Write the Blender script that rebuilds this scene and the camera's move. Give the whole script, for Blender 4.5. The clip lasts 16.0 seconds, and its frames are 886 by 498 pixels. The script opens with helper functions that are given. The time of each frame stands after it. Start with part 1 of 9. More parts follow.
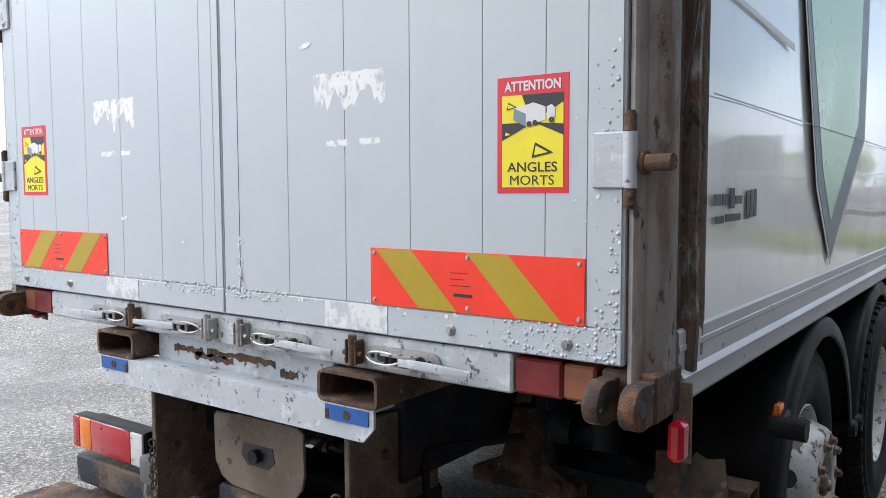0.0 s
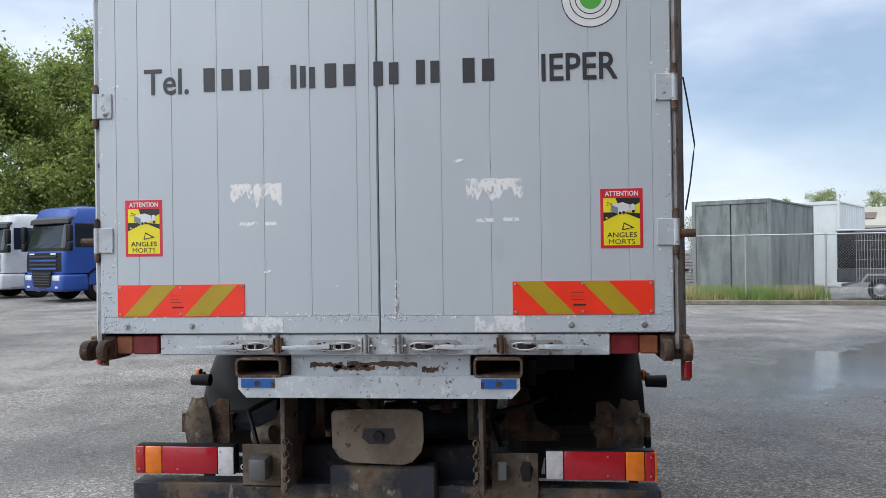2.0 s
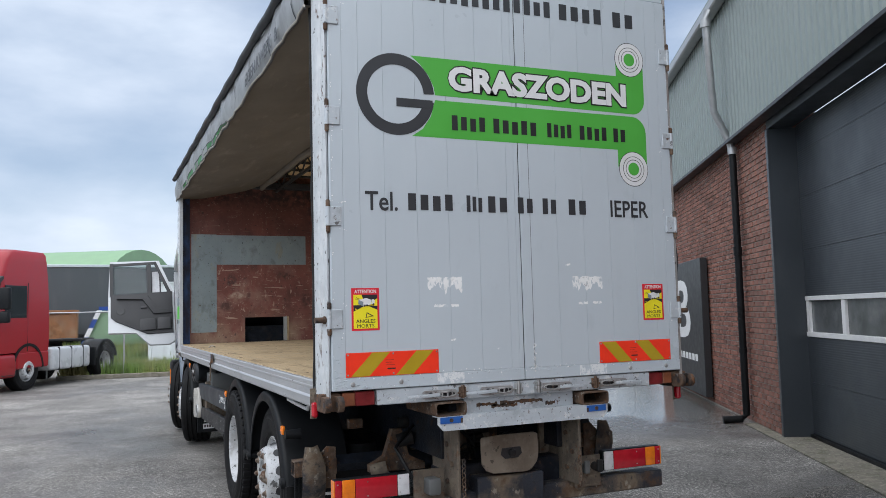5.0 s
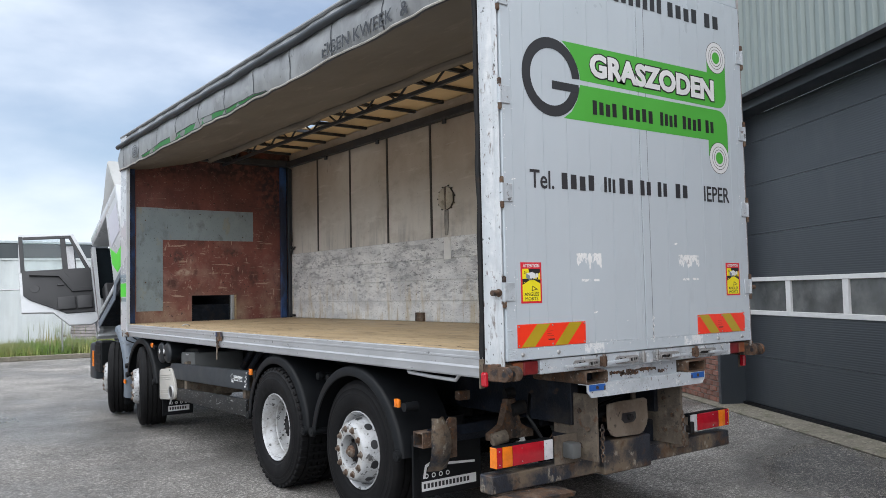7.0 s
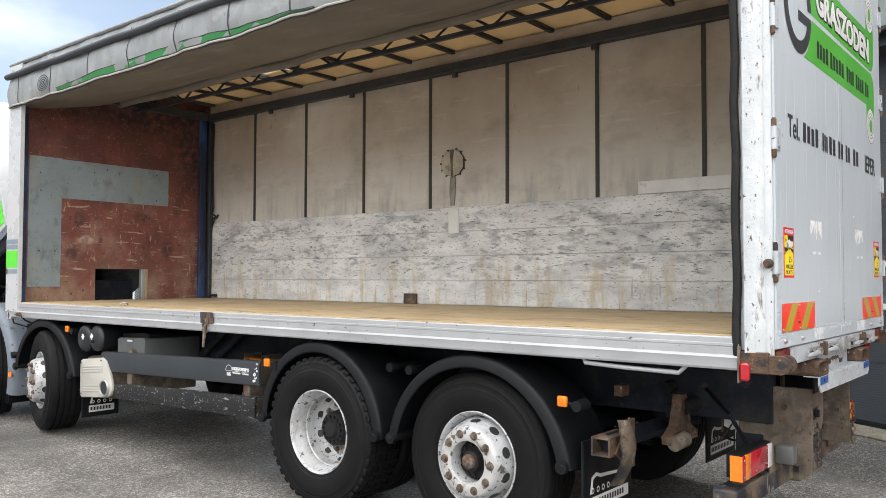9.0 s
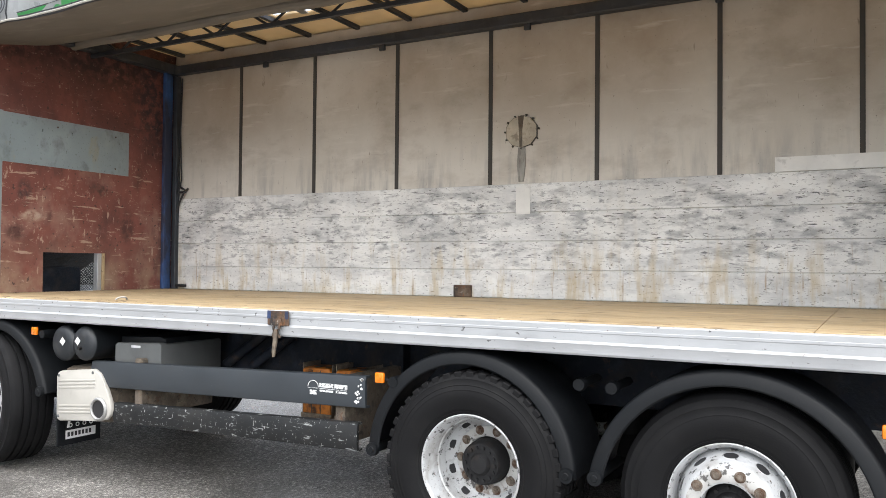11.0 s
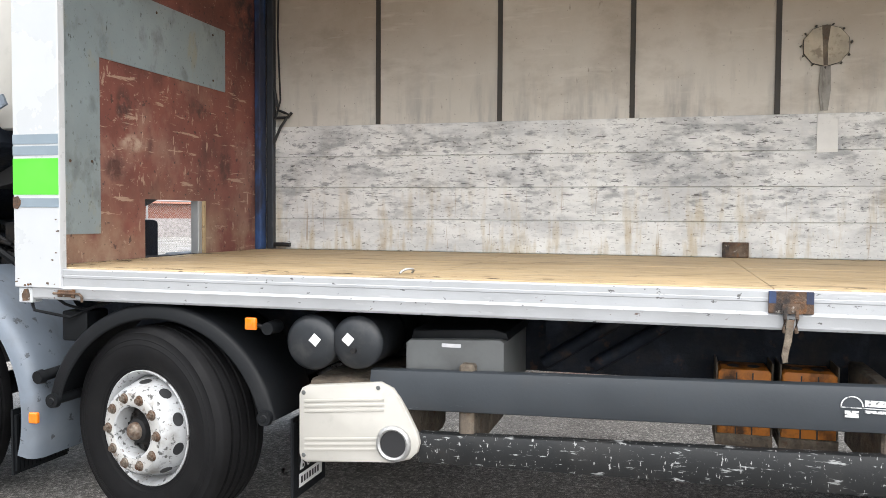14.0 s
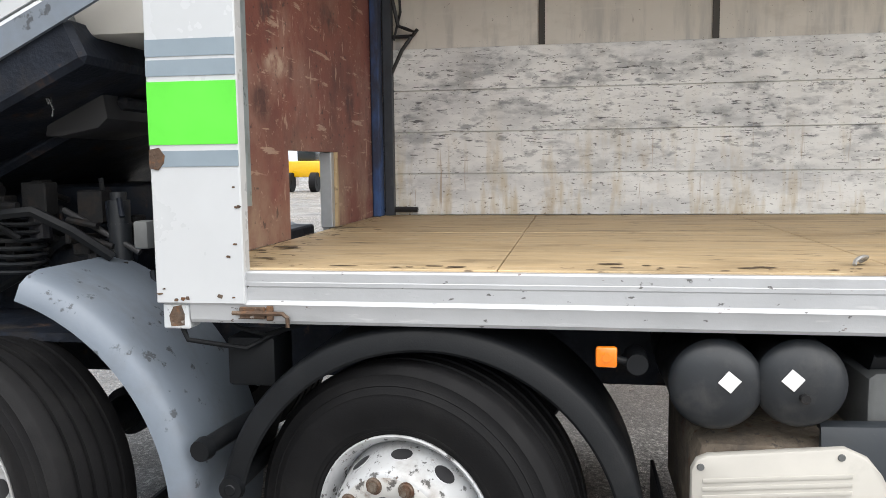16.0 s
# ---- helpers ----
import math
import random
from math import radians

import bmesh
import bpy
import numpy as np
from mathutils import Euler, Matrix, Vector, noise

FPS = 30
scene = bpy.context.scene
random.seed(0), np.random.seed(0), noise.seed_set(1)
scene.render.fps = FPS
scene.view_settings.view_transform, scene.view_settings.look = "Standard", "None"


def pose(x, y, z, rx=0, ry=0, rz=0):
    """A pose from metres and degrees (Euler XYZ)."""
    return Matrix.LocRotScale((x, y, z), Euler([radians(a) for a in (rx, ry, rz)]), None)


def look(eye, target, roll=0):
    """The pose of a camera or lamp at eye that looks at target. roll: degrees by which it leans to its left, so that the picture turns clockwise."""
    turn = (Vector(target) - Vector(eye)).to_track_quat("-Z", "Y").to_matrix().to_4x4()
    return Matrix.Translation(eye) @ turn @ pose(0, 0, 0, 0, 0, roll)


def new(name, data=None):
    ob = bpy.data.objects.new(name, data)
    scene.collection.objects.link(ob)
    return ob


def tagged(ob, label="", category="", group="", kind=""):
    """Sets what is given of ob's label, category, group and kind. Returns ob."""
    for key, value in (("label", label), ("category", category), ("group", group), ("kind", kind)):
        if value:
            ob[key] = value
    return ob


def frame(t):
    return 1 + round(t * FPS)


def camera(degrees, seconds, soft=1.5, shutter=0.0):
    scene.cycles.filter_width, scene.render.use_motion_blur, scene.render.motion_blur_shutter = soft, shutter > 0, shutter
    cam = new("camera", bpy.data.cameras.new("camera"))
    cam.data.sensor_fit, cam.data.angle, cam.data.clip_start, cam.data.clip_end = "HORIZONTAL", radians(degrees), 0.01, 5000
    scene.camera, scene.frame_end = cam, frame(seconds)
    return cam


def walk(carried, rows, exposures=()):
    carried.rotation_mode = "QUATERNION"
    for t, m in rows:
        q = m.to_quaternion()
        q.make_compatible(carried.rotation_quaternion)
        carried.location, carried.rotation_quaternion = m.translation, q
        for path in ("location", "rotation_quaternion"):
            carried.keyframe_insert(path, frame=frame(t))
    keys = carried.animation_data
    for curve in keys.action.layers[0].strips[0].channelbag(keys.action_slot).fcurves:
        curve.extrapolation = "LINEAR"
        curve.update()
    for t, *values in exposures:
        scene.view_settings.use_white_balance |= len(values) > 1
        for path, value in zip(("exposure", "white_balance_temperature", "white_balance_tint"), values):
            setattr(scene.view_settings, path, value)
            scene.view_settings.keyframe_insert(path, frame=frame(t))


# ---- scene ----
cam = camera(57.8, 16.0, 0.5)
PATH = [
    (0, (1.84, -1.454, 1.605), (0.662, 0.156, 1.457), -0.2),
    (0.5, (1.538, -1.961, 1.617), (0.653, -0.17, 1.522), -0.2),
    (1, (1.268, -2.382, 1.605), (0.607, -0.495, 1.548), -0.2),
    (1.5, (0.938, -2.826, 1.629), (0.498, -0.875, 1.581), -0.6),
    (2, (0.634, -3.294, 1.589), (0.421, -1.305, 1.598), -0.8),
    (2.5, (0.285, -3.63, 1.638), (0.274, -1.632, 1.714), -1.0),
    (3, (-0.138, -4.013, 1.677), (0.07, -2.029, 1.811), -1.2),
    (3.5, (-0.671, -4.25, 1.657), (-0.264, -2.3, 1.841), -1.3),
    (3.7, (-0.913, -4.352, 1.652), (-0.434, -2.42, 1.854), -1.4),
    (5.8, (-3.203, -4.379, 1.694), (-2.268, -2.615, 1.826), -1.3),
    (6, (-3.372, -4.292, 1.676), (-2.403, -2.547, 1.81), -1.3),
    (6.5, (-3.862, -3.985, 1.664), (-2.782, -2.291, 1.787), -1.4),
    (7, (-4.246, -3.535, 1.672), (-3.064, -1.925, 1.777), -1.2),
    (7.5, (-4.604, -3.075, 1.66), (-3.327, -1.539, 1.749), -0.9),
    (8, (-4.838, -2.555, 1.62), (-3.476, -1.093, 1.699), -0.7),
    (8.2, (-4.935, -2.263, 1.608), (-3.53, -0.842, 1.684), -0.5),
    (10.3, (-5.112, 0.344, 1.577), (-3.411, 1.395, 1.637), 0.4),
    (10.5, (-5.103, 0.546, 1.582), (-3.387, 1.573, 1.636), 0.4),
    (11, (-5.066, 1.148, 1.59), (-3.311, 2.105, 1.632), 0.5),
    (11.5, (-4.977, 1.799, 1.584), (-3.19, 2.696, 1.61), 0.5),
    (12, (-4.945, 2.401, 1.576), (-3.132, 3.247, 1.588), 0.6),
    (12.5, (-4.863, 2.972, 1.565), (-3.031, 3.772, 1.559), 0.6),
    (13, (-4.829, 3.558, 1.588), (-2.97, 4.297, 1.559), 0.6),
    (13.5, (-4.773, 4.161, 1.591), (-2.882, 4.811, 1.537), 0.4),
    (14, (-4.638, 4.803, 1.596), (-2.715, 5.343, 1.512), 0.4),
    (14.5, (-4.454, 5.334, 1.599), (-2.508, 5.784, 1.486), 0.2),
    (15, (-4.204, 5.816, 1.607), (-2.247, 6.202, 1.464), 0.0),
    (15.5, (-3.911, 6.286, 1.631), (-1.949, 6.631, 1.455), -0.3),
    (16, (-3.498, 6.783, 1.621), (-1.536, 7.106, 1.41), -0.7),
]
walk(cam, [(t, look(eye, target, roll)) for t, eye, target, roll in PATH],
     [(0, 1.05, 6250, 10), (0.5, 0.76, 6200, 10), (1.5, 0.52, 6150, 10), (3.7, 0.33, 6200, 10), (5.8, 0.45, 6150, 10), (7, 0.58, 6300, 10), (8.2, 0.82, 6850, 10), (10.3, 1.35, 6650, 10), (12, 1.4, 6600, 10), (14.5, 1.44, 6700, 10), (16, 1.13, 6750, 10)])

# ---- world and light: bright overcast with broken cloud ----
world = bpy.data.worlds.new("sky")
scene.world = world
world.use_nodes = True
wn, wl = world.node_tree.nodes, world.node_tree.links
wn.clear()
w_out = wn.new("ShaderNodeOutputWorld")
w_bg = wn.new("ShaderNodeBackground")
w_sky = wn.new("ShaderNodeTexSky")
w_sky.sky_type = "NISHITA"
w_sky.sun_disc = False
w_sky.sun_elevation = radians(67)
w_sky.sun_rotation = radians(235)
w_sky.air_density, w_sky.dust_density, w_sky.ozone_density = 1.0, 0.9, 1.5
w_gain = wn.new("ShaderNodeMix")
w_gain.data_type, w_gain.blend_type = "RGBA", "MULTIPLY"
w_gain.inputs[0].default_value = 1.0
w_gain.inputs[7].default_value = (0.95, 0.94, 0.93, 1)
w_tc = wn.new("ShaderNodeTexCoord")
w_map = wn.new("ShaderNodeMapping")
w_map.inputs["Scale"].default_value = (1.0, 1.0, 2.6)
w_map.inputs["Location"].default_value = (0.35, 0.1, 0.4)
w_noise = wn.new("ShaderNodeTexNoise")
w_noise.inputs["Scale"].default_value = 1.7
w_noise.inputs["Detail"].default_value = 7
w_noise.inputs["Roughness"].default_value = 0.52
w_ramp = wn.new("ShaderNodeValToRGB")
w_ramp.color_ramp.elements[0].position, w_ramp.color_ramp.elements[0].color = 0.33, (0.25, 0.25, 0.25, 1)
w_ramp.color_ramp.elements[1].position, w_ramp.color_ramp.elements[1].color = 0.56, (1, 1, 1, 1)
w_noise2 = wn.new("ShaderNodeTexNoise")
w_noise2.inputs["Scale"].default_value = 3.1
w_noise2.inputs["Detail"].default_value = 6
w_cloud = wn.new("ShaderNodeValToRGB")
w_cloud.color_ramp.elements[0].position, w_cloud.color_ramp.elements[0].color = 0.3, (4.2, 5.0, 6.1, 1)
w_cloud.color_ramp.elements[1].position, w_cloud.color_ramp.elements[1].color = 0.72, (7.8, 8.2, 8.8, 1)
w_mix = wn.new("ShaderNodeMix")
w_mix.data_type = "RGBA"
wl.new(w_tc.outputs["Generated"], w_map.inputs["Vector"])
wl.new(w_map.outputs["Vector"], w_noise.inputs["Vector"])
wl.new(w_map.outputs["Vector"], w_noise2.inputs["Vector"])
wl.new(w_noise.outputs["Fac"], w_ramp.inputs["Fac"])
wl.new(w_noise2.outputs["Fac"], w_cloud.inputs["Fac"])
wl.new(w_sky.outputs["Color"], w_gain.inputs[6])
wl.new(w_ramp.outputs["Color"], w_mix.inputs[0])
wl.new(w_gain.outputs[2], w_mix.inputs[6])
wl.new(w_cloud.outputs["Color"], w_mix.inputs[7])
wl.new(w_mix.outputs[2], w_bg.inputs["Color"])
w_bg.inputs["Strength"].default_value = 0.10
wl.new(w_bg.outputs["Background"], w_out.inputs["Surface"])

sun = new("sun", bpy.data.lights.new("sun", "SUN"))
sun.data.energy, sun.data.angle, sun.data.color = 3.0, radians(118), (1.0, 0.97, 0.93)
sun.matrix_world = look((-8, -6, 30), (0, 4, 0))

# ---- tools ----
def shade(ob, angle=35):
    ob.data.shade_smooth()
    ob.data.set_sharp_from_angle(angle=radians(angle))
    return ob


def mesh_of(bm, name, mat):
    me = bpy.data.meshes.new(name)
    bmesh.ops.recalc_face_normals(bm, faces=bm.faces)
    bm.to_mesh(me)
    bm.free()
    for m in (mat if isinstance(mat, (list, tuple)) else [mat]):
        me.materials.append(m)
    return me


def thing(name, at, label, category, group="", kind=""):
    """An empty at the base of a thing, to carry its parts."""
    ob = new(name)
    ob.empty_display_size = 0.1
    ob.location = at
    return tagged(ob, label, category, group, kind)


def part(name, bm, mat, parent=None, label="", smooth=35):
    """Links a bmesh, in world places, as one mesh under a thing or a part."""
    ob = new(name, mesh_of(bm, name, mat))
    if smooth:
        shade(ob, smooth)
    if parent is not None:
        ob.parent = parent
        if parent.data is None:
            ob.matrix_parent_inverse = Matrix.Translation(parent.location).inverted()
    return tagged(ob, label)


def setting(name, bm, mat, label="", category="", smooth=35, kind="structure"):
    ob = part(name, bm, mat, None, label, smooth)
    return tagged(ob, "", category, "", kind)


def B(*boxes, bevel=0.0, seg=1):
    """A bmesh of boxes (x0, x1, y0, y1, z0, z1)."""
    bm = bmesh.new()
    for b in boxes:
        box(bm, *b, bevel=bevel, seg=seg)
    return bm


def box(bm, x0, x1, y0, y1, z0, z1, bevel=0.0, seg=1, m=None):
    x0, x1 = min(x0, x1), max(x0, x1)
    y0, y1 = min(y0, y1), max(y0, y1)
    z0, z1 = min(z0, z1), max(z0, z1)
    made = bmesh.ops.create_cube(bm, size=1.0)["verts"]
    for v in made:
        v.co = Vector(((x0 + x1) / 2 + v.co.x * (x1 - x0), (y0 + y1) / 2 + v.co.y * (y1 - y0), (z0 + z1) / 2 + v.co.z * (z1 - z0)))
    if bevel > 0:
        edges = list({e for v in made for e in v.link_edges})
        bev = min(bevel, 0.45 * min(x1 - x0, y1 - y0, z1 - z0))
        made = list(set(bmesh.ops.bevel(bm, geom=edges, offset=bev, segments=seg, affect="EDGES", profile=0.5)["verts"]) | {v for v in made if v.is_valid})
    if m is not None:
        for v in made:
            v.co = m @ v.co
    return made


def rod(bm, a, b, r, r2=None, seg=12, caps=True):
    """A round bar from a to b."""
    a, b = Vector(a), Vector(b)
    d = b - a
    m = Matrix.Translation((a + b) / 2) @ d.to_track_quat("Z", "Y").to_matrix().to_4x4()
    return bmesh.ops.create_cone(bm, cap_ends=caps, segments=seg, radius1=r, radius2=r if r2 is None else r2, depth=d.length, matrix=m)["verts"]


def ring(bm, profile, seg, m, a0=0.0, a1=360.0):
    """Turns a profile of (along, radius) about the local z axis, through a pose m."""
    full = abs(a1 - a0) >= 359.9
    n = seg if full else seg + 1
    rows = []
    for i in range(n):
        a = radians(a0 + (a1 - a0) * i / seg)
        rows.append([bm.verts.new(m @ Vector((r * math.cos(a), r * math.sin(a), h))) for h, r in profile])
    for i in range(seg):
        p, q = rows[i], rows[(i + 1) % n]
        for j in range(len(profile) - 1):
            bm.faces.new((p[j], q[j], q[j + 1], p[j + 1]))
    return rows


def prism(bm, outline, axis, lo, hi, bevel=0.0):
    """An outline of two coordinates drawn out along an axis from lo to hi."""
    def put(p, w):
        return {"x": (w, p[0], p[1]), "y": (p[0], w, p[1]), "z": (p[0], p[1], w)}[axis]
    a = [bm.verts.new(put(p, lo)) for p in outline]
    b = [bm.verts.new(put(p, hi)) for p in outline]
    n = len(outline)
    f = [bm.faces.new(a), bm.faces.new(b)]
    for i in range(n):
        f.append(bm.faces.new((a[i], a[(i + 1) % n], b[(i + 1) % n], b[i])))
    if bevel > 0:
        edges = list({e for fc in f[:2] for e in fc.edges})
        bmesh.ops.bevel(bm, geom=edges, offset=bevel, segments=2, affect="EDGES", profile=0.5)
    return bm


def sweep(bm, points, r, seg=8):
    """A round tube along points."""
    pts = [Vector(p) for p in points]
    rows = []
    for i, p in enumerate(pts):
        d = (pts[min(i + 1, len(pts) - 1)] - pts[max(i - 1, 0)]).normalized()
        side = d.cross(Vector((0, 0, 1)))
        if side.length < 0.05:
            side = d.cross(Vector((1, 0, 0)))
        side.normalize()
        up = side.cross(d)
        rows.append([bm.verts.new(p + r * (math.cos(2 * math.pi * k / seg) * side + math.sin(2 * math.pi * k / seg) * up)) for k in range(seg)])
    for i in range(len(rows) - 1):
        for k in range(seg):
            bm.faces.new((rows[i][k], rows[i][(k + 1) % seg], rows[i + 1][(k + 1) % seg], rows[i + 1][k]))
    bm.faces.new(rows[0]), bm.faces.new(rows[-1])


def moved(bm, m):
    for v in bm.verts:
        v.co = m @ v.co
    return bm


def letters(text, height, x0, x1, m, depth=0.0012, bold=0.0):
    """Words in the built-in font, cap height as given, set between x0 and x1 of the pose m's plane."""
    cu = bpy.data.curves.new("words", "FONT")
    cu.body, cu.size, cu.extrude, cu.offset = text, height / 0.69, depth / 2, bold
    cu.resolution_u = 3
    ob = bpy.data.objects.new("words", cu)
    scene.collection.objects.link(ob)
    bpy.context.view_layer.update()
    me = bpy.data.meshes.new_from_object(ob.evaluated_get(bpy.context.evaluated_depsgraph_get()))
    bm = bmesh.new()
    bm.from_mesh(me)
    bpy.data.objects.remove(ob)
    bpy.data.curves.remove(cu)
    bpy.data.meshes.remove(me)
    xs = [v.co.x for v in bm.verts]
    lo, hi = min(xs), max(xs)
    for v in bm.verts:
        v.co.x = x0 + (v.co.x - lo) / (hi - lo) * (x1 - x0)
        v.co = m @ v.co
    return bm


# ---- materials ----
def nodes_of(name):
    mat = bpy.data.materials.new(name)
    mat.use_nodes = True
    nt = mat.node_tree
    return mat, nt, nt.nodes["Principled BSDF"]


def noise_node(nt, scale, detail=5, rough=0.55, stretch=(1, 1, 1), offset=0.0):
    tc = nt.nodes.new("ShaderNodeTexCoord")
    mp = nt.nodes.new("ShaderNodeMapping")
    mp.inputs["Scale"].default_value = stretch
    mp.inputs["Location"].default_value = (offset, offset * 0.7, offset * 1.3)
    nz = nt.nodes.new("ShaderNodeTexNoise")
    nz.inputs["Scale"].default_value, nz.inputs["Detail"].default_value, nz.inputs["Roughness"].default_value = scale, detail, rough
    nt.links.new(tc.outputs["Object"], mp.inputs["Vector"])
    nt.links.new(mp.outputs["Vector"], nz.inputs["Vector"])
    return nz


def ramp_node(nt, fac, stops):
    rp = nt.nodes.new("ShaderNodeValToRGB")
    el = rp.color_ramp.elements
    while len(el) < len(stops):
        el.new(0.5)
    for e, (p, c) in zip(el, stops):
        e.position, e.color = p, (c, c, c, 1) if isinstance(c, (int, float)) else (*c, 1)
    nt.links.new(fac, rp.inputs["Fac"])
    return rp


def mix_node(nt, fac, a, b, blend="MIX"):
    mx = nt.nodes.new("ShaderNodeMix")
    mx.data_type, mx.blend_type = "RGBA", blend
    for sock, val in ((mx.inputs[0], fac), (mx.inputs[6], a), (mx.inputs[7], b)):
        if isinstance(val, (int, float)):
            sock.default_value = val
        elif isinstance(val, tuple):
            sock.default_value = (*val, 1)
        else:
            nt.links.new(val, sock)
    return mx


def surface(name, base, rough=0.5, metal=0.0, vary=0.12, scale=3.0, layers=(), bump=0.0, bump_scale=60.0, stretch=(1, 1, 1), coat=0.0, rand=0.0, rough_vary=0.1, spec=0.5):
    """A worn surface. layers: (colour, scale, low, high, stretch, strength, roughness) of stains, scuffs and rust laid on in turn."""
    mat, nt, bsdf = nodes_of(name)
    nz = noise_node(nt, scale, 5, 0.6, stretch)
    dark = tuple(c * (1 - vary) for c in base)
    lite = tuple(min(1, c * (1 + vary)) for c in base)
    col = ramp_node(nt, nz.outputs["Fac"], [(0.3, dark), (0.7, lite)]).outputs["Color"]
    rgh = ramp_node(nt, nz.outputs["Fac"], [(0.3, max(0.02, rough - rough_vary)), (0.7, min(1, rough + rough_vary))]).outputs["Color"]
    if rand:
        info = nt.nodes.new("ShaderNodeObjectInfo")
        rr = ramp_node(nt, info.outputs["Random"], [(0, 1 - rand), (1, 1 + rand)])
        col = mix_node(nt, 1.0, col, rr.outputs["Color"], "MULTIPLY").outputs[2]
    for i, (c, sc, lo, hi, st, strength, lr) in enumerate(layers):
        ln = noise_node(nt, sc, 8, 0.62, st, 3.7 * (i + 1))
        mask = ramp_node(nt, ln.outputs["Fac"], [(lo, 0.0), (hi, strength)]).outputs["Color"]
        col = mix_node(nt, mask, col, c).outputs[2]
        rgh = mix_node(nt, mask, rgh, (lr, lr, lr)).outputs[2]
    nt.links.new(col, bsdf.inputs["Base Color"])
    nt.links.new(rgh, bsdf.inputs["Roughness"])
    bsdf.inputs["Metallic"].default_value = metal
    bsdf.inputs["Coat Weight"].default_value = coat
    bsdf.inputs["Specular IOR Level"].default_value = spec
    if bump:
        bz = noise_node(nt, bump_scale, 4, 0.6, stretch, 1.9)
        bp = nt.nodes.new("ShaderNodeBump")
        bp.inputs["Strength"].default_value, bp.inputs["Distance"].default_value = bump, 0.01
        nt.links.new(bz.outputs["Fac"], bp.inputs["Height"])
        nt.links.new(bp.outputs["Normal"], bsdf.inputs["Normal"])
    return mat


def plain(name, base, rough=0.5, metal=0.0, coat=0.0):
    return surface(name, base, rough, metal, vary=0.06, scale=9.0, coat=coat, rough_vary=0.06)


def glass(name, tint=(0.8, 0.85, 0.85), rough=0.02):
    mat, nt, bsdf = nodes_of(name)
    bsdf.inputs["Base Color"].default_value = (*tint, 1)
    bsdf.inputs["Roughness"].default_value = rough
    bsdf.inputs["Transmission Weight"].default_value = 1.0
    bsdf.inputs["IOR"].default_value = 1.3
    return mat


RUST = (0.10, 0.042, 0.02)
GRIME = (0.05, 0.045, 0.04)
M_DOOR = surface("silver_grey_paint", (0.49, 0.54, 0.58), 0.34, 0.0, 0.03, 1.2, layers=(((0.54, 0.585, 0.62), 2.0, 0.5, 0.8, (3, 1, 0.25), 0.35, 0.26), (GRIME, 7, 0.60, 0.9, (1, 1, 0.5), 0.14, 0.5), ((0.30, 0.32, 0.34), 60, 0.68, 0.71, (1, 1, 1), 0.5, 0.5)), bump=0.03, bump_scale=120)
M_SILL = surface("silver_grey_steel", (0.47, 0.51, 0.545), 0.42, 0.05, 0.08, 4, layers=(((0.72, 0.72, 0.71), 26, 0.56, 0.64, (1, 1, 1), 0.6, 0.5), (GRIME, 9, 0.52, 0.76, (1, 1, 1), 0.4, 0.6), ((0.05, 0.04, 0.035), 34, 0.62, 0.66, (1, 1, 1), 0.85, 0.7), (RUST, 24, 0.61, 0.68, (1, 1, 1), 0.9, 0.85)), bump=0.15)
M_ALU = surface("aluminium_rail", (0.42, 0.43, 0.445), 0.38, 0.25, 0.08, 3, layers=((GRIME, 5, 0.56, 0.85, (1, 0.4, 2), 0.3, 0.6), ((0.62, 0.62, 0.62), 26, 0.62, 0.68, (1, 0.25, 2.5), 0.35, 0.4), ((0.05, 0.045, 0.04), 40, 0.655, 0.675, (1, 0.5, 1), 0.8, 0.6), (RUST, 30, 0.67, 0.71, (1, 0.5, 1), 0.8, 0.8)), bump=0.06)
M_WHITE = surface("white_paint", (0.485, 0.50, 0.515), 0.3, 0.0, 0.04, 3, layers=(((0.35, 0.33, 0.3), 14, 0.66, 0.8, (1, 1, 0.3), 0.3, 0.5),), coat=0.2)
M_POST = surface("weathered_post", (0.50, 0.525, 0.545), 0.45, 0.1, 0.1, 5, layers=(((0.66, 0.67, 0.67), 16, 0.52, 0.64, (1, 1, 0.4), 0.5, 0.5), ((0.14, 0.11, 0.09), 14, 0.60, 0.67, (1.3, 1.3, 0.3), 0.85, 0.7), (RUST, 24, 0.61, 0.68, (1, 1, 0.5), 0.9, 0.85), ((0.03, 0.028, 0.026), 44, 0.635, 0.67, (1, 1, 0.6), 0.85, 0.8)), bump=0.3, bump_scale=60)
M_RUST = surface("rusty_steel", (0.095, 0.058, 0.038), 0.85, 0.15, 0.35, 16, layers=(((0.20, 0.155, 0.115), 8, 0.50, 0.66, (1, 1, 1), 0.7, 0.8), ((0.026, 0.024, 0.025), 8, 0.50, 0.60, (1, 1, 0.8), 0.88, 0.8), ((0.20, 0.085, 0.03), 24, 0.56, 0.66, (1, 1, 1), 0.7, 0.9), ((0.36, 0.34, 0.31), 34, 0.63, 0.68, (1, 1, 1), 0.65, 0.7)), bump=0.7, bump_scale=70)
M_CHASSIS = surface("dirty_chassis_paint", (0.010, 0.013, 0.02), 0.55, 0.1, 0.35, 6, layers=(((0.03, 0.038, 0.055), 9, 0.5, 0.7, (1, 1, 1), 0.6, 0.5), ((0.055, 0.046, 0.036), 5, 0.50, 0.72, (1, 1, 1), 0.6, 0.85), ((0.11, 0.065, 0.04), 11, 0.61, 0.70, (1, 1, 1), 0.5, 0.85)), bump=0.35, spec=0.22)
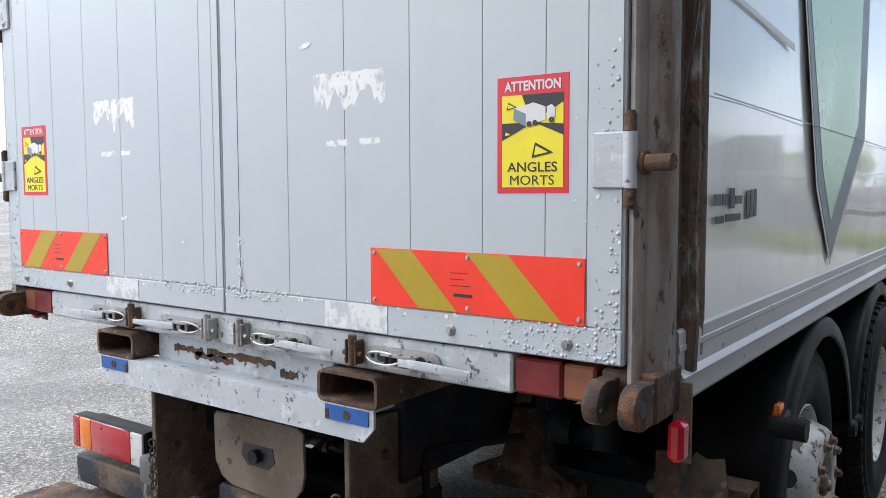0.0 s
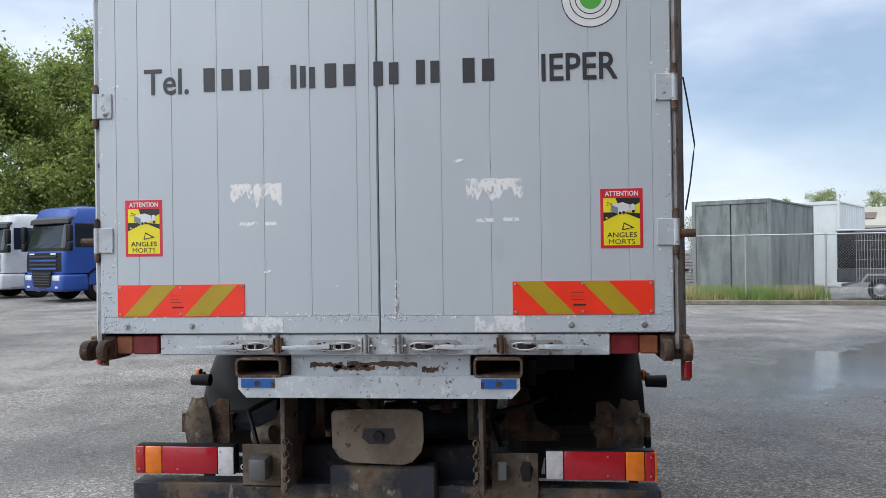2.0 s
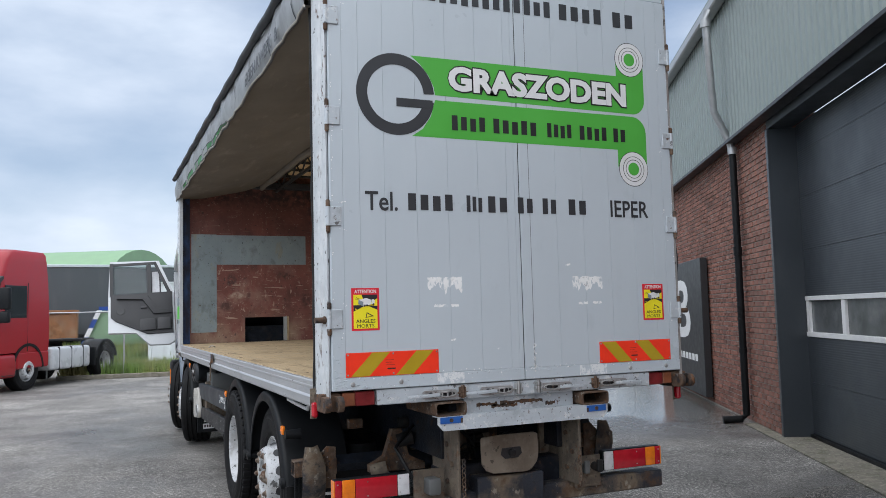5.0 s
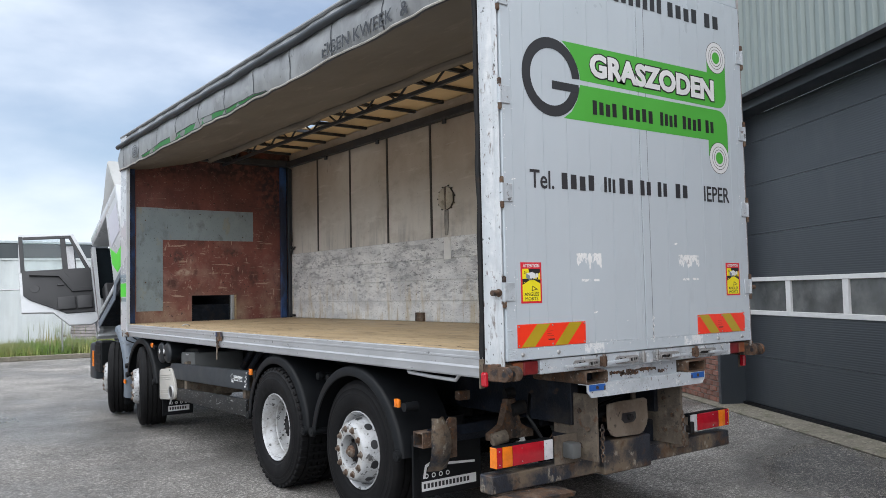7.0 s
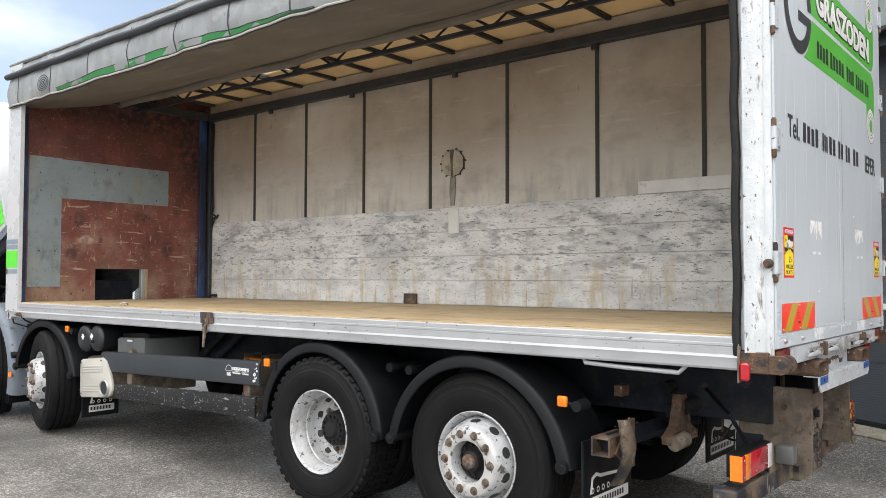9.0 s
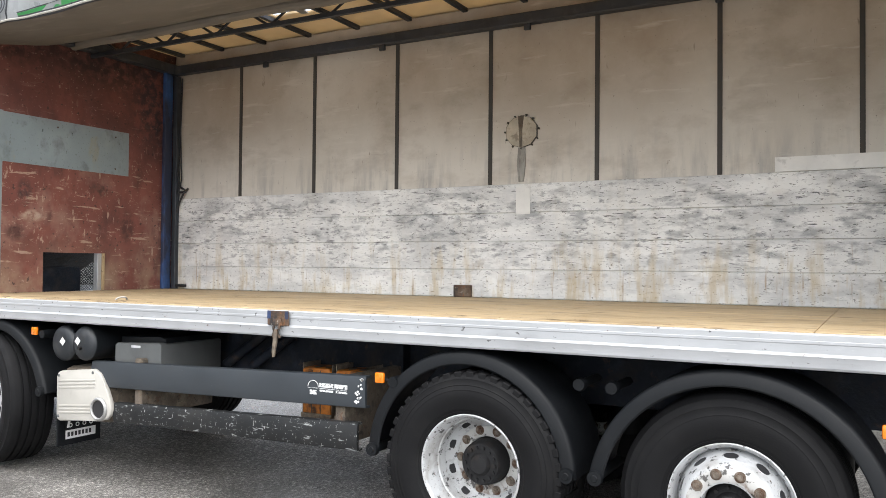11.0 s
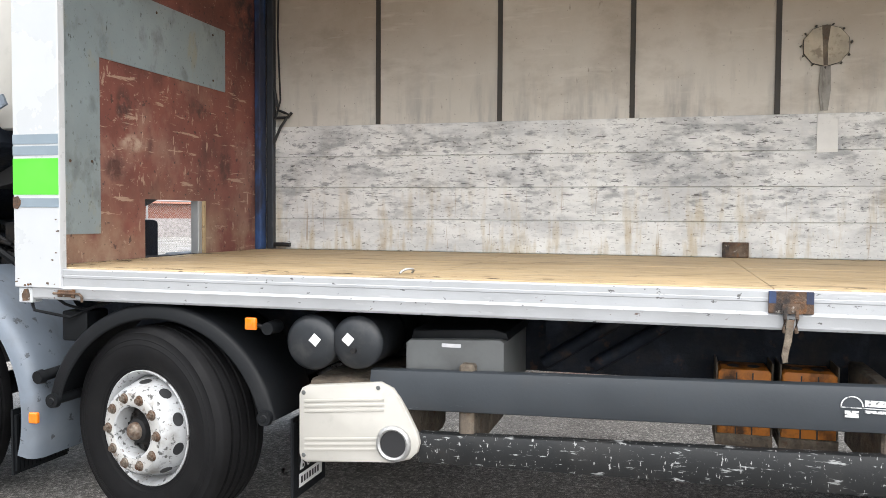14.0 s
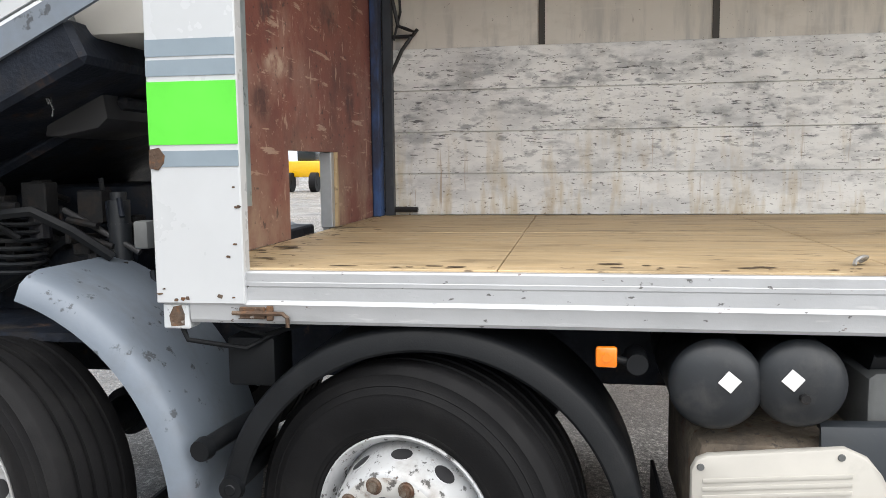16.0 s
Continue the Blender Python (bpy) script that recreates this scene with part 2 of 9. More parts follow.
M_MUDSTEEL = surface("mud_caked_steel", (0.125, 0.10, 0.076), 0.88, 0.0, 0.3, 7, layers=(((0.27, 0.225, 0.17), 9, 0.5, 0.68, (1, 1, 1), 0.6, 0.9), (GRIME, 11, 0.5, 0.68, (1, 1, 0.7), 0.7, 0.9), (RUST, 16, 0.58, 0.68, (1, 1, 1), 0.75, 0.9), ((0.02, 0.02, 0.022), 30, 0.60, 0.66, (1, 1, 1), 0.7, 0.8)), bump=0.6, bump_scale=60)
M_PLASTIC = surface("black_plastic", (0.0065, 0.0075, 0.009), 0.5, 0, 0.2, 5, layers=(((0.04, 0.04, 0.04), 6, 0.56, 0.85, (1, 1, 1), 0.25, 0.7),), bump=0.08, bump_scale=150, spec=0.22)
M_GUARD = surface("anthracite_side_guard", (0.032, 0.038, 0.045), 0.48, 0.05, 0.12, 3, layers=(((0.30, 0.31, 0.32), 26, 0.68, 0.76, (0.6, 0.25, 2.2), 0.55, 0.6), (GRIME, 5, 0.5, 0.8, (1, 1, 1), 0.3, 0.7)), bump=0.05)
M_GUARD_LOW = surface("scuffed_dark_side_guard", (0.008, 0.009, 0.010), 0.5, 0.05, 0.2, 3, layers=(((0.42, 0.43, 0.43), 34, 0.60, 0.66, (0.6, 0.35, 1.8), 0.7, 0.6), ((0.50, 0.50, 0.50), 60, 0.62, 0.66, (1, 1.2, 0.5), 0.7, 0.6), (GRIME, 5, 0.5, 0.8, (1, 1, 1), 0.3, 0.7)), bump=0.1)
M_RUBBER = surface("tyre_rubber", (0.0045, 0.0045, 0.0052), 0.68, 0, 0.2, 8, layers=(((0.022, 0.021, 0.020), 7, 0.52, 0.8, (1, 1, 1), 0.3, 0.85),), bump=0.12, bump_scale=120, spec=0.22)
M_RIM = surface("white_wheel_paint", (0.47, 0.48, 0.49), 0.32, 0.1, 0.06, 8, layers=(((0.20, 0.18, 0.155), 6, 0.50, 0.68, (1, 1, 1), 0.7, 0.8), ((0.03, 0.028, 0.026), 26, 0.575, 0.625, (1, 1, 1), 0.85, 0.8), (RUST, 44, 0.63, 0.67, (1, 1, 1), 0.7, 0.85)), bump=0.08)
M_NUTRING = surface("rust_stained_nut_ring", (0.47, 0.465, 0.45), 0.5, 0.1, 0.12, 10, layers=(((0.17, 0.12, 0.09), 13, 0.56, 0.66, (1, 1, 1), 0.75, 0.85), ((0.03, 0.026, 0.024), 22, 0.56, 0.61, (1, 1, 1), 0.85, 0.85)), bump=0.2)
M_HUB = surface("greasy_hub", (0.018, 0.018, 0.019), 0.65, 0.2, 0.3, 14, layers=(((0.06, 0.045, 0.035), 12, 0.54, 0.70, (1, 1, 1), 0.5, 0.85),), bump=0.3, spec=0.25)
M_NUT = surface("steel_wheel_nut", (0.20, 0.17, 0.14), 0.5, 0.6, 0.3, 40, layers=((RUST, 24, 0.42, 0.60, (1, 1, 1), 0.8, 0.8),), bump=0.2)
M_DECK = surface("plywood_deck", (0.47, 0.35, 0.205), 0.62, 0, 0.16, 2.2, stretch=(6, 1, 1), layers=(((0.58, 0.45, 0.28), 6, 0.5, 0.75, (3, 0.5, 1), 0.55, 0.6), ((0.20, 0.135, 0.07), 1.6, 0.50, 0.72, (1.6, 0.7, 1), 0.6, 0.7), ((0.09, 0.065, 0.04), 5, 0.57, 0.70, (2.2, 0.5, 1), 0.7, 0.7), ((0.05, 0.04, 0.03), 16, 0.61, 0.67, (2, 0.4, 1), 0.75, 0.7), ((0.66, 0.55, 0.38), 24, 0.60, 0.66, (3, 0.3, 1), 0.6, 0.7)), bump=0.1, bump_scale=60)
def level_node(nt, axis, stops):
    """A grey value that follows one axis of the object's own coordinates, in metres."""
    tc = nt.nodes.new("ShaderNodeTexCoord")
    sp = nt.nodes.new("ShaderNodeSeparateXYZ")
    nt.links.new(tc.outputs["Object"], sp.inputs[0])
    mr = nt.nodes.new("ShaderNodeMapRange")
    lo, hi = stops[0][0], stops[-1][0]
    mr.inputs[1].default_value, mr.inputs[2].default_value = lo, hi
    nt.links.new(sp.outputs[axis], mr.inputs[0])
    return ramp_node(nt, mr.outputs[0], [((p - lo) / (hi - lo), v) for p, v in stops]).outputs["Color"]


def stain_or_shade(nt, col, c, scale, lo, hi, stretch, strength, offset, where=None, detail=8, rough=0.62):
    """Lays one noise-shaped mark, stained or shaded, on a colour, kept to the places where 'where' is bright."""
    nz = noise_node(nt, scale, detail, rough, stretch, offset)
    mask = ramp_node(nt, nz.outputs["Fac"], [(lo, 0.0), (hi, strength)]).outputs["Color"]
    if where is not None:
        mask = mix_node(nt, 1.0, mask, where, "MULTIPLY").outputs[2]
    return mix_node(nt, mask, col, c).outputs[2]


def finish(nt, bsdf, col, rough, bump, bump_scale):
    nt.links.new(col, bsdf.inputs["Base Color"])
    bsdf.inputs["Roughness"].default_value = rough
    bz = noise_node(nt, bump_scale, 5, 0.6, (1, 1, 1), 1.9)
    bp = nt.nodes.new("ShaderNodeBump")
    bp.inputs["Strength"].default_value, bp.inputs["Distance"].default_value = bump, 0.01
    nt.links.new(bz.outputs["Fac"], bp.inputs["Height"])
    nt.links.new(bp.outputs["Normal"], bsdf.inputs["Normal"])


def dropside():
    """Worn pale boards: grey smudges and short knocks in the loading zone, ochre runs below."""
    mat, nt, bsdf = nodes_of("worn_white_dropside")
    nz = noise_node(nt, 1.3, 6, 0.6)
    col = ramp_node(nt, nz.outputs["Fac"], [(0.3, (0.66, 0.655, 0.635)), (0.7, (0.82, 0.82, 0.805))]).outputs["Color"]
    zone = level_node(nt, 2, [(1.30, 0.15), (1.55, 0.45), (1.75, 1.0), (2.15, 1.0), (2.30, 0.55)])
    low = level_node(nt, 2, [(1.30, 1.0), (1.60, 0.8), (1.85, 0.15), (2.30, 0.1)])
    col = stain_or_shade(nt, col, (0.44, 0.445, 0.45), 3.0, 0.44, 0.62, (1, 0.6, 1.8), 0.6, 1.0)
    col = stain_or_shade(nt, col, (0.25, 0.255, 0.265), 7.0, 0.50, 0.63, (1, 0.65, 1.6), 0.72, 4.0, zone)
    col = stain_or_shade(nt, col, (0.15, 0.155, 0.17), 13.0, 0.57, 0.66, (1, 0.7, 1.6), 0.7, 7.0, zone)
    col = stain_or_shade(nt, col, (0.72, 0.71, 0.69), 16.0, 0.56, 0.66, (1, 0.55, 1.5), 0.7, 9.0)
    col = stain_or_shade(nt, col, (0.07, 0.07, 0.075), 26.0, 0.615, 0.640, (1, 0.35, 3.0), 0.9, 12.0, zone)
    col = stain_or_shade(nt, col, (0.09, 0.085, 0.08), 52.0, 0.615, 0.645, (1, 0.6, 1.6), 0.85, 14.0)
    col = stain_or_shade(nt, col, (0.46, 0.36, 0.20), 4.2, 0.50, 0.66, (1, 2.4, 0.45), 0.7, 17.0, low)
    col = stain_or_shade(nt, col, (0.36, 0.26, 0.13), 3.1, 0.60, 0.70, (1, 1.2, 0.9), 0.6, 23.0, low)
    col = stain_or_shade(nt, col, (0.30, 0.20, 0.10), 9.0, 0.63, 0.68, (1, 2.6, 0.16), 0.7, 29.0, low)
    finish(nt, bsdf, col, 0.62, 0.12, 45)
    return mat


def curtain_lining():
    """Pale canvas, browner towards the top, with faint runs and smears."""
    mat, nt, bsdf = nodes_of("grimy_curtain_lining")
    nz = noise_node(nt, 0.9, 6, 0.6)
    col = ramp_node(nt, nz.outputs["Fac"], [(0.3, (0.54, 0.505, 0.445)), (0.7, (0.67, 0.635, 0.575))]).outputs["Color"]
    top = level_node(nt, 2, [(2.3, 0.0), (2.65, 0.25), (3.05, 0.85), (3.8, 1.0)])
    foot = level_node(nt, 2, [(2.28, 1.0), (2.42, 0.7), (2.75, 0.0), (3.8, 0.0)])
    col = stain_or_shade(nt, col, (0.31, 0.235, 0.165), 0.9, 0.22, 0.66, (1, 0.8, 0.7), 0.85, 2.0, top)
    col = stain_or_shade(nt, col, (0.25, 0.195, 0.14), 2.6, 0.50, 0.72, (1, 0.7, 1.2), 0.5, 5.0)
    col = stain_or_shade(nt, col, (0.30, 0.295, 0.285), 5.0, 0.48, 0.66, (1, 1.9, 0.30), 0.7, 8.0, foot)
    col = stain_or_shade(nt, col, (0.64, 0.60, 0.54), 7.0, 0.60, 0.70, (1, 0.28, 2.0), 0.45, 11.0)
    col = stain_or_shade(nt, col, (0.16, 0.13, 0.10), 9.0, 0.66, 0.72, (1, 1.6, 0.5), 0.6, 14.0)
    col = stain_or_shade(nt, col, (0.09, 0.08, 0.07), 48.0, 0.665, 0.70, (1, 1, 1), 0.6, 17.0)
    finish(nt, bsdf, col, 0.72, 0.2, 8)
    return mat


def bulkhead():
    """Red film-faced plywood, dark-stained and rubbed, with pale scratches, a bare tan foot and painted-in shade above.
    """
    mat, nt, bsdf = nodes_of("worn_red_plywood")
    nz = noise_node(nt, 2.2, 7, 0.65, (1, 1, 0.7))
    col = ramp_node(nt, nz.outputs["Fac"], [(0.32, (0.125, 0.040, 0.033)), (0.68, (0.235, 0.080, 0.060))]).outputs["Color"]
    mid = level_node(nt, 2, [(1.30, 0.5), (1.7, 1.0), (2.5, 1.0), (2.75, 0.25), (3.8, 0.0)])
    foot = level_node(nt, 2, [(1.30, 1.0), (1.45, 0.8), (1.62, 0.25), (1.9, 0.0), (3.8, 0.0)])
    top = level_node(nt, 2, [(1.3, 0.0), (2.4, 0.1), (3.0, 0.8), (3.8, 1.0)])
    # shade under the roof, painted into the upper part of the wall
    col = stain_or_shade(nt, col, (0.075, 0.03, 0.028), 1.7, 0.40, 0.64, (1, 1, 0.8), 0.8, 3.0, top)
    col = stain_or_shade(nt, col, (0.34, 0.215, 0.17), 2.4, 0.50, 0.66, (1, 1, 0.8), 0.6, 6.0, mid)
    col = stain_or_shade(nt, col, (0.085, 0.032, 0.028), 3.2, 0.55, 0.68, (1.2, 1, 0.7), 0.75, 9.0)
    col = stain_or_shade(nt, col, (0.37, 0.275, 0.19), 3.6, 0.36, 0.62, (1, 1, 0.9), 0.85, 12.0, foot)
    col = stain_or_shade(nt, col, (0.45, 0.33, 0.25), 7.0, 0.605, 0.635, (0.45, 1, 3.4), 0.75, 15.0, mid)
    col = stain_or_shade(nt, col, (0.46, 0.34, 0.26), 9.0, 0.625, 0.645, (2.2, 1, 0.6), 0.7, 18.0, mid)
    col = stain_or_shade(nt, col, (0.42, 0.30, 0.23), 30.0, 0.63, 0.66, (1, 1, 1.3), 0.6, 21.0)
    col = stain_or_shade(nt, col, (0.03, 0.02, 0.02), 22.0, 0.63, 0.66, (1, 1, 1), 0.7, 24.0)
    # five real marks, then three spots that paint shade along the top and corner
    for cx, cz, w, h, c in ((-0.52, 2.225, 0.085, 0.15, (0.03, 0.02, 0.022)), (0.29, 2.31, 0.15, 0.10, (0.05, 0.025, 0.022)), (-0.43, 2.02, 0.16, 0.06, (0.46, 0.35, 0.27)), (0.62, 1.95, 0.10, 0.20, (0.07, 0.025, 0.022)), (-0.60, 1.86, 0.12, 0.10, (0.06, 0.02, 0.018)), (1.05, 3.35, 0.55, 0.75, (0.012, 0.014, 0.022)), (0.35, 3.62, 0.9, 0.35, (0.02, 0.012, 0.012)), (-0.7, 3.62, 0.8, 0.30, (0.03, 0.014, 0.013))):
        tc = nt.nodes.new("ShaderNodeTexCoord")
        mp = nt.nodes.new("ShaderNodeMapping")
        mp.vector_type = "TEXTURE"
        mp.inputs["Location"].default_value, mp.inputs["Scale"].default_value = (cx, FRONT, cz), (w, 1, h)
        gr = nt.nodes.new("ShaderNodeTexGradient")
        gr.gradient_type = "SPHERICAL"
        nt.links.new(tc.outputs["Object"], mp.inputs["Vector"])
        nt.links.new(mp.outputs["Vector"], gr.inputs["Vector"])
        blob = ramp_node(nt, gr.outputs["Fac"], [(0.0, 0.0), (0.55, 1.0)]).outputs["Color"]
        col = stain_or_shade(nt, col, c, 12.0, 0.40, 0.56, (1, 1, 1), 0.85, 30 + 3 * cx, blob)
    finish(nt, bsdf, col, 0.6, 0.15, 50)
    return mat


M_FRAYED = surface("frayed_rusty_edge", (0.085, 0.065, 0.05), 0.9, 0, 0.35, 14, layers=(((0.33, 0.33, 0.33), 12, 0.54, 0.64, (1, 1, 0.5), 0.8, 0.7), ((0.17, 0.075, 0.035), 18, 0.52, 0.64, (1, 1, 0.6), 0.8, 0.9), ((0.015, 0.014, 0.013), 26, 0.58, 0.66, (1, 1, 0.6), 0.9, 0.9)), bump=0.8, bump_scale=40)
M_POSTBROWN = surface("rust_stained_post", (0.30, 0.285, 0.275), 0.6, 0.1, 0.25, 6, layers=(((0.16, 0.10, 0.07), 7, 0.46, 0.62, (1.3, 1.3, 0.3), 0.75, 0.8), ((0.42, 0.43, 0.43), 12, 0.56, 0.66, (1, 1, 0.4), 0.6, 0.5), ((0.03, 0.026, 0.024), 26, 0.60, 0.66, (1, 1, 0.5), 0.85, 0.8)), bump=0.4)
FRONT = 7.945
M_BOARD, M_CURTAIN_IN, M_REDWOOD = dropside(), curtain_lining(), bulkhead()
M_LINING = surface("dim_brown_lining", (0.185, 0.165, 0.14), 0.8, 0, 0.12, 1.4, layers=(((0.12, 0.10, 0.08), 1.5, 0.42, 0.68, (1, 0.5, 1), 0.6, 0.85), ((0.33, 0.30, 0.26), 5, 0.56, 0.72, (1.6, 0.4, 1), 0.4, 0.8)), bump=0.2, bump_scale=9)
M_SLIT = surface("black_strap", (0.05, 0.045, 0.04), 0.7, 0, 0.2, 8)
M_PATCH = surface("galvanised_patch_sheet", (0.27, 0.325, 0.345), 0.5, 0.25, 0.14, 2.0, layers=(((0.36, 0.40, 0.41), 2.2, 0.52, 0.66, (1, 1, 0.6), 0.5, 0.6), ((0.15, 0.17, 0.17), 6, 0.54, 0.66, (1, 1, 0.7), 0.6, 0.6), ((0.36, 0.31, 0.17), 3.5, 0.57, 0.70, (1, 1, 0.5), 0.6, 0.7), ((0.04, 0.045, 0.05), 20, 0.635, 0.67, (1.6, 1, 0.6), 0.85, 0.7), ((0.10, 0.11, 0.11), 55, 0.62, 0.66, (1, 1, 0.6), 0.5, 0.7)), bump=0.05)
M_BLUE = surface("worn_blue_paint", (0.03, 0.085, 0.24), 0.5, 0, 0.25, 6, layers=(((0.02, 0.02, 0.03), 5, 0.36, 0.56, (1, 1, 0.4), 0.88, 0.7),), bump=0.08)
M_DARKSTEEL = surface("dark_roof_steel", (0.045, 0.05, 0.06), 0.5, 0.4, 0.25, 6, layers=(((0.12, 0.12, 0.12), 9, 0.55, 0.75, (1, 1, 1), 0.5, 0.6),), bump=0.06)
M_TARP = surface("silver_tarpaulin", (0.27, 0.28, 0.285), 0.36, 0.0, 0.14, 2.5, layers=(((0.12, 0.12, 0.125), 3, 0.46, 0.70, (1, 1.4, 0.6), 0.6, 0.5), ((0.46, 0.47, 0.47), 8, 0.58, 0.72, (1, 0.5, 1), 0.4, 0.4), ((0.05, 0.05, 0.05), 20, 0.64, 0.69, (1, 1.6, 0.5), 0.6, 0.6)), bump=0.25, bump_scale=9)
M_TARP_SIDE = surface("glossy_grey_curtain", (0.80, 0.81, 0.81), 0.17, 0.0, 0.08, 1.5, layers=((GRIME, 6, 0.55, 0.8, (1, 1, 0.7), 0.2, 0.3),), bump=0.02, bump_scale=6, coat=0.7)
M_BLACK = plain("black_vinyl", (0.02, 0.02, 0.022), 0.45)
M_BLACKTAPE = plain("dark_grey_vinyl", (0.035, 0.037, 0.042), 0.42)
M_GREEN = surface("green_vinyl", (0.085, 0.40, 0.055), 0.4, 0, 0.05, 3, layers=(((0.45, 0.46, 0.47), 26, 0.7, 0.74, (1, 1, 0.6), 0.6, 0.4),))
M_DARKGREEN = plain("dark_green_print", (0.03, 0.22, 0.06), 0.45)
M_LIME = plain("bright_green_vinyl", (0.10, 0.62, 0.05), 0.38)
M_PALEGREEN = surface("pale_green_print", (0.50, 0.78, 0.56), 0.3, 0, 0.08, 2)
M_WHITEV = plain("white_vinyl", (0.72, 0.72, 0.72), 0.4)
M_REDV = plain("red_vinyl", (0.66, 0.02, 0.04), 0.4)
M_YELLOWV = plain("yellow_vinyl", (0.86, 0.74, 0.02), 0.4)
M_CHEVRED = plain("fluorescent_red_reflector", (0.90, 0.042, 0.014), 0.35)
M_CHEVYEL = plain("olive_gold_reflector", (0.44, 0.31, 0.016), 0.35)
M_GREYV = plain("grey_blue_vinyl", (0.21, 0.26, 0.30), 0.45)
M_BLUEREF = surface("blue_reflector", (0.02, 0.10, 0.36), 0.4, 0, 0.2, 20)
M_LAMPRED = surface("red_lamp_glass", (0.42, 0.008, 0.02), 0.14, 0, 0.12, 30, coat=0.6)
M_LAMPORANGE = surface("orange_lamp_glass", (0.80, 0.20, 0.01), 0.16, 0, 0.12, 30, coat=0.6)
M_LAMPWHITE = surface("clear_lamp_glass", (0.62, 0.62, 0.64), 0.15, 0, 0.12, 30, coat=0.6)
M_CHROME = surface("galvanised_latch", (0.40, 0.40, 0.395), 0.42, 0.6, 0.15, 12, layers=(((0.16, 0.15, 0.14), 24, 0.52, 0.66, (1, 1, 1), 0.6, 0.6), (RUST, 30, 0.60, 0.68, (1, 1, 1), 0.8, 0.8)), bump=0.12)
M_CREAM = surface("cream_heat_shield", (0.45, 0.432, 0.395), 0.5, 0.1, 0.06, 5, layers=((GRIME, 6, 0.58, 0.85, (1, 1, 1), 0.3, 0.7),))
M_TANK = surface("dark_air_tank", (0.018, 0.021, 0.025), 0.45, 0.1, 0.15, 6, layers=(((0.14, 0.13, 0.12), 8, 0.5, 0.8, (1, 1, 1), 0.35, 0.7),), bump=0.05)
M_BATTERY = surface("grey_battery_cover", (0.11, 0.115, 0.115), 0.55, 0, 0.12, 4, layers=(((0.06, 0.06, 0.06), 4, 0.5, 0.7, (1, 1, 1), 0.5, 0.7),), bump=0.05)
M_CHOCK = surface("orange_wheel_chock", (0.50, 0.16, 0.012), 0.5, 0, 0.15, 8, layers=(((0.022, 0.016, 0.012), 6, 0.47, 0.60, (1, 1, 0.8), 0.92, 0.8),), bump=0.1)
M_FENDER = surface("grey_blue_fender", (0.15, 0.178, 0.215), 0.45, 0.1, 0.1, 2, layers=(((0.26, 0.27, 0.28), 2, 0.5, 0.8, (1, 1, 1), 0.4, 0.6), ((0.10, 0.10, 0.10), 4, 0.50, 0.70, (1, 0.6, 0.6), 0.5, 0.7), ((0.03, 0.03, 0.03), 14, 0.62, 0.66, (1, 1, 1), 0.7, 0.8)), bump=0.05)
M_GLASS = glass("window_glass")
M_DARKGLASS = plain("dark_cab_glass", (0.015, 0.02, 0.024), 0.05, 0.0)
# the grey base and pale patches paint in the reflected sky and yard
M_PANE = surface("reflection_grey_door_pane", (0.105, 0.112, 0.115), 0.12, 0, 0.35, 1.6, layers=(((0.26, 0.27, 0.27), 2.2, 0.48, 0.75, (1, 1, 1.4), 0.5, 0.25), ((0.05, 0.052, 0.055), 3.0, 0.5, 0.7, (1, 1, 0.6), 0.5, 0.1)), rough_vary=0.04)
M_TRIM = surface("dark_grey_cab_trim", (0.026, 0.026, 0.028), 0.6, 0, 0.15, 6)
M_RED_CAB = plain("red_cab_paint", (0.30, 0.005, 0.012), 0.4, coat=0.15)
M_YEL_CAB = plain("yellow_cab_paint", (0.66, 0.37, 0.006), 0.35, coat=0.15)
M_BLUE_CAB = plain("blue_cab_paint", (0.015, 0.06, 0.28), 0.35, coat=0.15)
M_BRICK = surface("red_brown_brick", (0.20, 0.085, 0.06), 0.85, 0, 0.25, 7, layers=(((0.34, 0.30, 0.26), 4, 0.55, 0.75, (1, 1, 1), 0.35, 0.9), ((0.07, 0.04, 0.035), 9, 0.58, 0.72, (1, 1, 1), 0.5, 0.9)), bump=0.3, bump_scale=80, rand=0.3)
M_MORTAR = surface("grey_mortar", (0.30, 0.275, 0.245), 0.95, 0, 0.12, 10, bump=0.3)
M_CLAD = surface("grey_green_corrugated_sheet", (0.235, 0.275, 0.265), 0.5, 0.2, 0.06, 2, layers=(((0.12, 0.13, 0.12), 4, 0.58, 0.8, (1, 1, 0.3), 0.3, 0.6),))
M_ANTHRA = surface("anthracite_door_sheet", (0.042, 0.049, 0.058), 0.38, 0.1, 0.08, 2, layers=(((0.10, 0.105, 0.11), 3, 0.55, 0.85, (1, 1, 0.4), 0.3, 0.5),))
M_CONCRETE = surface("weathered_concrete", (0.20, 0.18, 0.145), 0.9, 0, 0.25, 4, layers=(((0.10, 0.10, 0.06), 5, 0.46, 0.66, (1, 1, 1), 0.75, 0.9), ((0.34, 0.32, 0.26), 22, 0.54, 0.64, (1, 1, 1), 0.7, 0.9), ((0.05, 0.05, 0.04), 30, 0.58, 0.66, (1, 1, 1), 0.8, 0.9)), bump=0.8, bump_scale=45)
M_GALV = surface("galvanised_fence", (0.42, 0.43, 0.44), 0.45, 0.6, 0.12, 9)
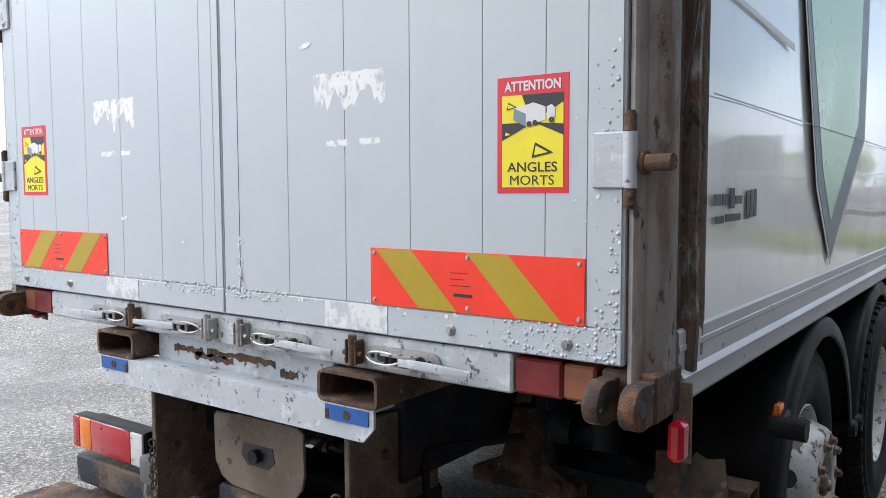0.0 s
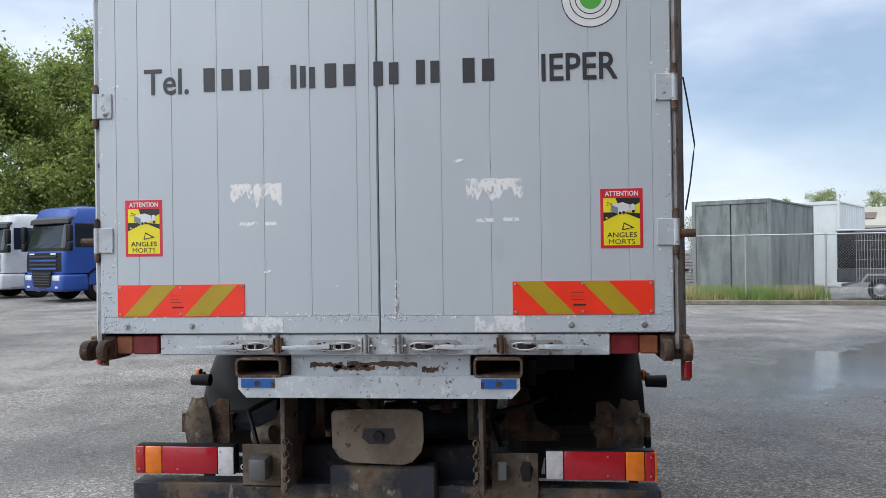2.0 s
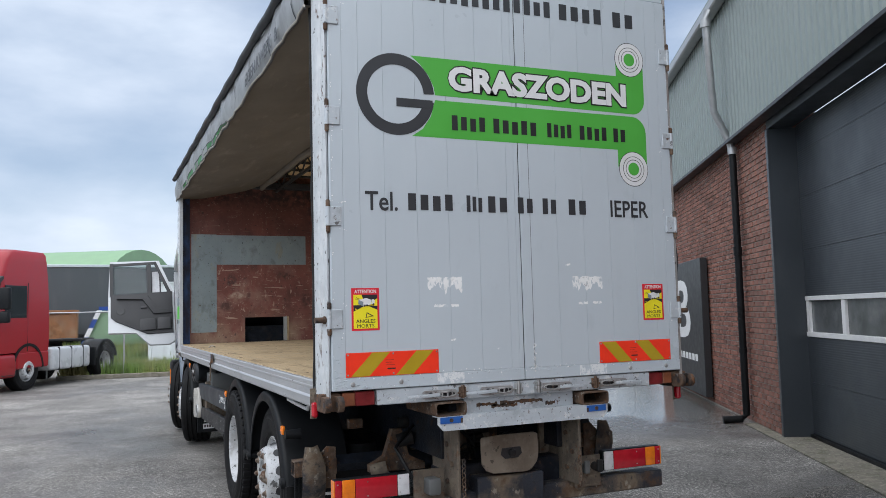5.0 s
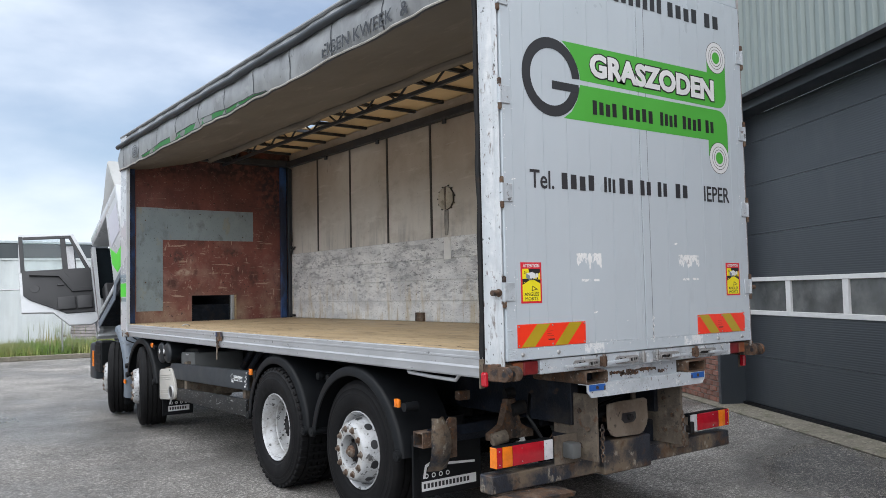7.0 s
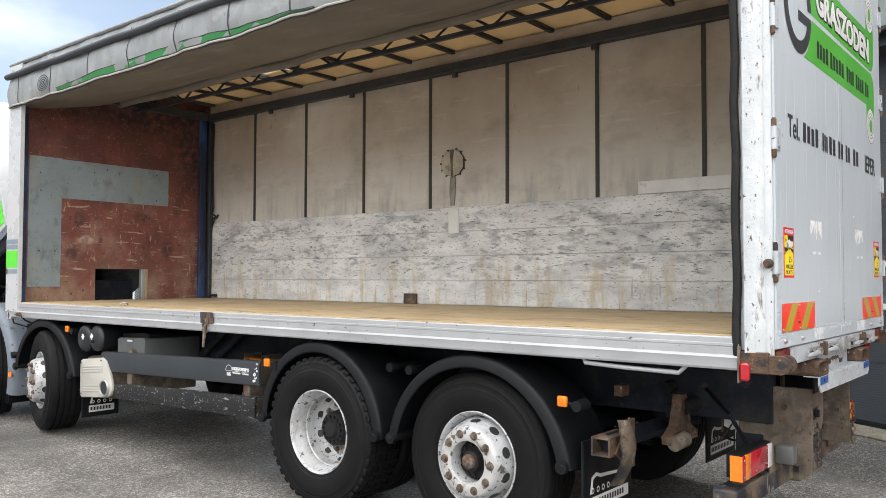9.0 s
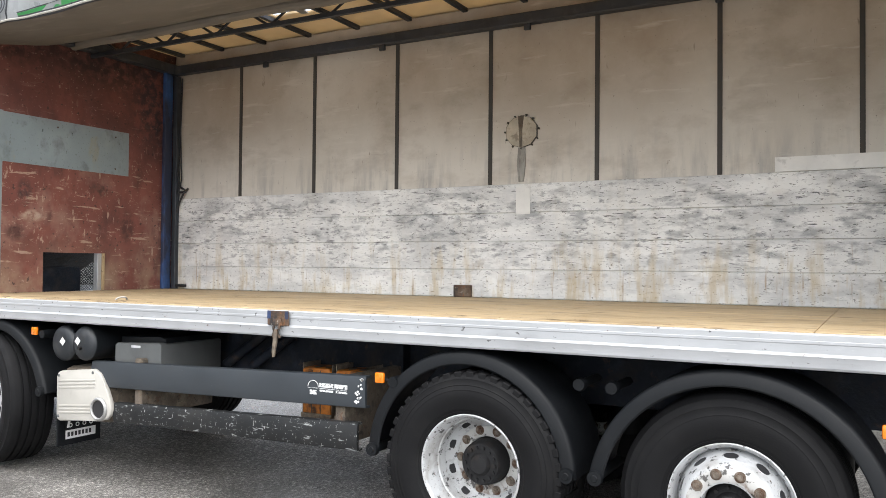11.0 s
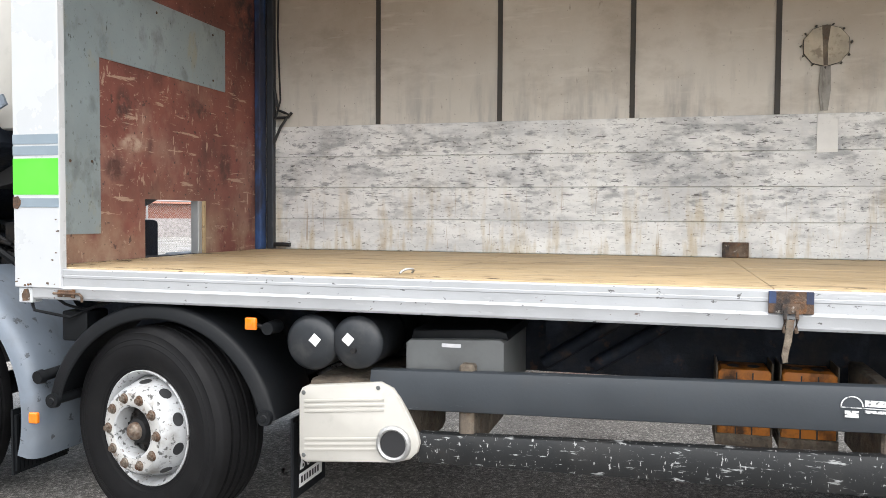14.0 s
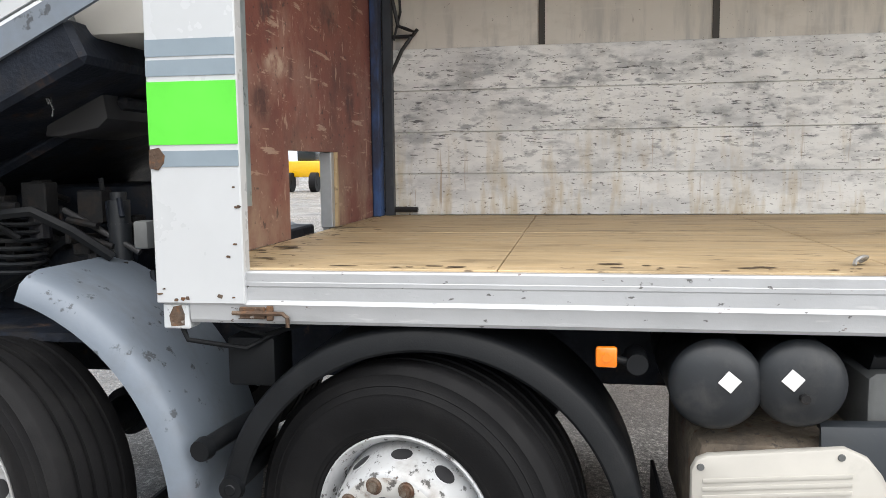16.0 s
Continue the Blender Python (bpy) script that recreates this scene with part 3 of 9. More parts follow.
M_BEAM = surface("scraped_muddy_beam", (0.022, 0.026, 0.036), 0.6, 0.1, 0.3, 5, layers=(((0.17, 0.13, 0.09), 3.2, 0.46, 0.58, (1, 1, 1), 0.9, 0.9), ((0.10, 0.055, 0.03), 7, 0.55, 0.66, (1, 1, 1), 0.8, 0.9), ((0.30, 0.27, 0.22), 20, 0.60, 0.66, (1, 1, 0.6), 0.7, 0.9), ((0.02, 0.02, 0.022), 14, 0.57, 0.64, (1, 1, 1), 0.8, 0.6)), bump=0.5)
M_LAMPDUST = surface("dusty_red_glass", (0.16, 0.012, 0.014), 0.4, 0, 0.3, 20, layers=(((0.12, 0.08, 0.06), 9, 0.5, 0.7, (1, 1, 1), 0.5, 0.8),))
M_LAMPDUST2 = surface("dusty_orange_glass", (0.22, 0.07, 0.03), 0.5, 0, 0.3, 20, layers=(((0.13, 0.08, 0.05), 9, 0.45, 0.7, (1, 1, 1), 0.6, 0.8),))
M_CHIPPED = surface("chipped_silver_paint", (0.49, 0.54, 0.58), 0.36, 0.0, 0.04, 1.2, layers=(((0.80, 0.80, 0.79), 46, 0.645, 0.665, (1, 1, 1), 0.9, 0.5), ((0.16, 0.16, 0.16), 60, 0.66, 0.68, (1, 1, 1), 0.8, 0.7), (GRIME, 8, 0.58, 0.8, (1, 1, 1), 0.2, 0.6)), bump=0.2, bump_scale=40)


def translucent(name, base, share):
    """A thin sheet that lets some daylight through."""
    mat, nt, bsdf = nodes_of(name)
    nz = noise_node(nt, 2.0, 5)
    col = ramp_node(nt, nz.outputs["Fac"], [(0.3, tuple(c * 0.8 for c in base)), (0.7, base)]).outputs["Color"]
    nt.links.new(col, bsdf.inputs["Base Color"])
    bsdf.inputs["Roughness"].default_value = 0.6
    tr = nt.nodes.new("ShaderNodeBsdfTranslucent")
    nt.links.new(col, tr.inputs["Color"])
    mx = nt.nodes.new("ShaderNodeMixShader")
    mx.inputs[0].default_value = share
    nt.links.new(bsdf.outputs[0], mx.inputs[1])
    nt.links.new(tr.outputs[0], mx.inputs[2])
    nt.links.new(mx.outputs[0], nt.nodes["Material Output"].inputs["Surface"])
    return mat


M_ROOFSKIN = translucent("translucent_roof_sheet", (0.72, 0.58, 0.38), 0.27)

# ---- ground ----
def puddle_field(nt, spots):
    """Soft oval hollows where water stands: (x, y, half length, half width, turn)."""
    total = None
    for x, y, rx, ry, turn in spots:
        tc = nt.nodes.new("ShaderNodeTexCoord")
        mp = nt.nodes.new("ShaderNodeMapping")
        mp.vector_type = "TEXTURE"
        mp.inputs["Location"].default_value = (x, y, 0)
        mp.inputs["Rotation"].default_value = (0, 0, radians(turn))
        mp.inputs["Scale"].default_value = (rx, ry, 1)
        gr = nt.nodes.new("ShaderNodeTexGradient")
        gr.gradient_type = "SPHERICAL"
        nt.links.new(tc.outputs["Object"], mp.inputs["Vector"])
        nt.links.new(mp.outputs["Vector"], gr.inputs["Vector"])
        if total is None:
            total = gr.outputs["Fac"]
        else:
            ad = nt.nodes.new("ShaderNodeMath")
            ad.operation = "MAXIMUM"
            nt.links.new(total, ad.inputs[0])
            nt.links.new(gr.outputs["Fac"], ad.inputs[1])
            total = ad.outputs[0]
    return total


def asphalt():
    mat, nt, bsdf = nodes_of("wet_asphalt")
    fine = noise_node(nt, 190, 3, 0.75)
    stones = noise_node(nt, 46, 4, 0.72, (1, 1, 1), 7.0)
    mid = noise_node(nt, 0.9, 7, 0.62)
    col = ramp_node(nt, fine.outputs["Fac"], [(0.41, (0.098, 0.093, 0.087)), (0.59, (0.45, 0.428, 0.398))]).outputs["Color"]
    st = ramp_node(nt, stones.outputs["Fac"], [(0.38, 0.42), (0.55, 0.95), (0.67, 2.2)]).outputs["Color"]
    col = mix_node(nt, 1.0, col, st, "MULTIPLY").outputs[2]
    tone = ramp_node(nt, mid.outputs["Fac"], [(0.35, 0.66), (0.65, 1.18)]).outputs["Color"]
    col = mix_node(nt, 1.0, col, tone, "MULTIPLY").outputs[2]
    wet = noise_node(nt, 0.42, 6, 0.6, (1.0, 0.8, 1.0), 2.3)
    hollow = puddle_field(nt, ((6.0, 7.5, 6.0, 3.4, 15), (8.6, 10.8, 4.5, 1.8, 10), (3.4, 10.5, 2.6, 1.2, 20), (2.9, 0.4, 2.0, 0.9, 30)))
    ad = nt.nodes.new("ShaderNodeMath")
    ad.operation = "MULTIPLY_ADD"
    ad.inputs[1].default_value = 0.52
    nt.links.new(hollow, ad.inputs[0])
    nt.links.new(wet.outputs["Fac"], ad.inputs[2])
    level = ad.outputs[0]
    wet_mask = ramp_node(nt, level, [(0.46, 0.0), (0.64, 1.0)]).outputs["Color"]
    dark = mix_node(nt, 1.0, col, (0.62, 0.615, 0.61), "MULTIPLY").outputs[2]
    col = mix_node(nt, wet_mask, col, dark).outputs[2]
    pud = ramp_node(nt, level, [(0.66, 0.0), (0.78, 1.0)]).outputs["Color"]
    rgh = ramp_node(nt, wet_mask, [(0.0, 0.68), (1.0, 0.30)]).outputs["Color"]
    rgh = mix_node(nt, pud, rgh, (0.10, 0.10, 0.10)).outputs[2]
    nt.links.new(col, bsdf.inputs["Base Color"])
    nt.links.new(rgh, bsdf.inputs["Roughness"])
    gloss = ramp_node(nt, wet_mask, [(0.0, 0.2), (1.0, 0.5)]).outputs["Color"]
    nt.links.new(gloss, bsdf.inputs["Specular IOR Level"])
    bp = nt.nodes.new("ShaderNodeBump")
    bp.inputs["Distance"].default_value = 0.014
    inv = ramp_node(nt, pud, [(0.0, 1.0), (1.0, 0.06)]).outputs["Color"]
    nt.links.new(inv, bp.inputs["Strength"])
    nt.links.new(stones.outputs["Fac"], bp.inputs["Height"])
    nt.links.new(bp.outputs["Normal"], bsdf.inputs["Normal"])
    return mat


M_ASPHALT = asphalt()
bm = bmesh.new()
for x0, x1, y0, y1 in ((-1200, 1200, -1200, 1200),):
    vs = [bm.verts.new(p) for p in ((x0, y0, 0), (x1, y0, 0), (x1, y1, 0), (x0, y1, 0))]
    bm.faces.new(vs)
setting("ground", bm, M_ASPHALT, "dark wet asphalt yard with puddles", "ground", smooth=0)

# ---- workshop building: local s along the wall from its far corner, n out of the wall towards the yard ----
WALL = Matrix(((-0.488, -0.8728, 0, 9.85), (-0.8728, 0.488, 0, 11.0), (0, 0, 1, 0), (0, 0, 0, 1)))


def wbox(*b, bevel=0.0):
    return moved(B(b, bevel=bevel), WALL)


DOOR0, DOOR1, DOOR_TOP, BRICK_TOP, EAVE = 8.86, 14.8, 3.96, 4.2, 6.1
JAMB = 0.08
workshop = thing("workshop_building", (9.85, 11.0, 0), "brick workshop with grey-green corrugated upper cladding", "building")
part("wall", moved(B((0.0, DOOR0 - JAMB, -0.30, -0.012, 0, BRICK_TOP)), WALL), M_MORTAR, workshop, "grey mortar wall core")
part("wall", moved(B((DOOR1 + JAMB, 26, -0.30, 0.0, 0, BRICK_TOP)), WALL), M_BRICK, workshop, "red brick wall")
part("wall", moved(B((0.0, 0.3, -16, -0.302, 0, EAVE)), WALL), M_BRICK, workshop, "red brick gable wall")
part("lintel", moved(B((DOOR0 - JAMB, DOOR1 + JAMB, -0.3, 0.0, DOOR_TOP - 0.02, BRICK_TOP)), WALL), M_ANTHRA, workshop, "dark steel lintel")
for a, b in ((DOOR0 - JAMB, DOOR0), (DOOR1, DOOR1 + JAMB)):
    part("door_frame", wbox(a, b, -0.45, 0.02, 0, DOOR_TOP - 0.021, bevel=0.006), M_ANTHRA, workshop, "dark anthracite steel door frame")
# corrugated cladding
bm = bmesh.new()
prof, s = [], 0.2
while s < 26:
    prof += [(s, 0.12), (s + 0.06, 0.12), (s + 0.085, 0.16), (s + 0.145, 0.16)]
    s += 0.17
low = [bm.verts.new((a, b, BRICK_TOP - 0.12)) for a, b in prof]
top = [bm.verts.new((a, b, EAVE)) for a, b in prof]
for i in range(len(prof) - 1):
    bm.faces.new((low[i], low[i + 1], top[i + 1], top[i]))
part("cladding", moved(bm, WALL), M_CLAD, workshop, "grey-green corrugated steel cladding", smooth=20)
part("cladding", moved(B((0.2, 26, 0.002, 0.115, BRICK_TOP + 0.002, EAVE)), WALL), M_ANTHRA, workshop, "dark backing behind the cladding")
bm = bmesh.new()
prism(bm, [(0.3, EAVE), (-8, EAVE + 2.2), (-16, EAVE), (-16, EAVE + 0.15), (-8, EAVE + 2.35), (0.3, EAVE + 0.15)], "x", -0.3, 26)
part("roof", moved(bm, WALL), M_CLAD, workshop, "grey sheet roof")
# drip edge under the cladding
part("drip_trim", moved(B((0.18, 26, 0.02, 0.19, BRICK_TOP - 0.165, BRICK_TOP - 0.125)), WALL), M_BLACK, workshop)
# downpipe
bm = bmesh.new()
sweep(bm, [(7.45, 0.09, 3.95), (7.45, 0.09, 3.5), (7.45, 0.09, 0.12), (7.45, 0.16, 0.06), (7.45, 0.42, 0.05)], 0.052, 12)
rod(bm, (7.45, 0.09, 2.4), (7.45, 0.09, 2.52), 0.062)
rod(bm, (7.45, 0.09, 1.0), (7.45, 0.09, 1.06), 0.06)
part("downpipe", moved(bm, WALL), M_PLASTIC, workshop, "dark grey plastic downpipe")
bm = bmesh.new()
sweep(bm, [(7.45, 0.09, 3.92), (7.46, 0.12, 4.05), (7.55, 0.35, 4.5), (7.75, 0.45, 5.75), (7.76, 0.42, 5.95)], 0.055, 12)
rod(bm, (7.45, 0.09, 3.88), (7.45, 0.09, 3.98), 0.068)
rod(bm, (7.745, 0.45, 5.7), (7.755, 0.45, 5.82), 0.075)
part("downpipe", moved(bm, WALL), M_GALV, workshop, "pale grey upper downpipe")
bm = bmesh.new()
box(bm, 0.2, 26, 0.17, 0.34, EAVE - 0.06, EAVE + 0.08, 0.02)
part("gutter", moved(bm, WALL), M_GALV, workshop, "pale grey eaves gutter")
bm = bmesh.new()
rod(bm, (0.35, 0.16, 5.25), (0.35, 0.42, 5.25), 0.03)
rod(bm, (0.35, 0.42, 5.28), (0.35, 0.42, 5.12), 0.09, 0.07, 16)
part("security_camera", moved(bm, WALL), M_PLASTIC, workshop, "small dark dome camera")

# sectional door
garage_door = thing("sectional_door", (4.5, 1.0, 0), "closed dark anthracite sectional door with window band", "garage door")
rows_z = [0.06, 0.70, 1.265, 1.77, 2.35, 3.02, 3.6, DOOR_TOP]
for i in range(len(rows_z) - 1):
    if i == 2:
        continue
    z0, z1 = rows_z[i], rows_z[i + 1]
    bm = bmesh.new()
    outline = [(-0.40, z0)]
    k = max(6, int((z1 - z0) / 0.026))
    for j in range(k):
        a, b = z0 + (z1 - z0) * j / k, z0 + (z1 - z0) * (j + 1) / k
        outline += [(-0.3463, a + 0.002), (-0.345, a + 0.006), (-0.345, b - 0.006), (-0.3463, b - 0.002)]
    outline += [(-0.40, z1)]
    prism(bm, outline, "x", DOOR0, DOOR1)
    part("panel", moved(bm, WALL), M_ANTHRA, garage_door, smooth=20)
bm = bmesh.new()
frames = [8.86, 8.93, 10.05, 11.22, 12.39, 13.56, 14.8]
box(bm, DOOR0, DOOR1, -0.4, -0.33, 1.265, 1.325, 0.004)
box(bm, DOOR0, DOOR1, -0.4, -0.33, 1.715, 1.77, 0.004)
for f in frames[1:-1]:
    box(bm, f - 0.05, f + 0.05, -0.395, -0.335, 1.326, 1.714)
part("window_frame", moved(bm, WALL), M_WHITEV, garage_door, "white window frame rail")
for a, b in zip(frames[1:-2], frames[2:-1]):
    part("pane", wbox(a + 0.052, b - 0.052, -0.372, -0.366, 1.327, 1.713), M_PANE, garage_door, "grey pane with a reflection painted into its colour", smooth=0)
part("threshold", wbox(DOOR0, DOOR1, -0.5, -0.30, 0.0, 0.058), M_PLASTIC, garage_door, "black rubber bottom seal")
setting("doorstep", wbox(7.6, 26, -0.30, 0.16, 0.0, 0.022, bevel=0.008), M_CONCRETE, "weathered concrete apron in front of the door", "doorstep")
# company board on the wall
board = thing("sign_board", (8.5, 8.5, 0), "large black sign board with a white letter on brick", "sign")
part("panel", wbox(2.0, 5.15, 0.02, 0.14, 0.12, 2.52, bevel=0.008), M_BLACK, board, "black sign panel")
bm = bmesh.new()
prism(bm, [(2.01, 2.51), (2.75, 2.51), (2.01, 1.55)], "y", 0.141, 0.144)
part("stripe", moved(bm, WALL), M_GREEN, board, "green corner stripe")
face = WALL @ Matrix(((1, 0, 0, 0), (0, 0, 1, 0.1425), (0, 1, 0, 0), (0, 0, 0, 1)))
part("letter", letters("B", 1.05, 2.85, 4.15, face @ pose(0, 1.12, 0), 0.003, 0.03), M_WHITEV, board, "white letter")
for k in range(7):
    part("writing_bar", wbox(2.75 + k * 0.28, 2.95 + k * 0.28, 0.141, 0.144, 0.70, 0.82), M_WHITEV, board, "", 0)

# ---- the truck: box body ----
DECK, ROOF = 1.318, 3.88
truck = thing("box_truck", (0, 4.6, 0), "silver-grey four-axle curtainside truck with open side and tilted cab", "truck")
# deck
ys = [0.06, 1.4, 2.9, 4.4, 5.9, 7.0, 7.94]
for i in range(len(ys) - 1):
    part("deck_sheet", B((-1.235, 0.0, ys[i] + 0.0015, ys[i + 1] - 0.0015, DECK - 0.03, DECK), bevel=0.002), M_DECK, truck, "worn yellow-brown plywood deck sheet")
    part("deck_sheet", B((0.003, 1.2, ys[i] + 0.0015, ys[i + 1] - 0.0015, DECK - 0.03, DECK + 0.001), bevel=0.002), M_DECK, truck, "worn yellow-brown plywood deck sheet")
part("deck_frame", B((-1.2, 1.2, 0.1, 7.95, 1.23, 1.30)), M_CHASSIS, truck, "dark deck underframe")
# side rails
for sx, nm in ((-1, ""), (1, "")):
    bm = bmesh.new()
    x = sx
    prof = [(1.236 * x, DECK - 0.006), (1.262 * x, DECK - 0.006), (1.267 * x, DECK - 0.012), (1.267 * x, 1.281), (1.269 * x, 1.279), (1.269 * x, 1.268), (1.266 * x, 1.264), (1.266 * x, 1.226), (1.275 * x, 1.220), (1.279 * x, 1.214), (1.276 * x, 1.206), (1.274 * x, 1.166), (1.268 * x, 1.156), (1.236 * x, 1.156)]
    prism(bm, prof, "y", 0.152, 7.92)
    part("side_rail", bm, M_ALU, truck, "scuffed pale aluminium side rail", smooth=25)
# front wall
bm = bmesh.new()
HX0, HX1, HZ1 = -0.322, 0.33, 1.684
box(bm, -1.23, HX0, FRONT, FRONT + 0.03, DECK, ROOF - 0.02)
box(bm, HX1, 1.23, FRONT, FRONT + 0.03, DECK, ROOF - 0.02)
box(bm, HX0, HX1, FRONT, FRONT + 0.03, HZ1, ROOF - 0.02)
bmesh.ops.remove_doubles(bm, verts=bm.verts, dist=0.0005)
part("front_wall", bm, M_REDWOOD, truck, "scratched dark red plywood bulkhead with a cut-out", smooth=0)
part("cutout_frame", B((HX1 - 0.012, HX1 + 0.012, FRONT - 0.012, FRONT + 0.05, DECK, HZ1)), M_DECK, truck, "raw plywood edge of the cut-out")
part("cutout_post", B((HX1 - 0.062, HX1 - 0.014, FRONT + 0.002, FRONT + 0.06, DECK, HZ1), bevel=0.003), M_GALV, truck, "grey steel post in the cut-out")
part("outer_front_wall", B((-1.26, HX0 - 0.05, 8.0, 8.03, 1.25, ROOF - 0.03), (HX1 + 0.05, 1.26, 8.0, 8.03, 1.25, ROOF - 0.03), (HX0 - 0.05, HX1 + 0.05, 8.0, 8.03, HZ1 + 0.05, ROOF - 0.03)), M_WHITE, truck, "white outer bulkhead skin", smooth=0)
part("patch_sheet", B((-0.735, 0.615, FRONT - 0.006, FRONT - 0.001, 2.482, 2.925)), M_PATCH, truck, "grey galvanised patch sheet", smooth=0)
part("patch_sheet", B((-1.10, -0.736, FRONT - 0.008, FRONT - 0.001, 1.478, 2.933)), M_PATCH, truck, "grey galvanised patch sheet", smooth=0)
part("corner_post", B((1.05, 1.15, FRONT - 0.05, FRONT - 0.002, DECK, 3.72), bevel=0.006), M_BLUE, truck, "blue painted steel corner post")
part("corner_post", B((-1.225, -1.12, FRONT - 0.03, FRONT - 0.009, DECK, 3.72), bevel=0.006), M_BLUE, truck, "blue painted steel corner post")
for x, z in ((-0.976, 1.878), (-0.804, 1.885), (-0.976, 2.75), (-0.20, 2.86), (0.45, 2.86), (0.45, 2.54)):
    bm = bmesh.new()
    rod(bm, (x, FRONT - 0.008, z), (x, FRONT - 0.012, z), 0.009, 0.006, 10)
    part("rivet", bm, M_RUST, truck)
# front left pillar with stripes
pillar = part("front_pillar", B((-1.285, -1.235, 7.742, 8.022, 1.214, ROOF), bevel=0.004), M_WHITE, truck, "white pillar cover with green and grey stripes")
for z0, z1, m, nm in ((1.940, 1.989, M_GREYV, "grey stripe"), (1.884, 1.930, M_GREYV, "grey stripe"), (1.686, 1.868, M_LIME, "bright green stripe"), (1.622, 1.668, M_GREYV, "grey stripe")):
    part("stripe", B((-1.2875, -1.2855, 7.744, 8.020, z0, z1)), m, pillar, nm, smooth=0)
bm = bmesh.new()
prism(bm, [(8.021, 1.672), (7.99, 1.678), (7.972, 1.655), (7.976, 1.632), (7.995, 1.612), (8.021, 1.618)], "x", -1.289, -1.2857)
part("rust_patch", bm, M_RUST, pillar, "brown rusted patch", 0)
r = random.Random(6)
for k in range(16):
    y, z = (7.750 + abs(r.gauss(0, 0.02)), 1.26 + 0.5 * r.random()) if k < 9 else (r.uniform(7.77, 8.01), 1.224 + abs(r.gauss(0, 0.02)))
    q = 0.003 + 0.008 * r.random()
    bm = bmesh.new()
    prism(bm, [(y + q * (0.5 + r.random()) * math.cos(a), z + 0.6 * q * (0.5 + r.random()) * math.sin(a)) for a in (0, 1.1, 2.2, 3.1, 4.2, 5.3)], "x", -1.2868, -1.2855)
    part("paint_chip", bm, M_RUST, pillar, "", 0)
part("front_pillar", B((1.235, 1.285, 7.775, 8.06, 1.25, ROOF), bevel=0.004), M_WHITE, truck, "white pillar cover")
part("rail_end", B((-1.272, -1.2, 7.925, 8.01, 1.135, 1.212), bevel=0.004), M_POST, truck, "rusted bracket at the rail end")
bm = bmesh.new()
prism(bm, [(7.942, 1.146), (7.985, 1.142), (7.99, 1.175), (7.975, 1.203), (7.95, 1.208), (7.94, 1.18)], "x", -1.2732, -1.2718)
part("rust_patch", bm, M_RUST, truck, "rusted-through end of the rail", 0)
# right inner wall: dropside boards below, curtain lining above
IX = 1.205
for k in range(4):
    z0 = DECK + 0.002 + k * 0.2428
    part("plank", B((IX, IX + 0.025, 0.16, 7.93, z0 + 0.001, z0 + 0.2418), bevel=0.003), M_BOARD, truck)
posts = [6.972 - 0.953 * k for k in range(7)] + [0.33]
edges = [7.93] + posts
for a, b in zip(edges[:-1], edges[1:]):
    bm = bmesh.new()
    n = 10
    cols = []
    for i in range(n + 1):
        y = a + (b - a) * i / n
        bow = 0.012 * math.sin(math.pi * i / n)
        cols.append([bm.verts.new((IX + 0.012 + bow * math.sin(math.pi * j / 6), y, 2.291 + (3.855 - 2.291) * j / 6)) for j in range(7)])
    for i in range(n):
        for j in range(6):
            bm.faces.new((cols[i][j], cols[i + 1][j], cols[i + 1][j + 1], cols[i][j + 1]))
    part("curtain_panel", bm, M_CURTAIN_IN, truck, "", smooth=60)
for y in posts:
    part("strap", B((IX + 0.002, IX + 0.010, y - 0.018, y + 0.018, 2.2925, 3.68)), M_SLIT, truck)
# right outer curtain
bm = bmesh.new()
n = 40
cols = []
for i in range(n + 1):
    y = 0.31 + 7.45 * i / n
    cols.append([bm.verts.new((1.262 + 0.006 * math.sin(i * 0.9) * math.sin(j), y, 1.285 + 2.59 * j / 8)) for j in range(9)])
for i in range(n):
    for j in range(8):
        bm.faces.new((cols[i][j], cols[i + 1][j], cols[i + 1][j + 1], cols[i][j + 1]))
part("side_curtain", bm, M_TARP_SIDE, truck, "closed glossy grey side curtain", smooth=60)
# roof
bm = bmesh.new()
rt = random.Random(12)
tear = [(0.36, 5.50), (0.62, 5.50), (0.66, 5.68), (0.60, 5.82), (0.63, 6.03), (0.40, 6.03), (0.42, 5.85), (0.34, 5.70)]
outer_edge = [(-1.24, 0.08), (1.24, 0.08), (1.24, 5.68), (1.24, 6.4), (1.24, 8.02), (-1.24, 8.02), (-1.24, 6.4), (-1.24, 5.68)]
for z in (ROOF - 0.015, ROOF):
    a = [bm.verts.new((x, y, z)) for x, y in tear]
    b = [bm.verts.new((x, y, z)) for x, y in outer_edge]
    for k in range(8):
        bm.faces.new((a[k], a[(k + 1) % 8], b[(k + 1) % 8], b[k]))
part("roof_sheet", bm, M_ROOFSKIN, truck, "tan translucent roof sheet with a torn gap", smooth=0)
bm = bmesh.new()
prism(bm, [(0.40, 5.60), (0.64, 5.66), (0.63, 5.73), (0.42, 5.70)], "z", ROOF - 0.03, ROOF - 0.02)
part("torn_strip", bm, M_TARP, truck, "loose torn strip of roof sheet", smooth=0)
part("roof_rail", B((1.12, 1.21, 0.1, 7.94, 3.63, 3.725), bevel=0.01), M_DARKSTEEL, truck, "dark steel roof rail")
part("roof_rail", B((-1.25, -1.17, 0.1, 7.94, 3.74, 3.86), bevel=0.01), M_DARKSTEEL, truck, "dark steel roof rail")
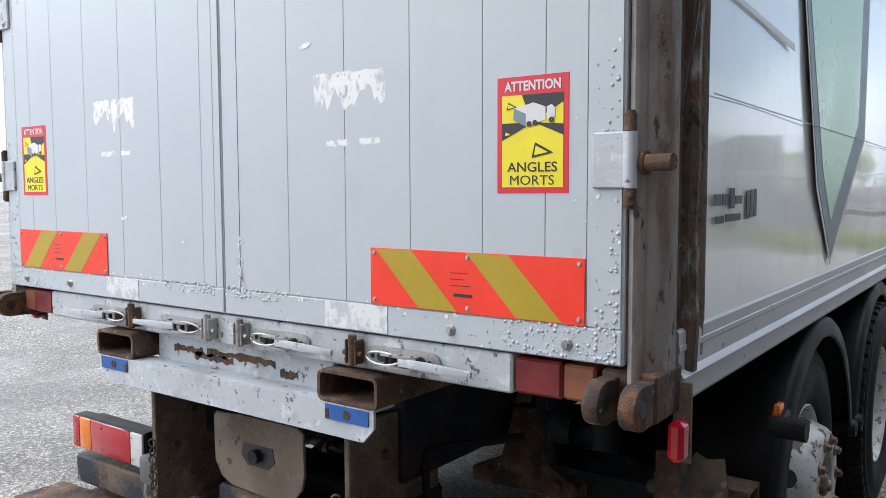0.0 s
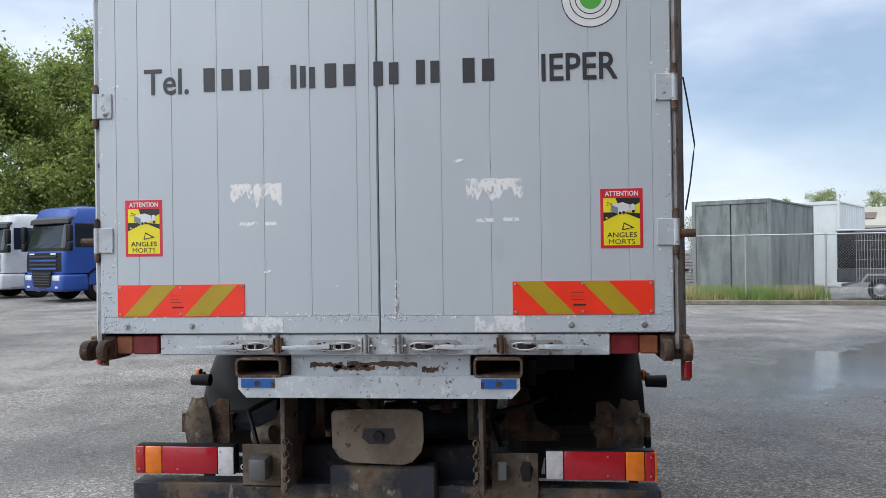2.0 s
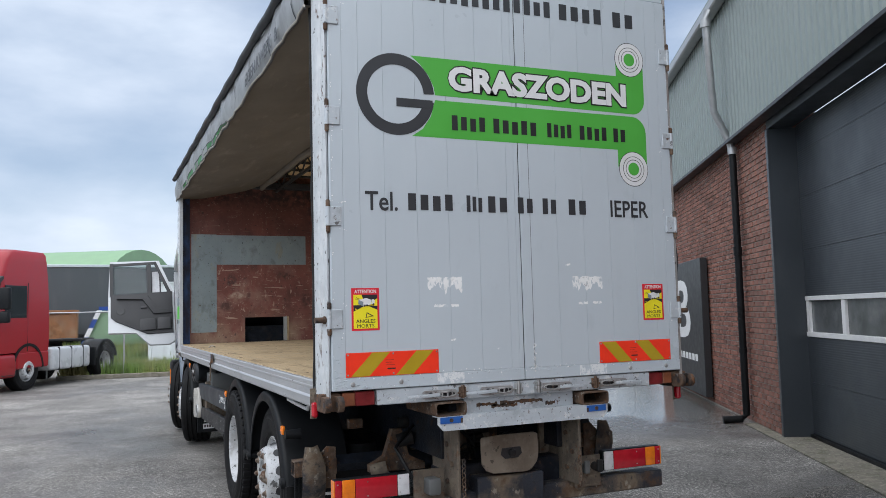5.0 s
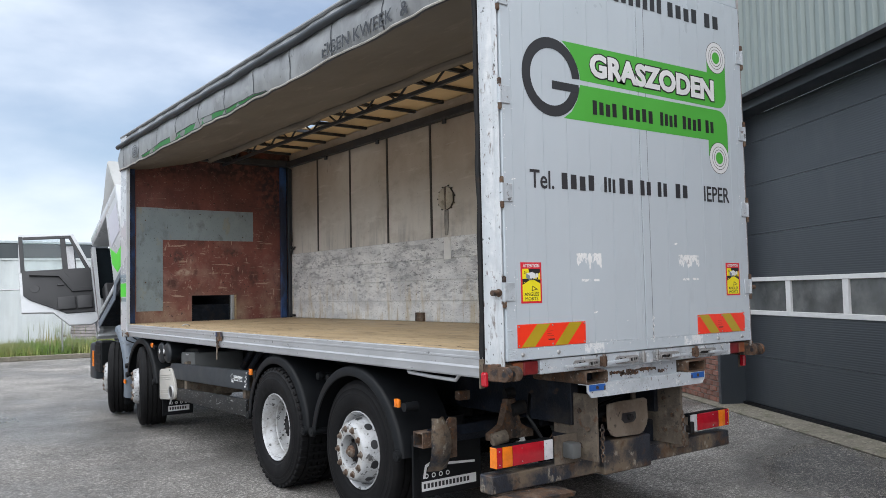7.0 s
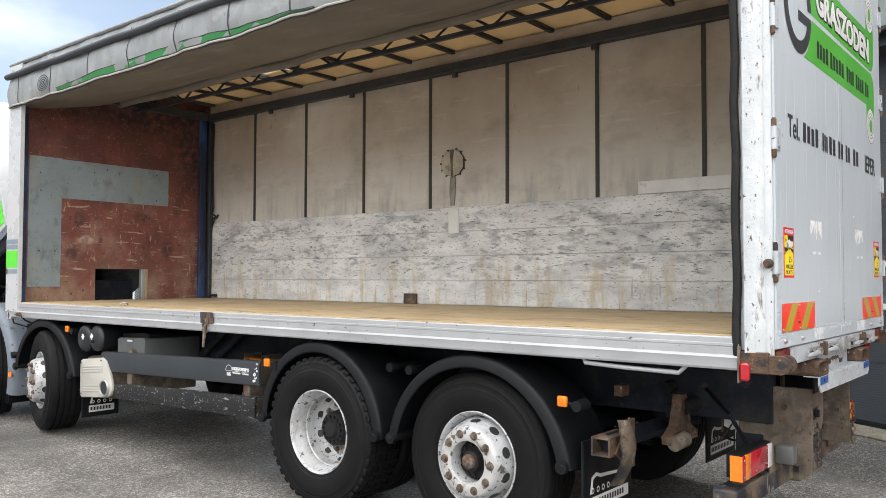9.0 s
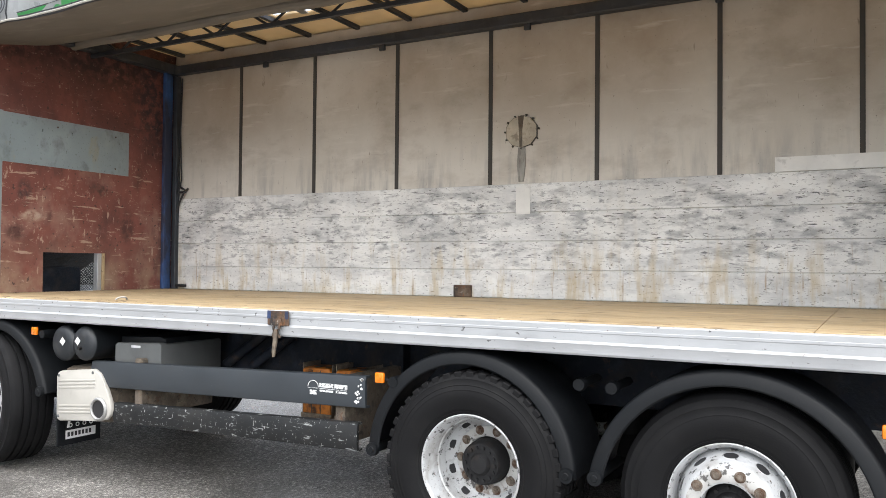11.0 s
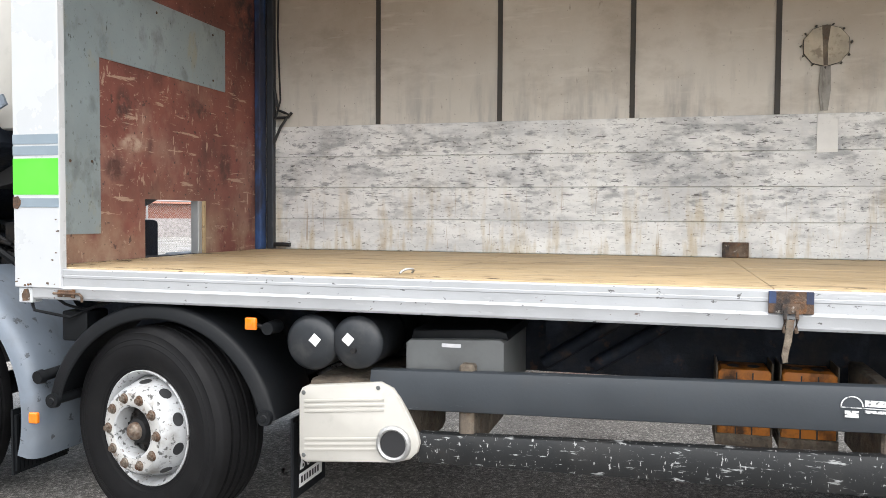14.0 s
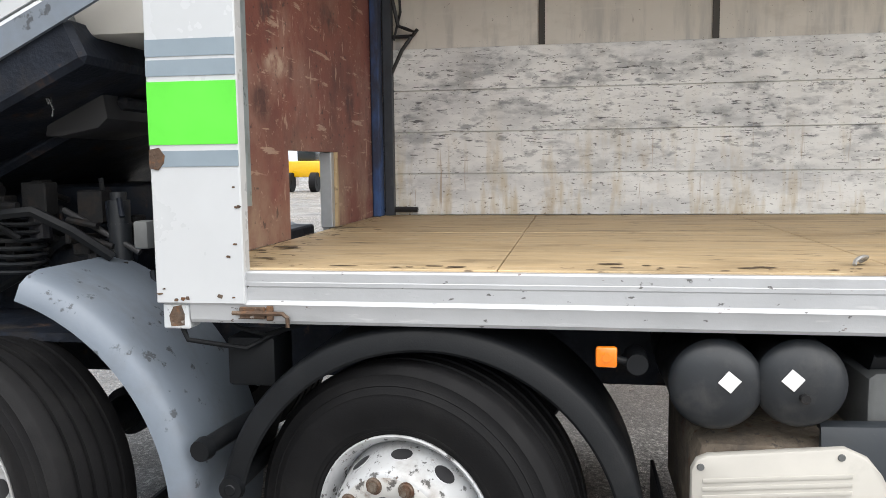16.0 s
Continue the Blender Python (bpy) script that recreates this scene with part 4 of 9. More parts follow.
for y in (0.5, 2.2, 3.75, 5.2, 6.6):
    part("rail_clip", B((1.14, 1.17, y - 0.03, y + 0.03, 3.58, 3.645), bevel=0.004), M_DARKSTEEL, truck)
for x, z in ((0.16, 3.615), (0.18, 3.80)):
    part("truss_chord", B((x - 0.018, x + 0.018, 0.1, 7.94, z - 0.018, z + 0.018)), M_DARKSTEEL, truck)
y, up = 0.12, True
while y < 7.6:
    bm = bmesh.new()
    za, zb = (3.615, 3.80) if up else (3.80, 3.615)
    rod(bm, (0.17, y, za), (0.17, y + 0.31, zb), 0.012, seg=6)
    part("truss_brace", bm, M_DARKSTEEL, truck)
    y, up = y + 0.31, not up
for k in range(14):
    y = 0.35 + k * 0.57
    part("roof_bow", B((-1.17, 1.16, y - 0.022, y + 0.022, 3.815, 3.85)), M_DARKSTEEL, truck)
part("front_roof_beam", B((-1.2, 1.2, 7.84, 7.945, 3.64, 3.74), bevel=0.01), M_DARKSTEEL, truck, "dark steel front roof beam")
part("rear_roof_beam", B((-1.2, 1.2, 0.06, 0.14, 3.55, 3.84), bevel=0.008), M_DARKSTEEL, truck, "dark steel rear roof beam")
# folded-up left curtain: outer flap, hem and lining drawn in to a roll along the roof's middle
rng = random.Random(5)
NY = 64
hem = []
outer = bmesh.new()
inner = bmesh.new()
orow, irow = [], []
for i in range(NY + 1):
    y = 0.12 + 7.86 * i / NY
    drop = 3.49 - 0.06 * (i / NY) + 0.005 * math.sin(i * 0.55) + 0.003 * math.sin(i * 1.7 + 1)
    bulge = 0.010 * math.sin(i * 0.31) ** 2 + 0.008 * math.sin(i * 1.13 + 0.6) ** 4
    col = []
    for j in range(9):
        f = j / 8
        x = -1.262 - (0.055 + bulge) * math.sin(f * math.pi * 0.75) - 0.006 * math.sin(i * 0.9 + j) - 0.005 * math.sin(i * 1.9 - 1.4 * j)
        z = ROOF + 0.005 - (ROOF - drop) * f
        col.append(outer.verts.new((x, y, z)))
    orow.append(col)
    hx = col[-1].co.x
    hem.append((hx, y, drop))
    sag = 0.035 + 0.008 * math.sin(i * 0.4)
    icol = []
    for j in range(11):
        f = j / 10
        icol.append(inner.verts.new((hx + 0.006 + (-0.08 - hx) * f, y, drop + 0.003 + (3.68 - drop) * f - sag * math.sin(math.pi * f) + 0.006 * math.sin(i * 0.8 + j * 1.3))))
    irow.append(icol)
orow_co = [[tuple(v.co) for v in col] for col in orow]
for rows, m in ((orow, outer), (irow, inner)):
    for i in range(NY):
        for j in range(len(rows[0]) - 1):
            m.faces.new((rows[i][j], rows[i + 1][j], rows[i + 1][j + 1], rows[i][j + 1]))
flap = part("curtain_flap", outer, M_TARP, truck, "silver-grey tarpaulin flap of the raised curtain", smooth=80)
part("curtain_lining", inner, M_LINING, truck, "brownish grey lining of the raised curtain", smooth=80)
bm = bmesh.new()
sweep(bm, hem, 0.009, 6)
part("curtain_hem", bm, M_CREAM, flap, "white hem of the raised curtain")
bm = bmesh.new()
sweep(bm, [(p[0] + 0.006, p[1], p[2] - 0.012 + 0.004 * math.sin(k * 0.7)) for k, p in enumerate(hem)], 0.007, 6)
part("hem_cord", bm, M_BLACK, flap, "black cord under the hem")
for k in range(2, NY, 6):
    bm = bmesh.new()
    for j in range(1, 8):
        a, b = orow_co[k][j], orow_co[k][j + 1]
        vs = [bm.verts.new((p[0] - 0.003, p[1] + d, p[2])) for p, d in ((a, -0.008), (a, 0.008), (b, 0.008), (b, -0.008))]
        bm.faces.new(vs)
    part("welded_seam", bm, M_BLACKTAPE, flap, "", 40)
bm = bmesh.new()
sweep(bm, [(-0.06 + 0.01 * math.sin(k * 1.1), 0.12 + 7.8 * k / 40, 3.66 + 0.008 * math.sin(k * 0.7)) for k in range(41)], 0.045, 10)
part("curtain_roll", bm, M_LINING, truck, "rolled curtain edge on a pole")
bm = bmesh.new()
sweep(bm, [(-1.330 + 0.004 * math.sin(k * 1.7), 0.1 + 7.88 * k / 40, 3.775 - 0.0006 * k + 0.004 * math.sin(k * 0.9)) for k in range(41)], 0.032, 12)
part("roof_tube", bm, M_GUARD, truck, "dark grey roof-edge tube")
part("roof_edge", B((-1.29, -1.2, 0.08, 8.05, ROOF, ROOF + 0.035), bevel=0.012), M_TARP, truck, "pale tarpaulin roof edge")
part("roof_edge", B((1.2, 1.285, 0.08, 8.05, ROOF, ROOF + 0.035), bevel=0.012), M_TARP, truck, "pale tarpaulin roof edge")

# ---- rear frame and doors ----
for sx in (-1, 1):
    bm = bmesh.new()
    prism(bm, [(sx * 1.214, 0.05), (sx * 1.214, 0.012), (sx * 1.226, 0.004), (sx * 1.236, 0.012), (sx * 1.240, 0.035), (sx * 1.250, 0.040), (sx * 1.257, 0.060), (sx * 1.268, 0.075), (sx * 1.270, 0.125), (sx * 1.244, 0.128), (sx * 1.238, 0.06)], "z", 1.19, ROOF)
    post = part("rear_post", bm, M_POST if sx < 0 else M_POSTBROWN, truck, "flaking rust-stained rear corner post", 50)
    part("inner_post", B((sx * 1.205, sx * 1.236, 0.052, 0.16, 1.25, ROOF - 0.02)), M_POST, post)
    bm = bmesh.new()
    py, pr = (0.215, 0.030) if sx > 0 else (0.165, 0.021)
    pts = [(sx * (1.252 + 0.003 * math.sin(k * 1.9)), py + 0.004 * math.sin(k * 1.3), 1.22 + (ROOF - 1.26) * k / 24) for k in range(25)]
    sweep(bm, pts, pr, 10)
    part("curtain_pole", bm, M_FRAYED if sx > 0 else M_HUB, truck, "rusty curtain tension pole")
bm = bmesh.new()
box(bm, 1.225, 1.256, 0.13, 0.33, 1.20, ROOF - 0.02)
part("post_recess", bm, M_RUST, truck, "dark rusted recess behind the post")
bm = bmesh.new()
rows = []
for k in range(40):
    z = 1.24 + 2.6 * k / 39
    w = 0.030 + 0.012 * math.sin(k * 1.7) + 0.010 * math.sin(k * 4.1)
    rows.append([bm.verts.new((1.240, 0.235, z)), bm.verts.new((1.262 + 0.006 * math.sin(k * 2.3), 0.262, z)), bm.verts.new((1.268, 0.285 + w * 0.4, z)), bm.verts.new((1.262, 0.325, z))])
for p, q in zip(rows[:-1], rows[1:]):
    for j in range(3):
        bm.faces.new((p[j], p[j + 1], q[j + 1], q[j]))
part("curtain_edge", bm, M_FRAYED, truck, "frayed rust-brown curtain edge", 60)
part("rear_header", B((-1.21, 1.21, 0.01, 0.10, 3.80, ROOF + 0.03), bevel=0.006), M_DOOR, truck, "silver-grey rear header")
DTOP, DBOT = 3.795, 1.257
seams = {-1: [-1.13, -1.031, -0.879, -0.677, -0.475, -0.273, -0.075, -0.02], 1: [0.085, 0.28, 0.482, 0.685, 0.884, 1.038, 1.132]}
for sx, x0, x1 in ((-1, -1.21, 0.0128), (1, 0.0155, 1.21)):
    leaf = part("rear_door", B((x0, x1, 0.0, 0.045, DBOT, DTOP), bevel=0.004), M_DOOR, truck, "silver-grey panelled rear door with peeling stickers")
    # raised edge frame and planks divided by fine joints
    fr = bmesh.new()
    box(fr, x0 + 0.002, x1 - 0.002, -0.004, 0.001, DBOT + 0.002, 1.328, 0.002)
    part("bottom_frame", fr, M_CHIPPED, leaf, "blistered paint along the bottom edge")
    cuts = [x0 + 0.004] + [s for s in seams[sx] if x0 + 0.02 < s < x1 - 0.02] + [x1 - 0.004]
    for a, b in zip(cuts[:-1], cuts[1:]):
        part("plank", B((a + 0.0006, b - 0.0006, -0.0032, 0.001, 1.331, DTOP - 0.004), bevel=0.0008), M_DOOR, leaf)
    if sx > 0:
        part("seal", B((0.0125, 0.0158, 0.002, 0.04, DBOT, DTOP)), M_BLACK, leaf, "", 0)
        part("joint", B((0.0842, 0.0862, -0.0036, -0.0005, 1.262, DTOP - 0.01)), M_TRIM, leaf, "dark joint beside the door edge", 0)
    # hinges
    for z in (1.66, 2.24, 2.82, 3.41):
        bm = bmesh.new()
        xe = sx * 1.205
        box(bm, xe - sx * 0.060, xe + sx * 0.012, -0.012, -0.003, z - 0.054, z + 0.054, 0.003)
        rod(bm, (xe + sx * 0.016, -0.004, z - 0.054), (xe + sx * 0.016, -0.004, z + 0.054), 0.014, seg=12)
        hg = part("hinge", bm, M_SILL, leaf, "silver-painted strap hinge")
        for q in (-1, 1):
            bm = bmesh.new()
            rod(bm, (xe + sx * 0.016, -0.004, z + q * 0.055), (xe + sx * 0.016, -0.004, z + q * 0.088), 0.0125, seg=12)
            rod(bm, (xe + sx * 0.016, -0.004, z + q * 0.088), (xe + sx * 0.016, -0.004, z + q * 0.094), 0.009, seg=10)
            part("hinge_knuckle", bm, M_RUST, hg, "rust-brown hinge knuckle")
for x in (-1.09, -0.80, 0.80, 1.09):
    bm = bmesh.new()
    rod(bm, (x, -0.003, 1.29), (x, -0.010, 1.29), 0.015, 0.010, 12)
    rod(bm, (x, -0.010, 1.29), (x, -0.016, 1.29), 0.007, seg=6)
    part("stud", bm, M_CHROME, truck, "round-headed stud")
for sx in (-1, 1):
    bm = bmesh.new()
    rod(bm, (sx * 1.222, 0.022, 1.655), (sx * 1.30, 0.012, 1.655), 0.0165, seg=14)
    rod(bm, (sx * 1.238, 0.022, 1.655), (sx * 1.246, 0.021, 1.655), 0.023, seg=12)
    part("door_stop", bm, M_RUST, truck, "rusty door stop pin")

# printed shapes on the right side curtain
SIDE = Matrix(((0, 0, 1, 1.2725), (1, 0, 0, 0), (0, 1, 0, 0), (0, 0, 0, 1)))


def side_shape(name, outline, x, mat, label):
    bm = bmesh.new()
    prism(bm, outline, "x", x, x + 0.001)
    part(name, bm, mat, curtain_right, label, 0)


curtain_right = [o for o in truck.children if o.name.startswith("side_curtain")][0]
side_shape("print", [(1.02, 3.80), (1.05, 2.45), (1.40, 1.60), (1.655, 1.335), (2.30, 1.80), (2.36, 3.80)], 1.2705, M_WHITEV, "white outline of the arrow print")
side_shape("print", [(1.035, 3.79), (1.065, 2.45), (1.41, 1.62), (1.655, 1.36), (2.28, 1.81), (2.34, 3.79)], 1.2718, M_GREYV, "grey border of the arrow print")
side_shape("print", [(1.16, 3.78), (1.17, 2.3), (1.48, 1.66), (1.63, 1.49), (2.12, 1.86), (2.20, 3.78)], 1.2731, M_PALEGREEN, "pale green arrow print")
side_shape("print", [(0.345, 2.05), (0.36, 2.06), (1.05, 2.02), (1.05, 2.0)], 1.2705, M_WHITEV, "white line print")
for a, b, z0, z1 in ((0.345, 0.395, 1.566, 1.592), (0.405, 0.455, 1.566, 1.592), (0.465, 0.50, 1.558, 1.606), (0.505, 0.56, 1.568, 1.588), (0.60, 0.625, 1.530, 1.600), (0.632, 0.657, 1.532, 1.602), (0.664, 0.689, 1.534, 1.604), (0.355, 0.42, 1.525, 1.542), (0.43, 0.55, 1.528, 1.545)):
    side_shape("print_bar", [(a, z0), (b, z0), (b, z1), (a, z1)], 1.2705, M_BLACK, "dark lettering bar")
for z in (1.79, 2.45, 3.05):
    side_shape("seam", [(0.32, z + 0.02), (7.7, z - 0.03), (7.7, z - 0.027), (0.32, z + 0.023)], 1.2745, M_GREYV, "stitched seam")
# cable hanging at the rear right corner
bm = bmesh.new()
pts = [Vector(p) for p in ((1.275, 0.10, 2.30), (1.292, 0.10, 2.20), (1.318, 0.10, 2.02), (1.298, 0.10, 1.86), (1.28, 0.11, 1.75))]
sweep(bm, [pts[i].lerp(pts[i + 1], t / 4) for i in range(4) for t in range(4)] + [pts[-1]], 0.0035, 6)
part("loose_cable", bm, M_BLACK, truck, "loose black cable")
# words on the raised curtain
TXT0, TXT1 = 1.97, 0.95
flap_m = Matrix(((0, 0, -1, -1.332), (-1, 0, 0, 0), (0, 1, 0, 0), (0, 0, 0, 1)))
part("word", letters("EIGEN KWEEK", 0.098, -TXT0, -TXT1, flap_m @ pose(0, 3.505, 0.004), 0.001, 0.0008), M_BLACKTAPE, flap, "dark words on the flap", 0)
part("word", letters("&", 0.098, -TXT1 + 0.09, -TXT1 + 0.19, flap_m @ pose(0, 3.505, 0.004), 0.001, 0.0008), M_BLACKTAPE, flap, "", 0)
bm = bmesh.new()
hemz = [p for p in hem if 3.0 < p[1] < 6.95]
low = [bm.verts.new((p[0] - 0.0035, p[1], p[2] + 0.016)) for p in hemz]
top = [bm.verts.new((p[0] - 0.0145, p[1], p[2] + 0.014 + 0.062 * math.sin(math.pi * min(1, (k + 0.4) / len(hemz)) * 0.9))) for k, p in enumerate(hemz)]
for k in range(len(hemz) - 1):
    bm.faces.new((low[k], low[k + 1], top[k + 1], top[k]))
part("print", bm, M_DARKGREEN, flap, "dark green print strip along the hem", 60)
for off in (0.0, 1.0):
    bm = bmesh.new()
    sweep(bm, [(p[0] - 0.0045 - 0.011 * off, p[1], p[2] + 0.016 + off * (0.004 + 0.062 * math.sin(math.pi * min(1, (k + 0.4) / len(hemz)) * 0.9))) for k, p in enumerate(hemz)], 0.004, 5)
    part("print", bm, M_BLACKTAPE, flap, "dark outline of the green print", 60)
bm = bmesh.new()
for k in range(4):
    ring(bm, [(0.0, 0.014 + 0.030 * k), (0.0, 0.030 + 0.030 * k)], 24, Matrix(((0, 0, -1, -1.352), (1, 0, 0, 7.1), (0, 0.7, 0, 3.555), (0, 0, 0, 1))))
part("print", bm, M_BLACKTAPE, flap, "dark spiral print on the flap", 0)
# inside right wall: patch, plate and wood block
bm = bmesh.new()
octo = [(3.82 + 0.145 * math.cos(radians(a)), 2.735 + 0.135 * math.sin(radians(a))) for a in (20, 55, 90, 125, 160, 200, 235, 270, 305, 340)]
prism(bm, octo, "x", IX - 0.004, IX + 0.02)
M_GLUE = surface("brown_glue_patch", (0.43, 0.38, 0.30), 0.8, 0, 0.2, 9, layers=(((0.14, 0.11, 0.08), 16, 0.55, 0.66, (1, 1, 1), 0.6, 0.8),), bump=0.2)
patch = part("repair_patch", bm, M_GLUE, truck, "rough tan repair patch on the lining", 0)
r = random.Random(21)
bm = bmesh.new()
prism(bm, [(3.82 + 1.025 * (y - 3.82), 2.735 + 1.025 * (z - 2.735)) for y, z in octo], "x", IX - 0.001, IX + 0.02)
part("glue_edge", bm, M_SLIT, patch, "dark glue edge", 0)
bm = bmesh.new()
prism(bm, [(3.795, 2.87), (3.85, 2.868), (3.842, 2.74), (3.835, 2.605), (3.808, 2.605), (3.81, 2.75)], "x", IX - 0.0052, IX - 0.0042)
part("smear", bm, M_MUDSTEEL, patch, "brown smear", 0)
for k in range(11):
    a = radians(33 * k + 8 * r.random())
    c = (3.82 + 0.155 * math.cos(a), 2.735 + 0.145 * math.sin(a))
    bm = bmesh.new()
    n = 7
    prism(bm, [(c[0] + (0.003 + 0.008 * r.random()) * math.cos(2 * math.pi * i / n), c[1] + (0.003 + 0.008 * r.random()) * math.sin(2 * math.pi * i / n)) for i in range(n)], "x", IX - 0.0015, IX + 0.02)
    part("glue_blot", bm, M_SLIT, patch, "", 0)
bm = bmesh.new()
prism(bm, [(3.79, 2.60), (3.85, 2.60), (3.86, 2.45), (3.845, 2.31), (3.80, 2.31), (3.785, 2.45)], "x", IX + 0.0005, IX + 0.02)
M_SMUDGE = surface("grey_smudge", (0.30, 0.285, 0.26), 0.8, 0, 0.3, 9, layers=(((0.13, 0.12, 0.105), 16, 0.50, 0.66, (1, 2, 0.4), 0.8, 0.8),))
M_PALEPLATE = surface("pale_plate", (0.72, 0.71, 0.68), 0.5, 0, 0.08, 6, layers=(((0.40, 0.39, 0.37), 14, 0.58, 0.7, (1, 1, 1), 0.5, 0.7),))
part("smudge", bm, M_SMUDGE, patch, "grey run-off smudge", 0)
part("wall_plate", B((IX - 0.006, IX - 0.0005, 3.735, 3.865, 2.033, 2.286), bevel=0.001), M_PALEPLATE, truck, "pale riveted plate", 0)
part("wood_block", B((IX - 0.03, IX - 0.0005, 4.275, 4.445, DECK + 0.002, 1.425), bevel=0.004), M_RUST, truck, "brown wood block at the deck edge")
part("tape_strip", B((IX - 0.004, IX - 0.0005, 0.2, 1.82, 2.295, 2.40)), M_PALEPLATE, truck, "pale strip along the lining", 0)
# cables in the front right corner
for k, (pts, rad) in enumerate(((((1.17, 7.86, 3.7), (1.17, 7.85, 3.0), (1.18, 7.84, 2.6), (1.17, 7.80, 2.42), (1.16, 7.70, 2.38), (1.17, 7.78, 2.28), (1.18, 7.88, 2.08)), 0.011), (((1.19, 7.80, 3.6), (1.185, 7.81, 3.0), (1.19, 7.79, 2.5), (1.18, 7.83, 2.34)), 0.008), (((1.19, 7.88, 2.36), (1.18, 7.72, 2.36), (1.19, 7.69, 2.40)), 0.012), (((1.185, 7.9, 1.355), (1.178, 7.75, 1.355), (1.178, 7.7, 1.352)), 0.018))):
    bm = bmesh.new()
    P = [Vector(p) for p in pts]
    sweep(bm, [P[i].lerp(P[i + 1], t / 3) for i in range(len(P) - 1) for t in range(3)] + [P[-1]], rad, 6)
    part("cable", bm, M_BLACK, truck, "black cable in the corner")
part("corner_angle", B((1.155, 1.214, 7.84, 7.895, DECK + 0.001, 3.62), bevel=0.004), M_DARKSTEEL, truck, "dark steel corner angle")
bm = bmesh.new()
sweep(bm, [(-1.10 + 0.012 * k, 5.98 + 0.025 * math.cos(k * 0.7), DECK + 0.006 + 0.02 * math.sin(k * 0.52)) for k in range(7)], 0.006, 6)
part("lashing_ring", bm, M_CHROME, truck, "metal lashing ring")

# dirt and crumbs along the edges of the deck
r = random.Random(77)
verts, faces = [], []
for k in range(520):
    q = r.random()
    if q < 0.45:
        x, y = IX - 0.004 - abs(r.gauss(0, 0.05)), r.uniform(0.2, 7.9)
    elif q < 0.75:
        x, y = r.uniform(-1.2, 1.2), 7.94 - abs(r.gauss(0, 0.10))
    else:
        x, y = -1.225 + abs(r.gauss(0, 0.06)), r.choice((r.uniform(5.5, 7.9), r.uniform(0.2, 7.9)))
    if x > IX - 0.003 or y > 7.945:
        continue
    s = 0.003 + 0.016 * r.random() ** 3
    st = 1.0 + 2.2 * r.random()
    i = len(verts)
    verts += [(x + s * (0.5 + 0.7 * r.random()) * math.cos(a), y + st * s * (0.5 + 0.7 * r.random()) * math.sin(a), DECK + 0.0018 + 0.001 * r.random()) for a in (0.1, 1.0, 2.0, 3.1, 4.2, 5.3)]
    faces.append(tuple(range(i, i + 6)))
me = bpy.data.meshes.new("deck_dirt")
me.from_pydata(verts, [], faces)
me.materials.append(surface("deck_dirt", (0.075, 0.05, 0.03), 0.9, 0, 0.4, 9, bump=0.3))
tagged(new("deck_dirt", me), "dark crumbs and dirt along the deck edges", "dirt", "", "stuff")

# ---- rear door graphics ----
REAR = Matrix(((1, 0, 0, 0), (0, 0, 1, -0.0052), (0, 1, 0, 0), (0, 0, 0, 1)))


def flat(outline, y0=-0.0038, y1=-0.0030):
    bm = bmesh.new()
    prism(bm, outline, "y", y0, y1)
    return bm


def disc(x, z, r0, r1, y0=-0.0052, seg=48, a0=0, a1=360):
    bm = bmesh.new()
    m = Matrix(((1, 0, 0, x), (0, 0, 1, y0), (0, 1, 0, z), (0, 0, 0, 1)))
    ring(bm, [(0, r0), (0, r1)] if r0 else [(0, 0.0005), (0, r1)], seg, m, a0, a1)
    return bm


def arc(cx, cz, r, a0, a1, n=10):
    return [(cx + r * math.cos(radians(a0 + (a1 - a0) * i / n)), cz + r * math.sin(radians(a0 + (a1 - a0) * i / n))) for i in range(n + 1)]


logo = thing("door_logo", (0, -0.004, 2.98), "green and black turf-roll emblem on the rear doors", "sticker")
gx, gz = -0.797, 2.978
part("band", flat([(-0.70, 3.222)] + [(0.785, 3.238), (0.785, 3.355), (1.008, 3.355)] + arc(0.908, 3.085, 0.10, 0, -90, 8) + [(-0.545, 2.992), (-0.552, 3.04), (-0.585, 3.11), (-0.64, 3.175)]), M_GREEN, logo, "green upper band", smooth=0)
part("band", flat([(-0.545, 2.962)] + [(0.90, 2.968)] + arc(0.90, 2.858, 0.11, 90, 0, 8)[1:] + [(1.01, 2.62), (0.775, 2.62), (0.775, 2.735), (-0.70, 2.732), (-0.63, 2.78), (-0.575, 2.86)]), M_GREEN, logo, "green lower band", smooth=0)
for z in (3.36, 2.61):
    part("roll", disc(0.897, z, 0, 0.118, -0.0042), M_BLACK, logo, "black ring", smooth=0)
    part("roll", disc(0.897, z, 0, 0.114, -0.0046), M_WHITEV, logo, "white ring", smooth=0)
    for r in (0.086, 0.064):
        part("roll", disc(0.897, z, r - 0.004, r, -0.0050), M_BLACK, logo, "black ring", smooth=0)
    part("roll", disc(0.897, z, 0, 0.044, -0.0050), M_GREEN, logo, "green core", smooth=0)
part("emblem", disc(gx, gz, 0.178, 0.246, -0.0050, 64, 4, 352), M_BLACKTAPE, logo, "dark round emblem", smooth=0)
part("emblem", B((-0.795, -0.562, -0.0056, -0.0048, 2.905, 2.957)), M_BLACKTAPE, logo, "dark emblem bar", smooth=0)
for sh, m, y, bo in ((0.0, M_BLACK, -0.0002, 0.018), (0.0, M_WHITEV, -0.0012, 0.0095)):
    part("word", letters("GRASZODEN", 0.135, -0.45 + bo * -0.6, 0.852 + bo * 0.6, REAR @ pose(0, 3.040, y), 0.0008, bo), m, logo, "", smooth=0)
